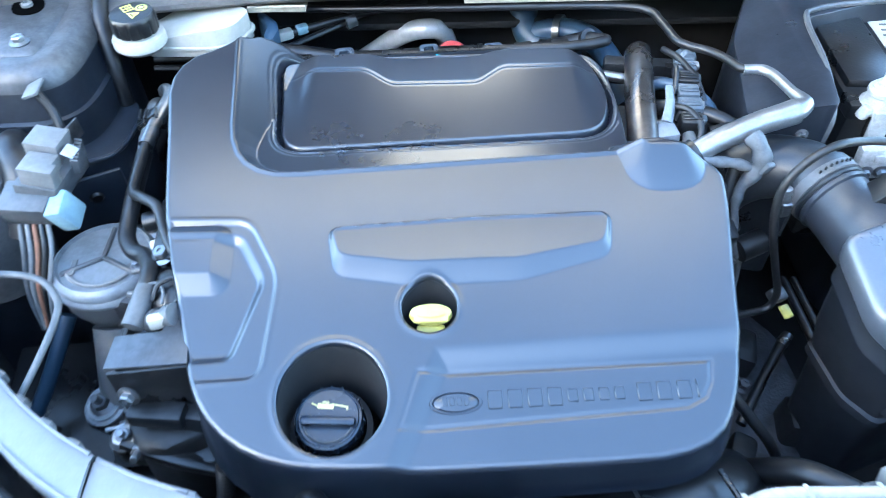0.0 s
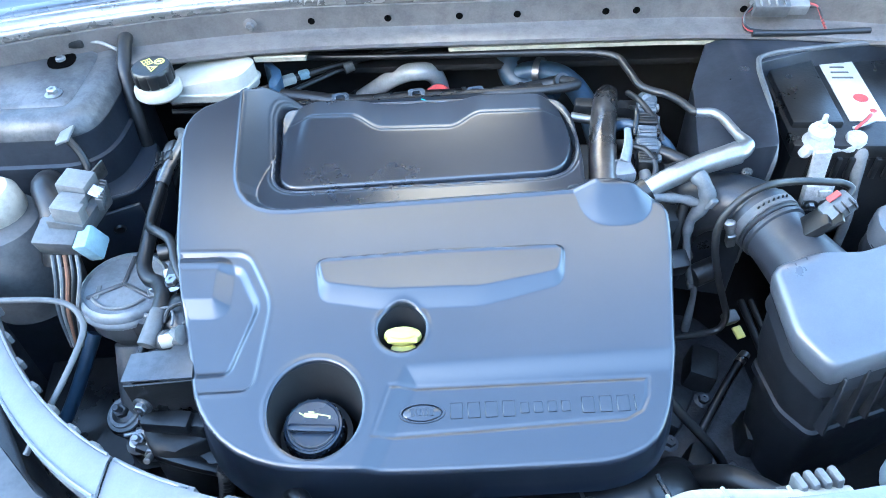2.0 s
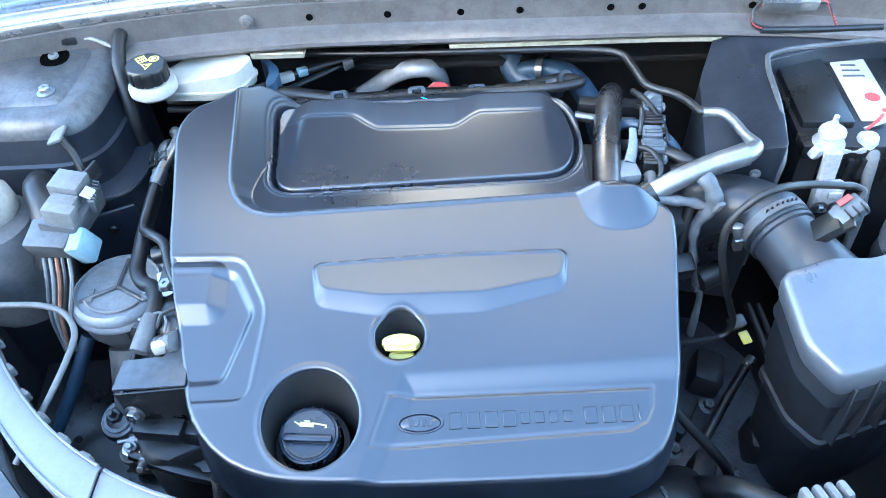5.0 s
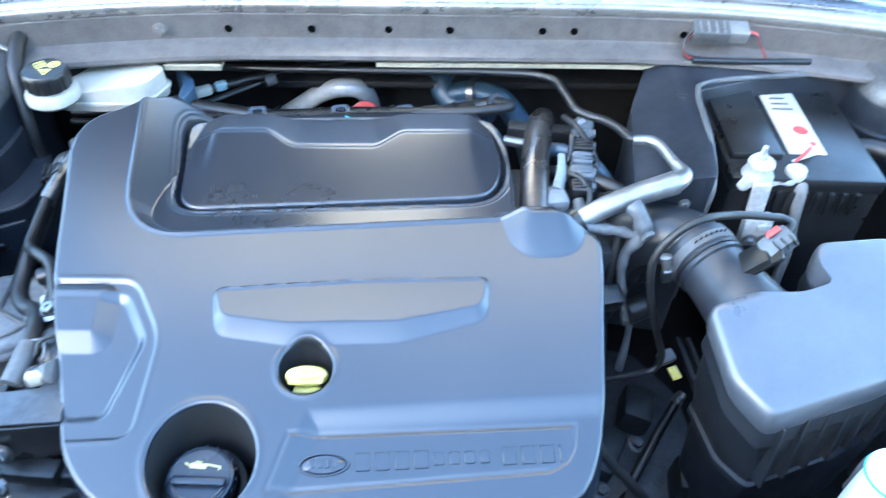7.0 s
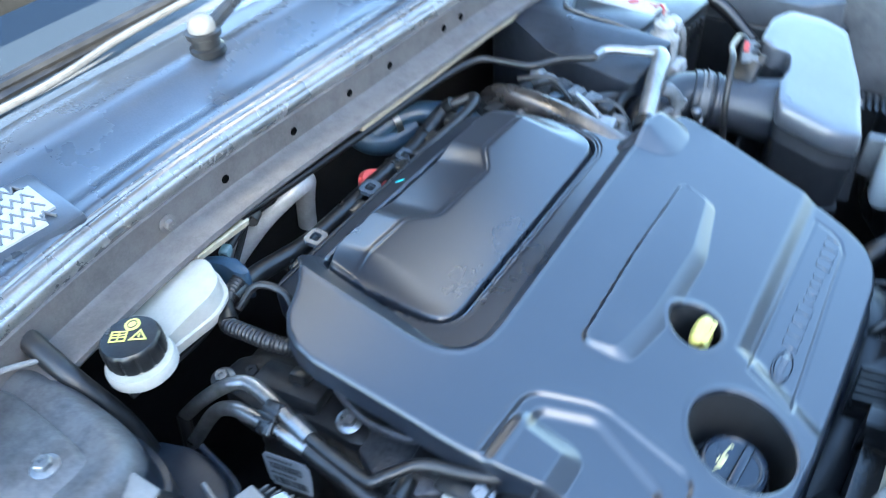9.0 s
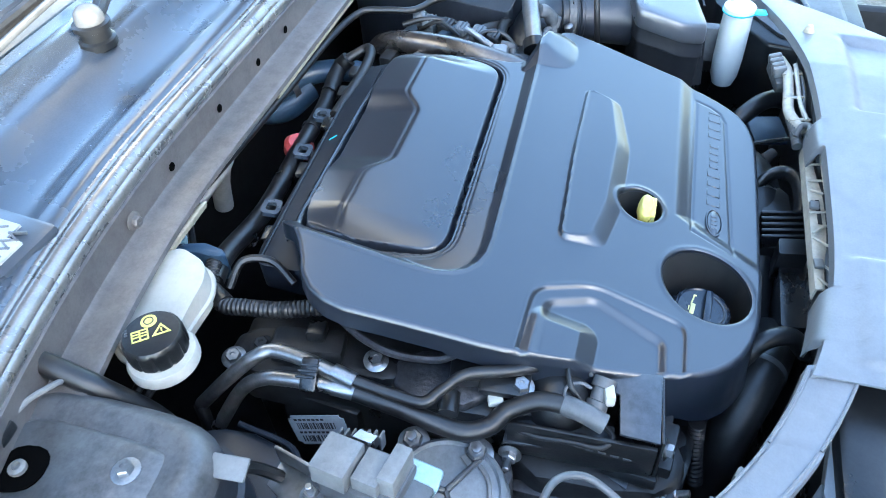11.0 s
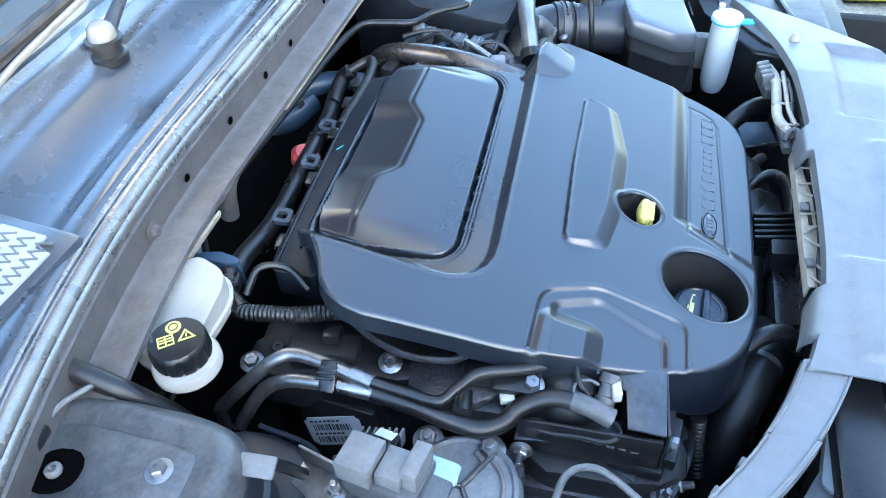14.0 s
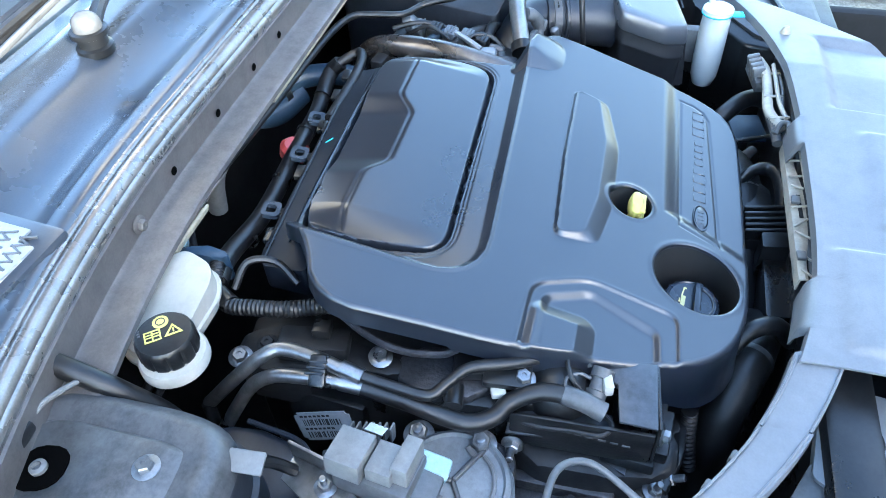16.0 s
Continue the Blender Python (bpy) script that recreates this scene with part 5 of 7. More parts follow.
sens = thing("pressure_sensor", (-0.262, 0.376, 0.90), "grey sensor with a white connector tab", "sensor")
part("barrel", lathe([(0, 0), (0.010, 0), (0.010, 0.012), (0.008, 0.013), (0.008, 0.024), (0.0105, 0.025), (0.0105, 0.034), (0, 0.034)], turned((-0.272, 0.385, 0.912), 10, 60, 0), 18), GREY, sens)
part("connector", box((-0.258, 0.374, 0.926), (0.016, 0.009, 0.014), 0.002, (0, 0, 15)), WHITE, sens, "white connector tab")
part("wire", tube([(-0.245, 0.392, 0.93), (-0.235, 0.398, 0.938), (-0.245, 0.412, 0.94), (-0.262, 0.408, 0.936), (-0.268, 0.398, 0.926)], 0.0025, 8), RUBBER, sens)

shelf = thing("heat_shield_box", (-0.26, 0.36, 0.86), "folded sheet metal box beside the engine cover", "heat shield")
part("top_plate", prism([(-0.232, 0.391), (-0.224, 0.3305), (-0.2935, 0.3268), (-0.2925, 0.3605), (-0.2535, 0.3650), (-0.2460, 0.3905)], 0.9205, 0.924, 0.001), SHIELD, shelf, "dull blue-grey steel top")
part("front_plate", box((-0.253, 0.3275, 0.890), (0.076, 0.003, 0.062), 0.001, (0, 0, 5)), BLACK, shelf)
part("side_plate", box((-0.2925, 0.392, 0.884), (0.004, 0.130, 0.050), 0.001, (0, 0, 2)), BLACK, shelf, "black plate with faint print")
for k in range(6):
    part("print_bar", box((-0.2952, 0.405 - 0.011 * k, 0.894 - 0.001 * k), (0.0006, 0.007, 0.003), 0.0), GREY, shelf)
part("ledge_plate", prism([(-0.281, 0.456), (-0.266, 0.418), (-0.270, 0.364), (-0.2905, 0.366), (-0.2905, 0.456)], 0.893, 0.8965, 0.001), SHIELD, shelf, "dull blue-grey steel ledge")
part("wire_loop", tube([(-0.279, 0.413, 0.915), (-0.277, 0.411, 0.930), (-0.264, 0.411, 0.934), (-0.257, 0.400, 0.934), (-0.257, 0.390, 0.930)], 0.0016, 8), GREY, shelf)
part("low_plate", prism([(-0.245, 0.46), (-0.235, 0.375), (-0.289, 0.372), (-0.300, 0.46)], 0.876, 0.880, 0.001), SHIELD, shelf)
part("cable", tube([(-0.292, 0.455, 0.895), (-0.297, 0.43, 0.897), (-0.296, 0.40, 0.899), (-0.297, 0.375, 0.902), (-0.288, 0.365, 0.906), (-0.278, 0.372, 0.905)], 0.0026, 8), RUBBER, shelf)
hexbolt((-0.279, 0.320, 0.893), 0.0065, ZINC, (80, 0, -10), shelf)
hexbolt((-0.303, 0.452, 0.868), 0.007, ZINC, (0, -80, 0), shelf, shank=0.012)
for k, (q, w) in enumerate((((-0.262, 0.318, 0.865), (0.05, 0.02, 0.018)), ((-0.235, 0.322, 0.85), (0.03, 0.02, 0.03)), ((-0.285, 0.345, 0.855), (0.02, 0.05, 0.014)))):
    part("bracket", box(q, w, 0.003, (0, 5 * k, -6)), DARK, shelf)

alt = thing("alternator_mount", (-0.28, 0.36, 0.72), "grimy cast mounting with bolts below the heat shield", "bracket")
part("casting", prism(chaikin([(-0.31, 0.46), (-0.22, 0.46), (-0.20, 0.32), (-0.275, 0.285), (-0.305, 0.33)], 1), 0.66, 0.845, 0.01), DARK, alt)
part("arm", tube([(-0.30, 0.315, 0.825), (-0.255, 0.300, 0.82), (-0.20, 0.295, 0.80)], 0.014, 12, flat=0.6), BLACK, alt)
part("rib", box((-0.305, 0.40, 0.80), (0.014, 0.10, 0.03), 0.004), CAST, alt)
hexbolt((-0.285, 0.306, 0.827), 0.0075, ZINC, (60, 0, 0), alt, shank=0.012)
hexbolt((-0.316, 0.345, 0.80), 0.006, ZINC, (0, -80, 20), alt, shank=0.014)

mount = thing("engine_mount", (-0.335, 0.5, 0.78), "cast alloy engine mount with bolts", "engine mount")
part("plate", prism(chaikin([(-0.375, 0.56), (-0.318, 0.56), (-0.300, 0.53), (-0.298, 0.455), (-0.33, 0.44), (-0.375, 0.47)], 1), 0.80, 0.866, 0.006), CAST, mount)
for q in ((-0.3165, 0.540, 0.872), (-0.3135, 0.480, 0.872)):
    hexbolt(q, 0.0095, ZINC, (0, -8, 0), mount, shank=0.008)
part("mount_arm", prism(chaikin([(-0.335, 0.46), (-0.30, 0.455), (-0.29, 0.36), (-0.325, 0.35)], 1), 0.70, 0.80, 0.008), CAST, mount)
hexbolt((-0.322, 0.395, 0.792), 0.012, DARK, (10, 0, 0), mount, shank=0.014)

stud = thing("mount_stud", (-0.37, 0.40, 0.70), "blue-grey stud with wide washers low beside the engine", "stud")
sm_ = turned((-0.370, 0.400, 0.748), 14, -8, 0)
part("bush", lathe([(0.0, -0.05), (0.024, -0.05), (0.026, -0.004), (0.022, 0.0), (0.0, 0.0)], sm_, 30), DARK, stud)
part("washer", lathe([(0.006, 0.0), (0.023, 0.0), (0.023, 0.003), (0.019, 0.004), (0.018, 0.0065), (0.006, 0.0065)], sm_, 30), RESLID, stud)
hexbolt(sm_ @ Vector((0, 0, 0.0065)), 0.0085, SHIELD, (14, -8, 20), stud, shank=0.014)
low_arm = thing("torque_arm", (-0.25, 0.33, 0.80), "black torque arm with a bright bolt below the shield", "bracket")
part("arm", prism(rounded([(-0.318, 0.322), (-0.312, 0.306), (-0.215, 0.292), (-0.20, 0.318), (-0.29, 0.334)], 0.010), 0.800, 0.822, 0.004), BLACK, low_arm)
part("boss", lathe([(0.0, 0.0), (0.015, 0.0), (0.015, 0.006), (0.011, 0.008), (0, 0.008)], turned((-0.302, 0.317, 0.821)), 24), BLACK, low_arm)
hexbolt((-0.302, 0.317, 0.829), 0.0070, ZINC, (18, 0, 10), low_arm, shank=0.010)
part("steel_plate", prism([(-0.300, 0.345), (-0.255, 0.340), (-0.238, 0.352), (-0.222, 0.346), (-0.218, 0.362), (-0.290, 0.366)], 0.842, 0.846, 0.001), SHIELD, low_arm, "dull folded steel plate")

# ---- power steering reservoir ----
ps = thing("steering_reservoir", (-0.36, 0.50, 0.70), "round grey reservoir with a ribbed clamped lid", "reservoir")
pm = turned((-0.357, 0.497, 0.0), 0, 0, 0)
part("bowl", lathe([(0.026, 0.74), (0.034, 0.79), (0.047, 0.825), (0.052, 0.835), (0.052, 0.858)], pm, 40), GREY, ps)
lid_ = part("lid", lathe([(0.054, 0.856), (0.0565, 0.859), (0.0565, 0.864), (0.054, 0.867), (0.0545, 0.871), (0.052, 0.876), (0.048, 0.879), (0.046, 0.875), (0.0, 0.8755)], pm, 48), RESLID, ps)
for k in range(3):
    a = radians(90 + 120 * k)
    part("rib", box((-0.357 + 0.022 * math.cos(a), 0.497 + 0.022 * math.sin(a), 0.877), (0.044, 0.005, 0.005), 0.0015, (0, 0, math.degrees(a)), seg=1), GREY, lid_)
part("arc_rib", tube([(-0.357 + 0.038 * math.cos(radians(q)), 0.497 + 0.038 * math.sin(radians(q)), 0.877) for q in range(215, 330, 12)], 0.0022, 8, 2), LGREY, lid_)
for q in ((-20, 0.033, 0.016), (205, 0.030, 0.020)):
    a = radians(q[0])
    part("bright_pad", box((-0.357 + q[1] * math.cos(a), 0.497 + q[1] * math.sin(a), 0.8775), (q[2], 0.006, 0.002), 0.0008, (0, 0, q[0] + 70), seg=1), LGREY, lid_)
part("neck", tube([(-0.355, 0.47, 0.80), (-0.352, 0.42, 0.74), (-0.345, 0.38, 0.68)], 0.030, 20), GREY, ps)

# ---- relay holder and connectors beside the reservoir ----
rl = thing("relay_holder", (-0.40, 0.57, 0.90), "light grey relay block on a folded steel bracket", "relay")
part("relay", box((-0.399, 0.566, 0.972), (0.034, 0.030, 0.022), 0.0012, (0, 6, -8)), LGREY, rl)
part("relay", box((-0.399, 0.538, 0.966), (0.030, 0.022, 0.020), 0.0012, (0, 6, -8)), LGREY, rl)
part("relay", box((-0.394, 0.521, 0.969), (0.034, 0.014, 0.024), 0.0012, (0, 6, -8)), LGREY, rl)
part("holder", box((-0.397, 0.545, 0.950), (0.044, 0.066, 0.024), 0.003, (0, 6, -8)), GREY, rl)
for k in range(7):
    part("fin", box((-0.374 + 0.001 * k, 0.575 - 0.0055 * k, 0.962), (0.008, 0.0022, 0.018), 0.0005, (0, 6, -8), seg=1), GREY, rl)
part("label", box((-0.3735, 0.553, 0.973), (0.012, 0.016, 0.001), 0.0003, (0, 30, -8), seg=1), PAPER, rl)
part("bracket", prism([(-0.395, 0.622), (-0.405, 0.575), (-0.425, 0.552), (-0.432, 0.60), (-0.418, 0.625)], 0.940, 0.9425, 0.001), STEEL, rl)
part("bracket_flange", box((-0.400, 0.60, 0.951), (0.003, 0.05, 0.022), 0.001, (0, 0, -14)), STEEL, rl)
hexbolt((-0.418, 0.585, 0.944), 0.006, ZINC, (0, 0, 0), rl, shank=0.01)
plug = thing("connector_block", (-0.39, 0.50, 0.90), "grey connector block with a pale blue plug", "connector")
part("body", box((-0.412, 0.515, 0.940), (0.050, 0.036, 0.026), 0.003, (14, 0, -6)), GREY, plug)
part("blue_plug", box((-0.378, 0.508, 0.935), (0.020, 0.030, 0.034), 0.004, (16, -14, -6)), SKYBLUE, plug, "pale blue plug")
for k, mm in enumerate((GREY, LGREY, RUST, BLACK, LGREY)):
    x0 = -0.424 + 0.007 * k
    part("wire", tube([(x0, 0.500, 0.925), (x0 + 0.002, 0.482, 0.905), (x0 * 0.8 - 0.086, 0.462, 0.87), (-0.425 + 0.003 * k, 0.45, 0.82)], 0.0024, 8), mm, plug)
bl = thing("blue_bracket", (-0.43, 0.64, 0.97), "pale blue-grey plastic clip on the inner wing", "clip")
part("clip_body", box((-0.432, 0.637, 0.990), (0.018, 0.030, 0.004), 0.0015, (0, -18, 4)), LGREY, bl)
part("stem", tube([(-0.432, 0.637, 0.988), (-0.418, 0.628, 0.968), (-0.41, 0.615, 0.945)], 0.005, 8), BLACK, bl)
ph = thing("hose", (-0.43, 0.60, 0.92), "thick black hose beside the relay bracket", "hose")
part("hose_body", tube([(-0.47, 0.62, 0.93), (-0.455, 0.59, 0.945), (-0.44, 0.56, 0.93), (-0.445, 0.53, 0.88)], 0.018, 14), RUBBER, ph)
wing_box = thing("wing_box", (-0.40, 0.66, 0.6), "dark blue-black plastic shield below the strut tower", "shield")
part("shield", prism(chaikin([(-0.43, 0.76), (-0.375, 0.75), (-0.352, 0.69), (-0.365, 0.63), (-0.42, 0.60), (-0.44, 0.66)], 1), 0.66, 0.905, 0.008, top=0.93), WSHIELD, wing_box)
part("rim", tube([(-0.428, 0.604, 0.905), (-0.400, 0.612, 0.908), (-0.368, 0.632, 0.908), (-0.357, 0.690, 0.908)], 0.0028, 8), WSHIELD, wing_box)
part("front_plate", box((-0.398, 0.604, 0.84), (0.070, 0.006, 0.12), 0.003, (6, 0, 26)), WSHIELD, wing_box)
part("clip", lathe([(0, 0.004), (0.006, 0.003), (0.008, 0.0)], turned((-0.395, 0.597, 0.87), 96, 0, 26), 14), BLACK, wing_box)
tankc = thing("coolant_tank", (-0.52, 0.56, 0.80), "grey coolant tank with a pale screw cap", "coolant tank")
part("tank", lathe([(0.06, 0.80), (0.065, 0.86), (0.062, 0.90), (0.05, 0.925), (0.038, 0.93), (0.0, 0.93)], turned((-0.515, 0.56, 0)), 32), GREY, tankc)
part("screw_cap", lathe([(0.034, 0.925), (0.036, 0.935), (0.034, 0.955), (0.026, 0.965), (0, 0.967)], turned((-0.515, 0.57, 0)), 24), CREAM, tankc, "pale round screw cap")
acp = thing("air_con_pipe", (-0.45, 0.5, 0.7), "thin bare aluminium pipe bent round the wing", "pipe")
part("pipe", tube([(-0.56, 0.418, 0.935), (-0.50, 0.415, 0.945), (-0.43, 0.412, 0.950), (-0.385, 0.411, 0.950), (-0.360, 0.405, 0.946), (-0.346, 0.390, 0.938), (-0.345, 0.372, 0.931), (-0.356, 0.340, 0.915), (-0.368, 0.310, 0.901), (-0.385, 0.275, 0.880)], 0.0032, 12, 10), GREY, acp)
acp2 = thing("air_con_pipe", (-0.47, 0.5, 0.6), "blue-grey pipe rising beside the wing", "pipe")
part("pipe", tube([(-0.43, 0.50, 0.78), (-0.46, 0.44, 0.72), (-0.50, 0.37, 0.66)], 0.009, 12), BLUE, acp2)
cav = thing("black_shield", (-0.42, 0.42, 0.55), "flat black plastic shield low in the bay", "shield")
part("panel", box((-0.43, 0.43, 0.66), (0.20, 0.22, 0.02), 0.006, (6, 0, 4)), BLACK, cav)
for q in ((-0.40, 0.47, 0.673), (-0.46, 0.42, 0.667), (-0.38, 0.38, 0.662)):
    part("clip", lathe([(0, 0.003), (0.007, 0.002), (0.009, 0.0)], turned(q), 12), DEEP, cav)
conn_t = thing("wing_connector", (-0.47, 0.78, 1.0), "grimy brown connector with thin wires by the cowl", "connector")
part("body", box((-0.472, 0.800, 1.020), (0.038, 0.016, 0.012), 0.003, (0, 0, 6)), DARK, conn_t)
part("wire", tube([(-0.45, 0.802, 1.02), (-0.43, 0.80, 1.018), (-0.405, 0.79, 1.012)], 0.0025, 8), LGREY, conn_t)


# ---- battery side ----
BATM = pose(0.527, 0.742, 0.0, 0, 0, -3)
bat = thing("battery", (0.527, 0.742, 0.77), "black car battery with a white and red top label", "battery")


def local_box(m, c, s, bev=0.003, rot=(0, 0, 0)):
    b = box(c, s, bev, rot)
    bmesh.ops.transform(b, matrix=m, verts=b.verts)
    return b


part("case", local_box(BATM, (0, 0, 0.86), (0.172, 0.275, 0.18), 0.004), BLACK, bat)
part("lid", local_box(BATM, (0, 0, 0.957), (0.175, 0.278, 0.020), 0.004), BLACK, bat)
part("top_block", local_box(BATM, (-0.052, -0.035, 0.969), (0.06, 0.14, 0.014), 0.003), BLACK, bat)
lab = part("label", local_box(BATM, (0.012, -0.010, 0.9678), (0.044, 0.165, 0.0012), 0.0004), WHITE, bat, "white label with red spot")
part("red_spot", lathe([(0, 0.0009), (0.009, 0.0009), (0.009, 0.0)], BATM @ pose(0.018, -0.045, 0.968), 24), RED, lab)
part("red_spot", lathe([(0, 0.0009), (0.004, 0.0009), (0.004, 0.0)], BATM @ pose(0.024, -0.072, 0.968), 20), RED, lab)
for k in range(5):
    part("print_bar", local_box(BATM, (0.010, 0.0 + 0.012 * k, 0.9687), (0.026 - 0.004 * (k % 3), 0.003, 0.0008), 0.0), GREY, lab)
for k in range(9):
    part("rib", local_box(BATM, (-0.06 + 0.015 * k, -0.1405, 0.935), (0.006, 0.006, 0.03), 0.001), BLACK, bat)
clamp = thing("battery_clamp", (0.473, 0.637, 0.9), "white corroded battery terminal clamp with cables", "battery clamp")
CRUST = material("corroded_terminal", (0.33, 0.33, 0.32), 0.7, vary=0.25, grain=220, bump=0.8, dust=0.3, dust_col=(0.40, 0.42, 0.42), grime=0.35)
part("post", lathe([(0.0, 0.0), (0.0185, 0.0), (0.0180, 0.006), (0.0150, 0.009), (0.0135, 0.017), (0.0150, 0.019), (0.0145, 0.023), (0.009, 0.026), (0, 0.026)], turned((0.462, 0.614, 0.962), 4, -3), 20), CRUST, clamp)
hexbolt((0.459, 0.613, 0.988), 0.0062, CRUST, (4, -6, 20), clamp, shank=0.012)
part("bar", prism(chaikin([(0.440, 0.602), (0.470, 0.598), (0.486, 0.606), (0.500, 0.602), (0.518, 0.610), (0.520, 0.626), (0.500, 0.632), (0.484, 0.624), (0.470, 0.634), (0.448, 0.628)], 1), 0.956, lambda x, y: 0.9655 + 0.0025 * math.sin(190 * x), 0.003), CRUST, clamp)
part("lug", prism(chaikin([(0.494, 0.606), (0.512, 0.602), (0.520, 0.616), (0.510, 0.630), (0.496, 0.626)], 1), 0.960, lambda x, y: 0.972 + 0.003 * math.sin(260 * x + 120 * y), 0.003), CRUST, clamp)
part("crumb", box((0.446, 0.603, 0.962), (0.014, 0.012, 0.016), 0.004, (12, 20, 30)), CRUST, clamp)
part("strap", box((0.4650, 0.5965, 0.936), (0.020, 0.008, 0.064), 0.003, (3, -6, -6)), CRUST, clamp)
part("fuse_block", box((0.4705, 0.589, 0.906), (0.033, 0.016, 0.044), 0.004, (4, -6, -6)), CRUST, clamp)
for dx in (-0.009, 0.009):
    hexbolt((0.471 + dx, 0.579, 0.899), 0.0052, ZINC, (94, 0, -6), clamp)
part("link", box((0.4735, 0.5795, 0.916), (0.014, 0.004, 0.010), 0.001, (4, -6, -6)), CRUST, clamp)
part("cable", tube([(0.512, 0.614, 0.962), (0.514, 0.606, 0.950), (0.516, 0.602, 0.930), (0.520, 0.600, 0.905), (0.528, 0.598, 0.86), (0.530, 0.595, 0.80)], lambda t: 0.0095 - 0.0035 * min(1, 1.6 * t), 14), LGREY, clamp)
part("red_lead", tube([(0.512, 0.634, 0.968), (0.524, 0.640, 0.976), (0.534, 0.650, 0.976), (0.540, 0.660, 0.968)], 0.0020, 8), RED, clamp)
part("white_lead", tube([(0.510, 0.636, 0.968), (0.526, 0.638, 0.973), (0.538, 0.644, 0.972)], 0.0018, 8), CRUST, clamp)

bb = thing("battery_box", (0.42, 0.74, 0.7), "dark blue-black plastic battery surround with a cut-out", "battery box")
SHROUD = [(0.318, 0.590), (0.398, 0.572), (0.414, 0.650), (0.424, 0.745), (0.505, 0.772), (0.66, 0.790), (0.68, 0.870), (0.40, 0.870), (0.345, 0.745)]
part("shroud", prism(rounded(SHROUD, 0.012), 0.74, lambda x, y: 0.992 - 0.9 * max(0.0, 0.375 - x - 0.3 * max(0, 0.66 - y)) , 0.008, top=0.985, seg=3), SHROUD_M, bb)
part("edge_roll", tube([(0.398, 0.580, 0.80), (0.399, 0.580, 0.93), (0.402, 0.588, 0.975), (0.412, 0.650, 0.990), (0.422, 0.735, 0.993), (0.440, 0.760, 0.994), (0.51, 0.774, 0.994), (0.66, 0.790, 0.994)], 0.0035, 8), GREY, bb)
hexbolt((0.372, 0.577, 0.955), 0.004, GREY, (90, 0, -12), bb)

ecu = thing("wiring_connector", (0.47, 0.83, 0.99), "grey multiway connector with red wires on the cowl", "connector")
part("body", box((0.452, 0.822, 1.030), (0.046, 0.026, 0.020), 0.003, (18, 0, -4)), GREY, ecu)
part("plug", box((0.486, 0.820, 1.031), (0.026, 0.024, 0.018), 0.003, (18, 0, -4)), LGREY, ecu, "pale grey plug")
for k in range(4):
    part("rib", box((0.436 + 0.010 * k, 0.816, 1.040), (0.002, 0.018, 0.003), 0.0006, (18, 0, -4), seg=1), LGREY, ecu)
for k in range(3):
    part("wire", tube([(0.430, 0.820, 1.027 + 0.003 * k), (0.418, 0.812, 1.020), (0.424, 0.803, 1.008 - 0.002 * k), (0.46, 0.800, 1.003)], 0.0018, 8), (BLACK, RED, BLACK)[k], ecu)
    part("wire", tube([(0.498, 0.818, 1.033 - 0.003 * k), (0.510, 0.812, 1.030), (0.518, 0.804, 1.016), (0.525, 0.800, 1.004)], 0.0018, 8), (RED, GREY, BLACK)[k], ecu)
part("lead", tube([(0.43, 0.800, 1.002), (0.50, 0.797, 1.002), (0.58, 0.795, 1.004)], 0.0045, 10), BLACK, ecu)

FUSELID = material("fuse_box_plastic", (0.055, 0.062, 0.072), 0.5, vary=0.2, grain=400, bump=0.08, dust=0.12, grime=0.2)
fuse = thing("fuse_box", (0.74, 0.56, 0.80), "dark grey fuse box lid beside the battery", "fuse box")
part("lid", prism(rounded([(0.69, 0.70), (0.765, 0.70), (0.79, 0.46), (0.755, 0.42), (0.70, 0.47)], 0.012), 0.90, lambda x, y: 0.944 + 0.05 * (y - 0.5), 0.003, top=0.96), FUSELID, fuse)
part("base", prism([(0.685, 0.70), (0.77, 0.70), (0.795, 0.45), (0.755, 0.41), (0.695, 0.46)], 0.72, 0.90, 0.005), BLACK, fuse)
bcab = thing("battery_hose", (0.66, 0.6, 0.88), "slim black vent hose arching past the battery", "hose")
part("hose_body", tube([(0.60, 0.69, 0.945), (0.635, 0.685, 0.950), (0.668, 0.655, 0.948), (0.685, 0.60, 0.925), (0.68, 0.54, 0.88)], 0.011, 14), RUBBER, bcab)

# ---- air filter box ----
ab = thing("air_filter_box", (0.49, 0.40, 0.6), "black moulded air filter box with ribbed sides", "air box")
TOPP = [(0.348, 0.418), (0.358, 0.350), (0.384, 0.318), (0.50, 0.350), (0.618, 0.398), (0.616, 0.432), (0.585, 0.475), (0.540, 0.488), (0.468, 0.482), (0.462, 0.462), (0.474, 0.443), (0.440, 0.432), (0.395, 0.432)]


def air_top(x, y):
    return 0.983 + 0.36 * (y - 0.46) - 0.02 * (x - 0.45)


def airbox_mesh(rows):
    b = bmesh.new()
    top = rounded(TOPP, 0.010, 4)
    cx, cy = 0.49, 0.40
    rings = []
    for sx, sy, dz, low in rows:
        ring = []
        for x, y in top:
            px, py = cx + (x - cx) * sx, cy + (y - cy) * sy
            ring.append(b.verts.new((px, py, max(air_top(px, py) + dz, 0.868) if low is None else low)))
        rings.append(ring)
    n = len(top)
    for a, c in zip(rings, rings[1:]):
        for k in range(n):
            b.faces.new((a[k], a[(k + 1) % n], c[(k + 1) % n], c[k]))
    b.faces.new(rings[0])
    b.faces.new(rings[-1])
    bmesh.ops.recalc_face_normals(b, faces=b.faces)
    return b


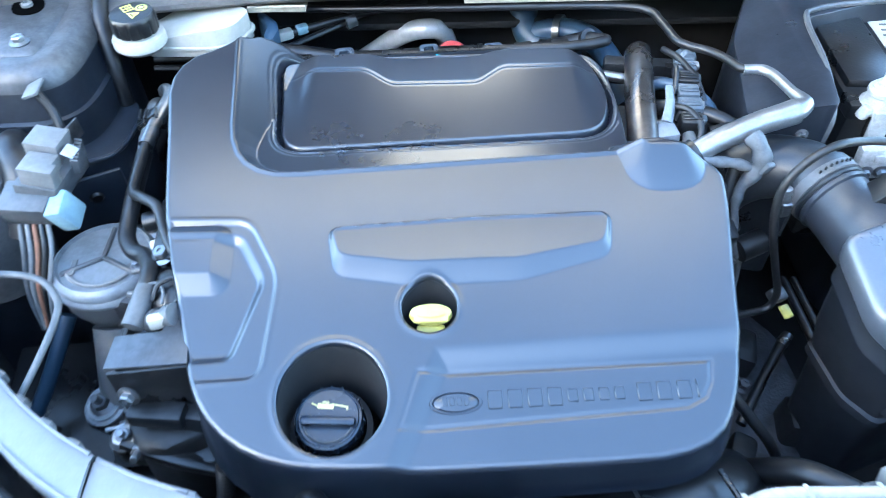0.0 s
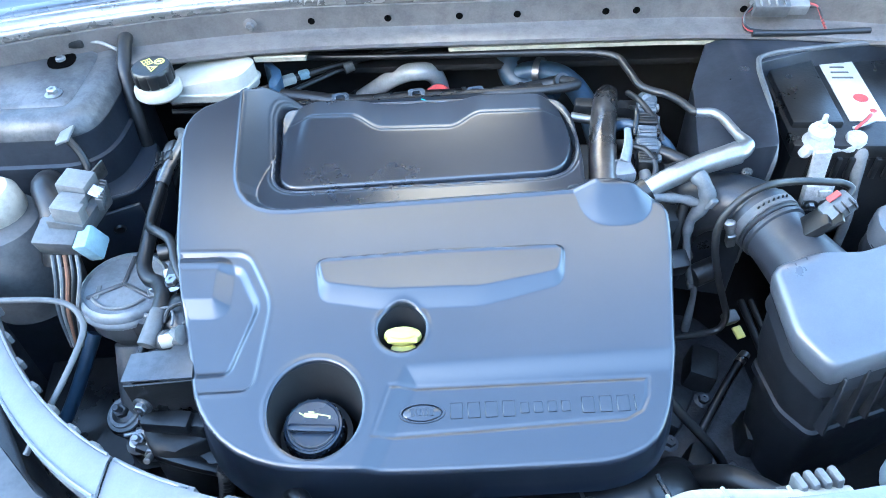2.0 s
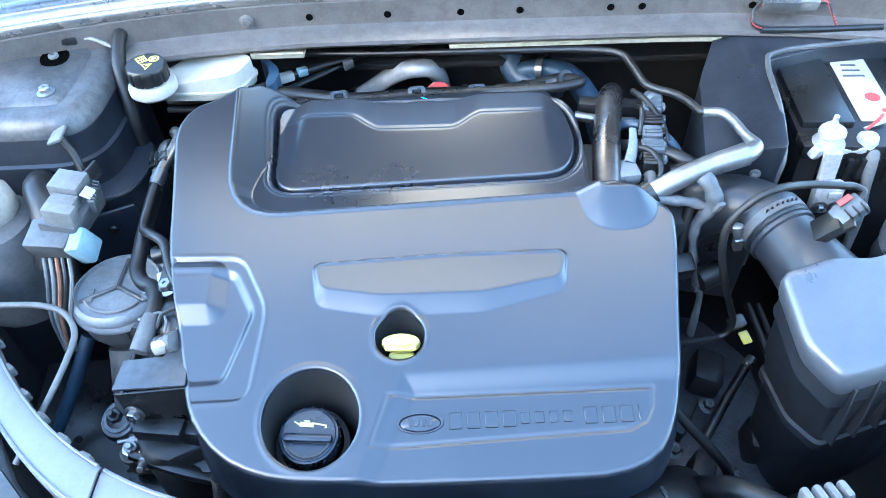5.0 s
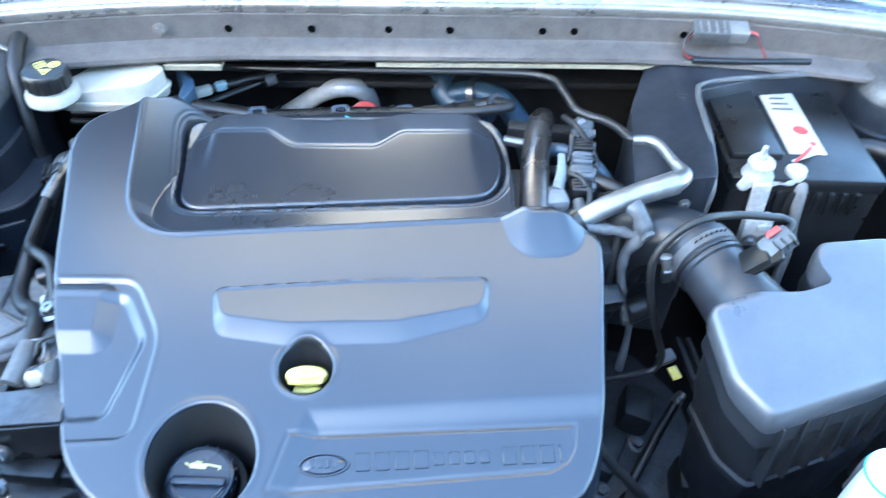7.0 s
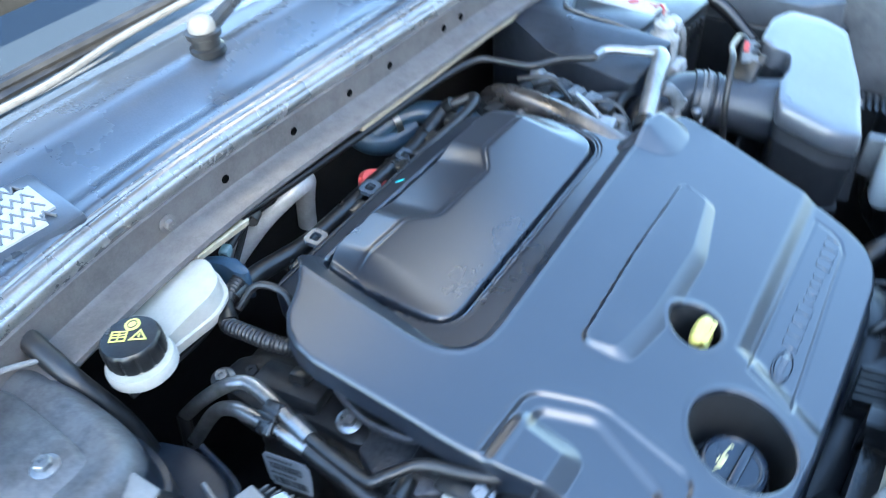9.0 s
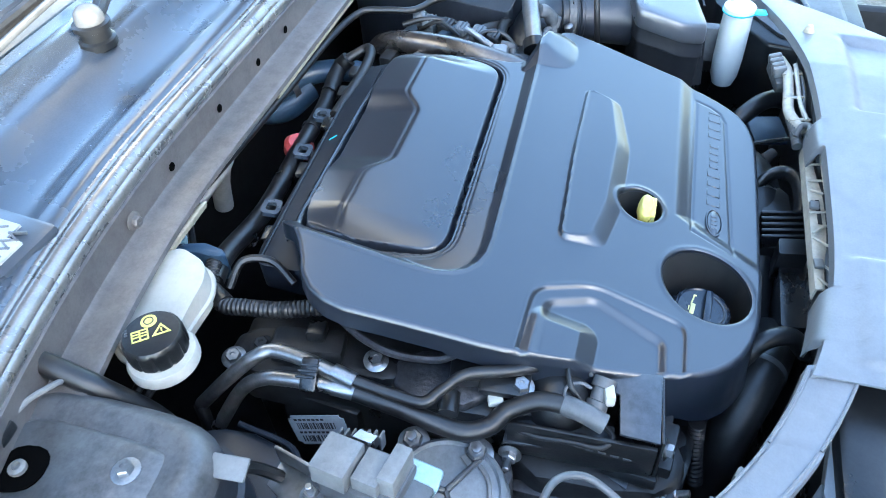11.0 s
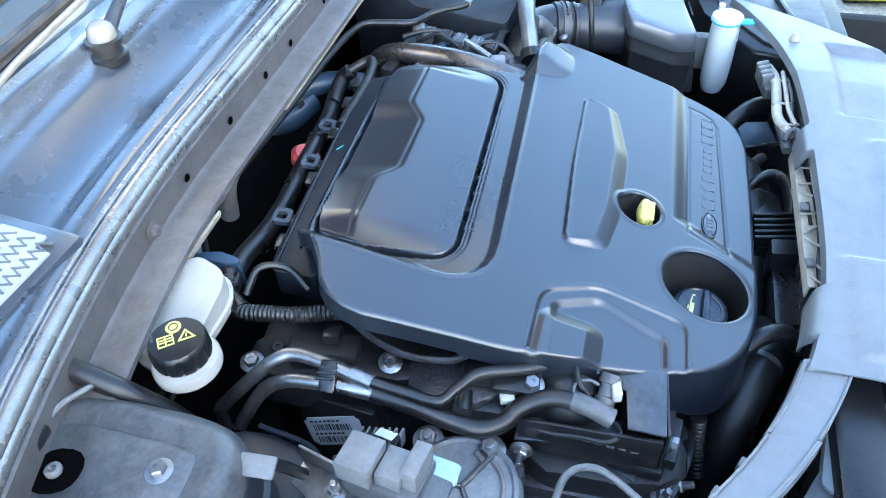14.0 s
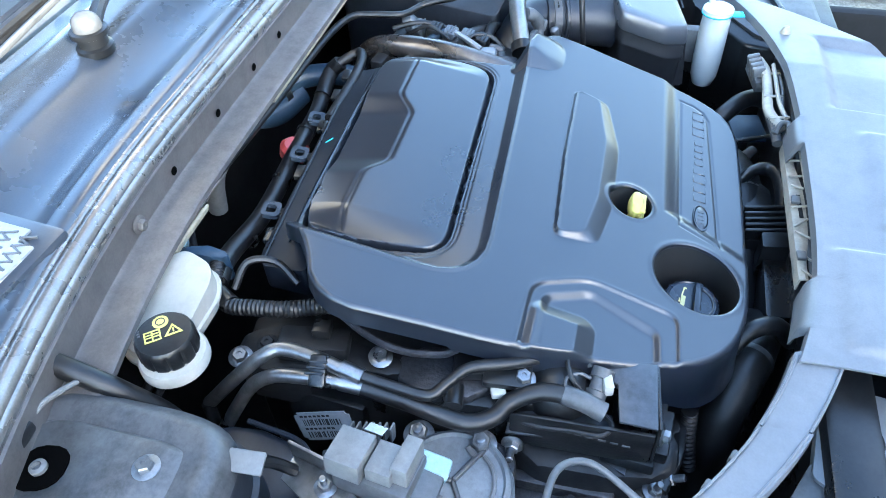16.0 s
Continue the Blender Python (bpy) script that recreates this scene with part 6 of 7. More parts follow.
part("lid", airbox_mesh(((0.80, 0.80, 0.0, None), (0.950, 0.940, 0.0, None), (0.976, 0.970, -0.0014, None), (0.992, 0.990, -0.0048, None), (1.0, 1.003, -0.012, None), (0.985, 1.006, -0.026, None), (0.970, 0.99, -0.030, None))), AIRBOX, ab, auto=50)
# The dark tone of the upper rows also paints shade on the lid's skirt.
part("lower_body", airbox_mesh(((0.968, 0.988, -0.027, None), (0.958, 0.995, -0.046, None), (0.966, 1.008, -0.048, None), (0.966, 1.008, -0.053, None), (0.93, 0.975, -0.056, None), (0.90, 0.965, None, 0.855), (0.83, 0.95, None, 0.812), (0.85, 1.0, None, 0.810), (0.85, 1.0, None, 0.800), (0.80, 0.93, None, 0.798), (0.70, 0.82, None, 0.66))), AIRLOW, ab, "dark lower half doubling as the lid's shaded skirt", auto=50)
for k in range(9):
    t = (k + 0.5) / 9
    x, y = 0.384 + 0.234 * t, 0.318 + 0.080 * t
    x = 0.49 + (x - 0.49) * 0.95
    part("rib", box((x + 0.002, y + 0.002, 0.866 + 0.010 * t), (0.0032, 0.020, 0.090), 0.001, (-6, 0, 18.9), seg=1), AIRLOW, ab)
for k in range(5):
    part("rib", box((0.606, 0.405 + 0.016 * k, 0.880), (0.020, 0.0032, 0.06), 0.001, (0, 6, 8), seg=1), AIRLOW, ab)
part("wire_clip", tube([(0.655, 0.42, 0.83), (0.658, 0.42, 0.88), (0.650, 0.43, 0.90), (0.645, 0.45, 0.88), (0.648, 0.455, 0.83)], 0.0022, 8), STEEL, ab)
part("wire_clip", tube([(0.585, 0.352, 0.815), (0.598, 0.350, 0.86), (0.606, 0.364, 0.87), (0.604, 0.37, 0.83)], 0.0022, 8), STEEL, ab)
part("grille_slat", box((0.64, 0.36, 0.84), (0.03, 0.004, 0.004), 0.001, (0, 0, 20)), BLACK, ab)
for k in range(4):
    part("grille_slat", box((0.648, 0.352 - 0.010 * k, 0.84), (0.05, 0.004, 0.003), 0.001, (0, 0, 10)), BLACK, ab)

duct = thing("intake_duct", (0.37, 0.49, 0.88), "black intake duct clamped to the air box", "air duct")
A = Vector((0.383, 0.520, 0.929))
ax = Vector((0.36, -0.93, -0.10)).normalized()
RM = Matrix.Translation(A) @ ax.to_track_quat("Z", "Y").to_matrix().to_4x4()
part("duct_body", tube([A, A + ax * 0.03, A + ax * 0.06, A + ax * 0.10], lambda t: 0.0345 + 0.009 * t * t, 32), DUCT, duct)
part("bead", lathe([(0.0345, 0.011), (0.0375, 0.013), (0.0375, 0.017), (0.0345, 0.019)], RM, 40), DUCT, duct)
part("hose_end", lathe([(0.033, -0.016), (0.0372, -0.015), (0.0380, -0.011), (0.0372, -0.008), (0.0372, 0.006), (0.0380, 0.008), (0.0365, 0.010), (0.034, 0.010)], RM, 40), HOSE, duct)
part("hose_clamp", lathe([(0.0372, -0.0065), (0.0386, -0.0058), (0.0386, 0.0048), (0.0372, 0.0055)], RM, 40), GREY, duct, "steel hose clamp")
for k in range(7):
    w = math.radians(70 + 9 * k)
    part("clamp_slot", box(RM @ Vector((0.0388 * math.cos(w), 0.0388 * math.sin(w), -0.0005)), (0.002, 0.002, 0.006), 0.0004, (0, 0, 0), seg=1), BLACK, duct)
part("screw_housing", box((0.345, 0.510, 0.914), (0.010, 0.011, 0.024), 0.002, (14, -12, 0)), ZINC, duct)
part("clamp_screw", lathe([(0, 0.0), (0.0050, 0.0), (0.0050, 0.008), (0.0065, 0.0085), (0.0065, 0.015), (0.004, 0.017), (0, 0.017)], turned((0.342, 0.508, 0.924), -14, -12, 0), 12), ZINC, duct, "bright hexagon clamp screw")
part("hose", tube([A + ax * 0.004, A - ax * 0.02, (0.364, 0.549, 0.930), (0.343, 0.560, 0.926), (0.317, 0.570, 0.908), (0.300, 0.578, 0.87), (0.294, 0.58, 0.79)], 0.0335, 28), HOSE, duct, "dark rubber hose")

maf = thing("air_flow_sensor", (0.44, 0.475, 0.95), "grey air flow sensor plug with a red latch", "sensor")
part("housing", box((0.412, 0.478, 0.966), (0.012, 0.030, 0.036), 0.003, (0, 38, -12)), BLACK, maf)
part("flange", box((0.419, 0.479, 0.971), (0.005, 0.036, 0.042), 0.002, (0, 38, -12)), BLACK, maf)
plug_ = part("plug", box((0.431, 0.483, 0.984), (0.032, 0.022, 0.017), 0.003, (4, -38, 18)), CONN, maf, "dark grey plug")
part("latch", box((0.424, 0.487, 0.996), (0.014, 0.007, 0.003), 0.001, (4, -38, 18)), RED, plug_, "red latch")
for k in range(3):
    part("ridge", box((0.427 + 0.006 * k, 0.475, 0.987 + 0.005 * k), (0.0016, 0.010, 0.014), 0.0005, (4, -38, 18), seg=1), BLACK, plug_)
part("lead", tube([(0.440, 0.490, 0.992), (0.446, 0.498, 0.997), (0.436, 0.502, 1.001), (0.423, 0.500, 1.004), (0.384, 0.495, 1.011), (0.347, 0.482, 1.017), (0.322, 0.475, 1.003), (0.308, 0.470, 0.978), (0.310, 0.467, 0.945), (0.322, 0.465, 0.903), (0.338, 0.464, 0.86), (0.347, 0.463, 0.833), (0.342, 0.459, 0.815), (0.325, 0.455, 0.812), (0.28, 0.44, 0.823), (0.26, 0.44, 0.83)], 0.0040, 12), RUBBER, maf)

# ---- pipes over the gearbox ----
egr = thing("exhaust_gas_pipe", (0.21, 0.63, 0.92), "thick dark brownish steel pipe running behind the cover", "pipe")
part("pipe", tube([(0.203, 0.515, 0.930), (0.206, 0.555, 0.942), (0.211, 0.605, 0.952), (0.218, 0.655, 0.957), (0.230, 0.715, 0.952), (0.240, 0.755, 0.940), (0.245, 0.775, 0.915), (0.245, 0.78, 0.87)], 0.0165, 20), PIPE, egr)
part("flange", box((0.205, 0.56, 0.945), (0.05, 0.03, 0.02), 0.005), CAST, egr)
alp = thing("vacuum_pipe", (0.32, 0.56, 0.92), "bare aluminium pipe with a sharp elbow beside the duct", "pipe")
part("pipe", tube([(0.246, 0.543, 0.958), (0.275, 0.552, 0.970), (0.31, 0.562, 0.980), (0.338, 0.568, 0.986), (0.352, 0.572, 0.988)], lambda t: 0.0112 + 0.0018 * t, 18), ALU, alp)
part("elbow", tube([(0.346, 0.570, 0.987), (0.357, 0.574, 0.989), (0.3635, 0.580, 0.990), (0.3640, 0.588, 0.990), (0.3605, 0.602, 0.989)], lambda t: 0.0130 - 0.0072 * t, 18, 6, flat=0.9), ALU, alp)
part("return_pipe", tube([(0.3615, 0.598, 0.989), (0.358, 0.615, 0.988), (0.354, 0.634, 0.987), (0.350, 0.645, 0.986), (0.343, 0.652, 0.985), (0.326, 0.654, 0.984)], 0.0056, 16), ALU, alp)
part("pipe_end", tube([(0.252, 0.545, 0.960), (0.240, 0.541, 0.954)], 0.0155, 18), BLACK, alp)
part("thin_pipe", tube([(0.331, 0.654, 0.984), (0.323, 0.660, 0.983), (0.315, 0.683, 0.980), (0.303, 0.703, 0.977), (0.285, 0.715, 0.976), (0.272, 0.728, 0.977), (0.263, 0.762, 0.979), (0.248, 0.793, 0.980), (0.184, 0.812, 0.975), (0.033, 0.823, 0.970), (-0.126, 0.840, 0.962), (-0.30, 0.865, 0.955)], 0.005, 12), RUBBER, alp)
stack = thing("solenoid_valve", (0.27, 0.65, 0.92), "stacked grey and black solenoid connectors", "solenoid")
for k in range(5):
    c0 = Vector((0.279 - 0.004 * k, 0.700 - 0.024 * k, 0.954 - 0.001 * k))
    mm = (CONN, BLACK, CONN, CONN, BLACK)[k]
    seg = part("segment", box(c0, (0.024 + 0.004 * (k % 2), 0.019, 0.022), 0.0035, (8, 0, -6)), mm, stack)
    for j in (-1, 0, 1):
        part("ridge", box(c0 + Vector((0, 0.0055 * j, 0.0112)), (0.020, 0.0020, 0.0024), 0.0006, (8, 0, -6), seg=1), mm, seg)
    part("latch", box(c0 + Vector((0.014, 0.002, 0.004)), (0.006, 0.010, 0.008), 0.0015, (8, 0, -6), seg=1), (LGREY, CONN, BLACK, LGREY, CONN)[k], seg)
part("cap", lathe([(0, 0.0), (0.011, 0.0), (0.012, 0.006), (0.012, 0.014), (0.008, 0.018), (0, 0.018)], turned((0.281, 0.722, 0.957), 70, 0, 10), 20), CONN, stack)
part("nozzle", lathe([(0, 0.0), (0.007, 0.0), (0.008, 0.012), (0.005, 0.02), (0, 0.02)], turned((0.259, 0.592, 0.945), 100, 0, 0), 16), GREY, stack)
for k, (pts, r, mm) in enumerate((
        ([(0.232, 0.655, 0.935), (0.262, 0.640, 0.945), (0.300, 0.618, 0.945), (0.330, 0.600, 0.930), (0.345, 0.580, 0.90)], 0.009, RUBBER),
        ([(0.225, 0.690, 0.930), (0.250, 0.680, 0.950), (0.285, 0.660, 0.948), (0.310, 0.640, 0.92), (0.32, 0.62, 0.86)], 0.007, BLUE),
        ([(0.215, 0.575, 0.925), (0.245, 0.572, 0.938), (0.270, 0.585, 0.935), (0.285, 0.610, 0.92)], 0.007, GREY),
        ([(0.245, 0.625, 0.960), (0.262, 0.612, 0.962), (0.270, 0.590, 0.955), (0.262, 0.570, 0.94)], 0.0035, RUBBER),
        ([(0.262, 0.735, 0.960), (0.272, 0.705, 0.966), (0.284, 0.675, 0.960), (0.292, 0.650, 0.945)], 0.004, RUBBER))):
    sh = thing("small_hose", pts[0], "slim dark hose among the solenoid connectors", "hose", "hoses by the solenoid")
    part("hose_body", tube(pts, r, 10), mm, sh)
wb = thing("white_bracket", (0.23, 0.60, 0.92), "pale grey cast lever bracket by the steel pipe", "bracket")
part("plate", box((0.229, 0.592, 0.948), (0.034, 0.032, 0.018), 0.006, (0, 0, 8)), PALEG, wb)
part("finger", tube([(0.236, 0.60, 0.955), (0.242, 0.62, 0.965), (0.243, 0.638, 0.975)], lambda t: 0.0085 - 0.003 * t, 10, flat=0.6), PALEG, wb)
hexbolt((0.222, 0.597, 0.956), 0.004, ZINC, (0, 0, 0), wb)
loomr = thing("wiring_loom", (0.30, 0.54, 0.86), "grey taped wiring loom branching beside the cover", "wiring")
part("loom", tube([(0.222, 0.536, 0.955), (0.240, 0.535, 0.959), (0.270, 0.535, 0.956), (0.291, 0.535, 0.953), (0.310, 0.533, 0.947)], lambda t: 0.0055 + 0.0007 * math.sin(25 * t), 12), TAPE, loomr)
part("loom", tube([(0.303, 0.548, 0.978), (0.310, 0.538, 0.972), (0.315, 0.532, 0.958), (0.311, 0.531, 0.943), (0.303, 0.531, 0.924), (0.302, 0.528, 0.905), (0.306, 0.524, 0.880), (0.314, 0.520, 0.848), (0.325, 0.515, 0.818), (0.322, 0.50, 0.76)], lambda t: 0.0090 - 0.0045 * min(1, abs(t - 0.22) * 2.5) * (t > 0.22) + 0.0008 * math.sin(40 * t), 14), TAPE, loomr)
part("loom", tube([(0.316, 0.518, 0.828), (0.330, 0.520, 0.830), (0.350, 0.53, 0.834)], 0.0060, 10), TAPE, loomr)
part("fray", box((0.318, 0.524, 0.955), (0.010, 0.006, 0.016), 0.002, (20, 10, 24)), TAPE, loomr)
part("loom", tube([(0.296, 0.545, 0.945), (0.290, 0.53, 0.91), (0.287, 0.52, 0.86), (0.292, 0.50, 0.81), (0.290, 0.48, 0.72)], 0.0060, 10), RUBBER, loomr)
part("loom", tube([(0.288, 0.560, 0.940), (0.283, 0.545, 0.90), (0.276, 0.53, 0.86), (0.280, 0.50, 0.78), (0.285, 0.48, 0.70)], 0.0045, 10), RUBBER, loomr)
part("loom", tube([(0.266, 0.50, 0.875), (0.276, 0.495, 0.862), (0.284, 0.49, 0.840), (0.288, 0.48, 0.80)], 0.0022, 8), GREY, loomr)
for q in ((0.3085, 0.531, 0.936), (0.302, 0.529, 0.912), (0.308, 0.523, 0.874), (0.318, 0.518, 0.838)):
    part("tape", lathe([(0.0058, -0.003), (0.0066, 0.0), (0.0058, 0.003)], turned(q, 8, 8, 0), 14), TAPE, loomr)
part("branch", tube([(0.285, 0.60, 0.94), (0.32, 0.60, 0.945), (0.35, 0.585, 0.93)], 0.008, 10), RUBBER, loomr)
part("connector", box((0.292, 0.515, 0.87), (0.026, 0.024, 0.03), 0.004, (20, 0, 10)), BLACK, loomr)
part("connector", lathe([(0, 0), (0.014, 0), (0.014, 0.03), (0, 0.03)], turned((0.318, 0.515, 0.845), 0, 80, 20), 18), BLACK, loomr)
sm = thing("cable_bracket", (0.25, 0.70, 0.90), "dark bracket and cables behind the steel pipe", "bracket")
part("plate", box((0.245, 0.735, 0.93), (0.10, 0.02, 0.03), 0.004, (0, 0, -8)), DARK, sm)
part("rod", tube([(0.185, 0.70, 0.95), (0.225, 0.695, 0.945), (0.26, 0.69, 0.945)], 0.006, 10), STEEL, sm)
part("wire", tube([(0.262, 0.71, 0.955), (0.262, 0.68, 0.97), (0.256, 0.65, 0.955)], 0.003, 8), BLACK, sm)
part("shroud", box((0.24, 0.60, 0.90), (0.12, 0.14, 0.06), 0.01, (0, 0, -6)), DARK, sm)

# ---- low in the bay ----
tagy = thing("yellow_tag", (0.404, 0.512, 0.71), "small yellow-green cable tag", "tag")
part("tag_body", box((0.376, 0.474, 0.787), (0.012, 0.016, 0.004), 0.0015, (20, 0, 20)), YELLOW, tagy)
part("plug", box((0.366, 0.487, 0.80), (0.018, 0.016, 0.014), 0.003, (20, 0, 20)), GREY, tagy)
lr = thing("shift_rod", (0.37, 0.44, 0.66), "black and steel gear linkage rod low in the bay", "rod")
part("rod", tube([(0.400, 0.485, 0.715), (0.365, 0.44, 0.705), (0.328, 0.39, 0.69)], 0.006, 10), BLACK, lr)
part("tip", tube([(0.408, 0.492, 0.717), (0.396, 0.48, 0.714)], 0.007, 10), STEEL, lr)
lp = thing("long_pipe", (0.41, 0.44, 0.7), "thin black pipe running down beside the air box", "pipe")
part("pipe", tube([(0.405, 0.545, 0.76), (0.411, 0.45, 0.755), (0.414, 0.335, 0.75)], 0.005, 10), BLACK, lp)
part("pipe", tube([(0.418, 0.545, 0.76), (0.424, 0.45, 0.755), (0.428, 0.335, 0.75)], 0.004, 10), BLACK, lp)
lc = thing("cable", (0.29, 0.33, 0.75), "black cable hanging in front of the gearbox", "wiring")
part("wire", tube([(0.235, 0.345, 0.88), (0.262, 0.335, 0.84), (0.29, 0.333, 0.80), (0.322, 0.325, 0.755), (0.345, 0.313, 0.70), (0.35, 0.30, 0.65)], 0.0055, 10), RUBBER, lc)
ch = thing("charge_hose", (0.10, 0.22, 0.78), "thick black charge hose below the cover's front", "hose")
part("hose_body", tube([(-0.02, 0.232, 0.76), (0.05, 0.225, 0.79), (0.12, 0.226, 0.81), (0.19, 0.235, 0.82), (0.245, 0.26, 0.80), (0.27, 0.30, 0.74)], 0.032, 20), RUBBER, ch)
for q in ((0.155, 0.2295), (0.172, 0.232)):
    part("band", lathe([(0.0335, -0.002), (0.0335, 0.002), (0.032, 0.002)], turned((q[0], q[1], 0.816), 0, 84, 10), 28), ZINC, ch)
hh = thing("radiator_hose", (-0.15, 0.22, 0.75), "thick black radiator hose in front of the engine", "hose")
part("hose_body", tube([(-0.02, 0.21, 0.76), (-0.06, 0.205, 0.80), (-0.12, 0.222, 0.82), (-0.175, 0.245, 0.78), (-0.20, 0.25, 0.68)], 0.024, 18), RUBBER, hh)
part("hose_clip", lathe([(0.0248, -0.004), (0.0255, 0.0), (0.0248, 0.004)], turned((-0.120, 0.222, 0.820), 0, 95, -20), 24), GREY, hh)
part("hose_clip", lathe([(0.0248, -0.004), (0.0255, 0.0), (0.0248, 0.004)], turned((-0.062, 0.206, 0.802), 0, 55, 5), 24), GREY, hh)
h2 = thing("thin_hose", (-0.1, 0.22, 0.82), "slim black hose arching to the radiator panel", "hose")
part("hose_body", tube([(-0.13, 0.250, 0.845), (-0.115, 0.232, 0.865), (-0.10, 0.205, 0.862), (-0.095, 0.182, 0.835)], 0.010, 14), RUBBER, h2)
lead = thing("conduit", (-0.20, 0.28, 0.74), "ribbed black conduit below the cover's corner", "wiring")
part("conduit", tube([(-0.205, 0.285, 0.83), (-0.212, 0.28, 0.79), (-0.222, 0.272, 0.75)], 0.008, 12, ribs=160, depth=0.1), RUBBER, lead)
rad = thing("radiator", (0.05, 0.15, 0.5), "black radiator and fan shroud behind the front panel", "radiator")
part("shroud", box((0.05, 0.155, 0.68), (0.80, 0.05, 0.44), 0.008), BLACK, rad)
part("arch", tube([(0.155, 0.228, 0.80), (0.157, 0.229, 0.845), (0.166, 0.217, 0.858), (0.169, 0.201, 0.860), (0.157, 0.190, 0.858), (0.130, 0.185, 0.852), (0.102, 0.185, 0.84)], 0.011, 12, flat=0.6), BLACK, rad)
part("arch_web", prism([(0.155, 0.225), (0.162, 0.205), (0.150, 0.194), (0.104, 0.190), (0.104, 0.228)], 0.80, 0.842, 0.003), BLACK, rad)
for k in range(5):
    part("slat", box((0.100 - 0.0105 * k, 0.203, 0.848), (0.0042, 0.056, 0.016), 0.0012, (0, 0, 12)), BLACK, rad)
part("slat_frame", prism(rounded([(0.106, 0.231), (0.114, 0.174), (0.060, 0.172), (0.050, 0.231)], 0.004), 0.81, 0.838, 0.002), BLACK, rad)
part("block", prism(rounded([(0.049, 0.212), (0.056, 0.172), (0.030, 0.172), (0.024, 0.212)], 0.003), 0.79, 0.858, 0.002), BLACK, rad)
part("duct_box", prism(rounded([(0.028, 0.206), (0.034, 0.172), (-0.060, 0.172), (-0.064, 0.206)], 0.005), 0.74, 0.835, 0.004), BLACK, rad)
part("support_rod", tube([(0.221, 0.254, 0.858), (0.233, 0.217, 0.860), (0.246, 0.180, 0.862)], 0.0028, 8), BLACK, rad)
part("stub", tube([(0.250, 0.228, 0.796), (0.268, 0.213, 0.802), (0.281, 0.202, 0.806)], lambda t: 0.010 - 0.003 * t, 12), GREY, rad)
part("blue_panel", box((0.347, 0.208, 0.795), (0.060, 0.050, 0.010), 0.003, (0, 0, 12)), BLUE, rad, "dark blue cooler panel")
fh = thing("breather_hose", (0.32, 0.23, 0.84), "black hose curving behind the front panel", "hose")
part("hose_body", tube([(0.270, 0.280, 0.80), (0.295, 0.260, 0.838), (0.314, 0.243, 0.850), (0.334, 0.227, 0.852), (0.348, 0.210, 0.850), (0.356, 0.190, 0.842)], 0.0125, 16), RUBBER, fh)
fl = thing("wiring_loom", (0.2, 0.2, 0.9), "dusty cream and grey wiring tucked under the panel's edge", "wiring")
part("conduit", tube([(0.372, 0.214, 0.898), (0.332, 0.208, 0.905), (0.289, 0.208, 0.906), (0.241, 0.209, 0.905), (0.218, 0.203, 0.905), (0.199, 0.194, 0.905)], 0.0068, 14), CREAM, fl, "dusty pale conduit")
part("ribbed_sleeve", tube([(0.225, 0.206, 0.902), (0.210, 0.203, 0.901), (0.196, 0.201, 0.900), (0.176, 0.198, 0.897)], 0.0062, 12, ribs=230, depth=0.12), GREY, fl)
part("cable_loop", tube([(0.184, 0.203, 0.906), (0.196, 0.197, 0.914), (0.191, 0.189, 0.918), (0.174, 0.190, 0.917), (0.158, 0.187, 0.916), (0.147, 0.176, 0.913)], 0.0036, 10), GREY, fl)
part("wire", tube([(0.34, 0.199, 0.912), (0.29, 0.198, 0.913), (0.25, 0.196, 0.911), (0.21, 0.190, 0.913)], 0.0030, 8), CREAM, fl)
part("wire", tube([(0.33, 0.193, 0.908), (0.28, 0.190, 0.910), (0.23, 0.192, 0.907), (0.20, 0.187, 0.908)], 0.0026, 8), GREY, fl)
for q in ((0.318, 0.203), (0.262, 0.203), (0.214, 0.197)):
    part("tie", box((q[0], q[1], 0.911), (0.004, 0.026, 0.003), 0.001, (0, 0, 12), seg=1), CREAM, fl)
carrier = thing("panel_carrier", (0.06, 0.18, 0.88), "dusty cream plastic carrier strip below the panel's edge", "carrier")
part("strip", sheet(lambda x, k: (x, 0.1905 + 0.012 * x - (0.0, 0.001, 0.013, 0.020)[k] * (0.75 + 0.25 * math.sin(31 * x)), (0.882, 0.898, 0.900, 0.8985)[k]), span(-0.062, 0.178, 40), range(4), 0.002), CREAM, carrier)
part("rail", tube([(0.165, 0.176, 0.908), (0.101, 0.174, 0.907), (0.031, 0.171, 0.906), (-0.055, 0.172, 0.903)], 0.0024, 8), CREAM, carrier)
rg = random.Random(11)
for k in range(9):
    x = 0.165 - 0.027 * k + rg.uniform(-0.006, 0.006)
    part("strut", box((x, 0.182, 0.9025), (0.0026, 0.018 + rg.uniform(-0.004, 0.004), 0.0030), 0.0008, (0, 0, rg.uniform(-48, 48)), seg=1), CREAM, carrier)
for x in (0.150, 0.062, -0.030):
    part("clip", box((x, 0.186, 0.9035), (0.012, 0.010, 0.005), 0.0015, (0, 0, rg.uniform(-10, 10))), LGREY, carrier)
part("dark_slot", box((0.055, 0.181, 0.9005), (0.040, 0.0045, 0.0016), 0.0005, (0, 0, 2), seg=1), DEEP, carrier)

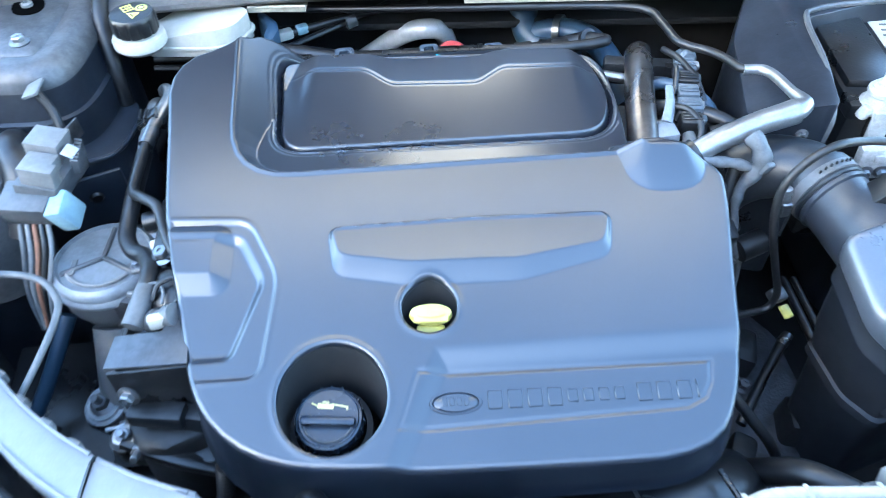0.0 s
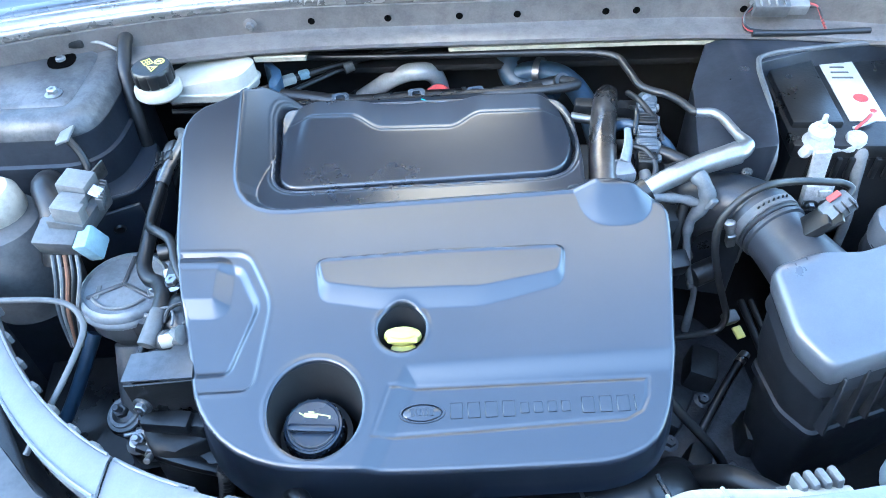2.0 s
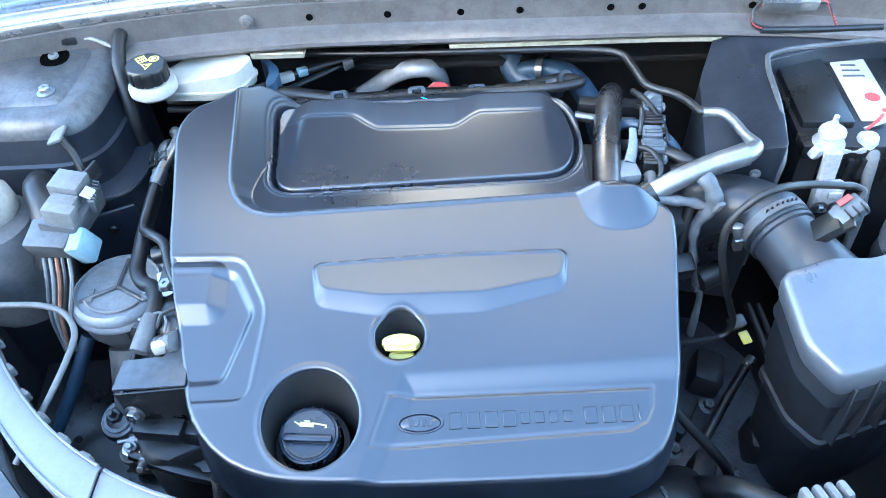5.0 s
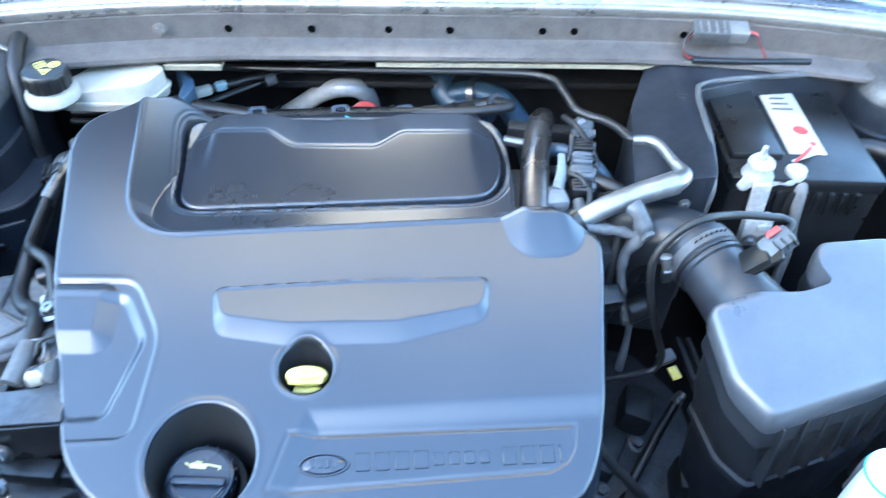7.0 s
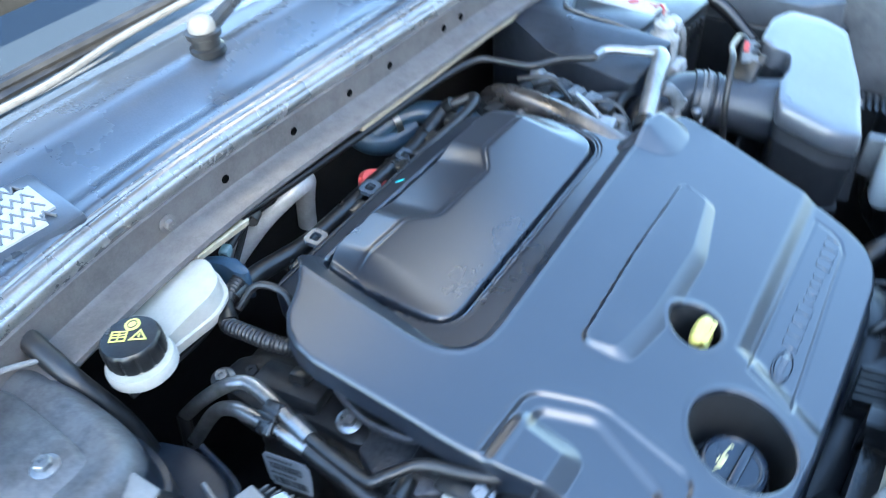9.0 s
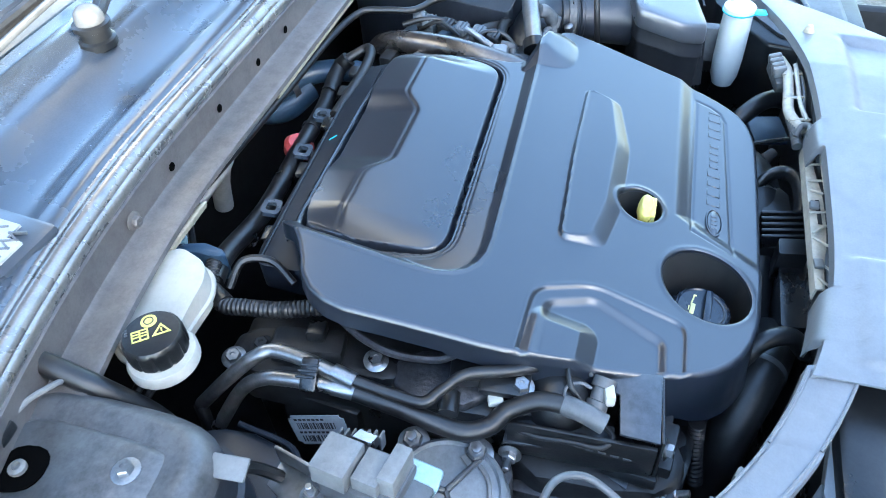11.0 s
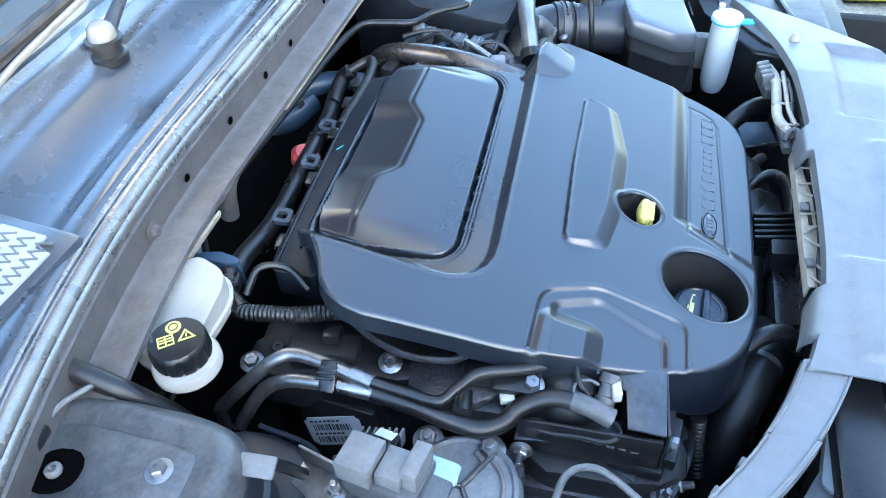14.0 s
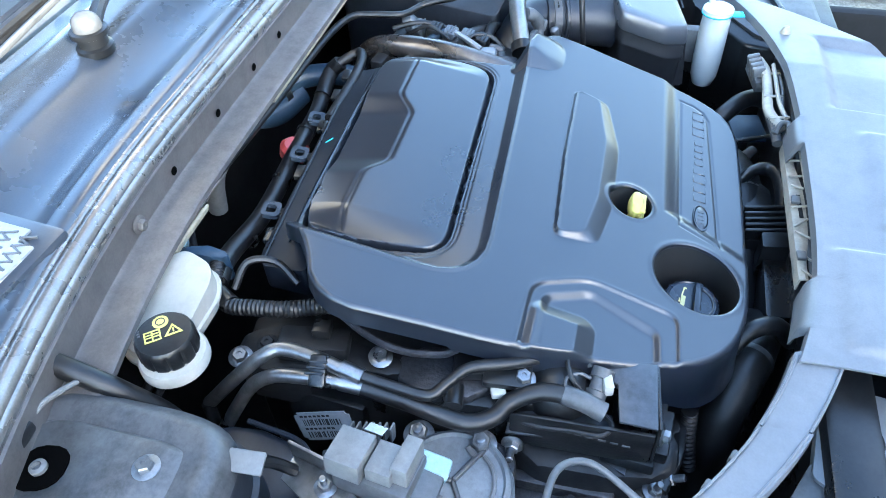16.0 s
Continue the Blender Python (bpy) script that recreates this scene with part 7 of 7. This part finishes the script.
# ---- washer filler and latch clip ----
wf = thing("washer_filler", (0.478, 0.272, 0.78), "milky washer fluid filler with a teal-edged cap", "washer filler")
wm = turned((0.482, 0.274, 0.0), 0, 0, 0)
part("bottle", lathe([(0.0, 0.785), (0.016, 0.785), (0.021, 0.80), (0.0225, 0.83), (0.0225, 0.885), (0.0215, 0.905), (0.021, 0.912), (0, 0.912)], wm, 28), MILK, wf)
part("cap_ring", lathe([(0.0235, 0.9100), (0.0248, 0.9105), (0.0248, 0.9122), (0.0235, 0.9127), (0.0, 0.9127)], wm, 32), TEAL, wf, "teal cap edge")
part("cap", lathe([(0.0238, 0.9126), (0.0232, 0.918), (0.018, 0.921), (0.0, 0.922)], wm, 28), MILK, wf)
part("pull_tab", box((0.476, 0.244, 0.913), (0.017, 0.018, 0.0022), 0.001, (0, 0, 10)), TEAL, wf)
part("knob", lathe([(0.005, 0.920), (0.005, 0.931), (0, 0.932)], turned((0.492, 0.285, 0)), 12), MILK, wf)
part("neck_bracket", box((0.505, 0.305, 0.84), (0.02, 0.03, 0.06), 0.004), LGREY, wf)
lk = thing("panel_clip", (0.345, 0.225, 0.9), "grey ridged plastic clip at the panel's edge", "clip")
for k in range(4):
    part("ridge", box((0.327 + 0.011 * k, 0.217 + 0.002 * k, 0.903), (0.0075, 0.018, 0.024), 0.003, (-12, 0, 12)), LGREY, lk)
part("base", box((0.34, 0.216, 0.892), (0.06, 0.02, 0.016), 0.003, (0, 0, 10)), GREY, lk)
wc = thing("panel_stud", (0.39, 0.188, 0.94), "small cream plastic stud on the front panel", "clip")
part("stud", lathe([(0.010, 0.0), (0.012, 0.004), (0.008, 0.012), (0.004, 0.022), (0, 0.024)], turned((0.40, 0.185, 0.918)), 14), FOAM, wc)

# ---- yard ----
skip = thing("yellow_bin", (2.7, -0.78, 0.0), "bright yellow painted metal bin standing in the yard", "bin")
part("body", box((2.70, -0.78, 0.45), (0.5, 0.95, 0.84), 0.02, (0, 0, 8)), SIGNYEL, skip)
part("foot", box((2.70, -0.78, 0.015), (0.4, 0.9, 0.03), 0.005, (0, 0, 8)), BLACK, skip)
part("hole", lathe([(0, 0.004), (0.02, 0.004), (0.02, 0)], turned((2.452, -0.50, 0.12), 0, -90, 8), 16), INK, skip)
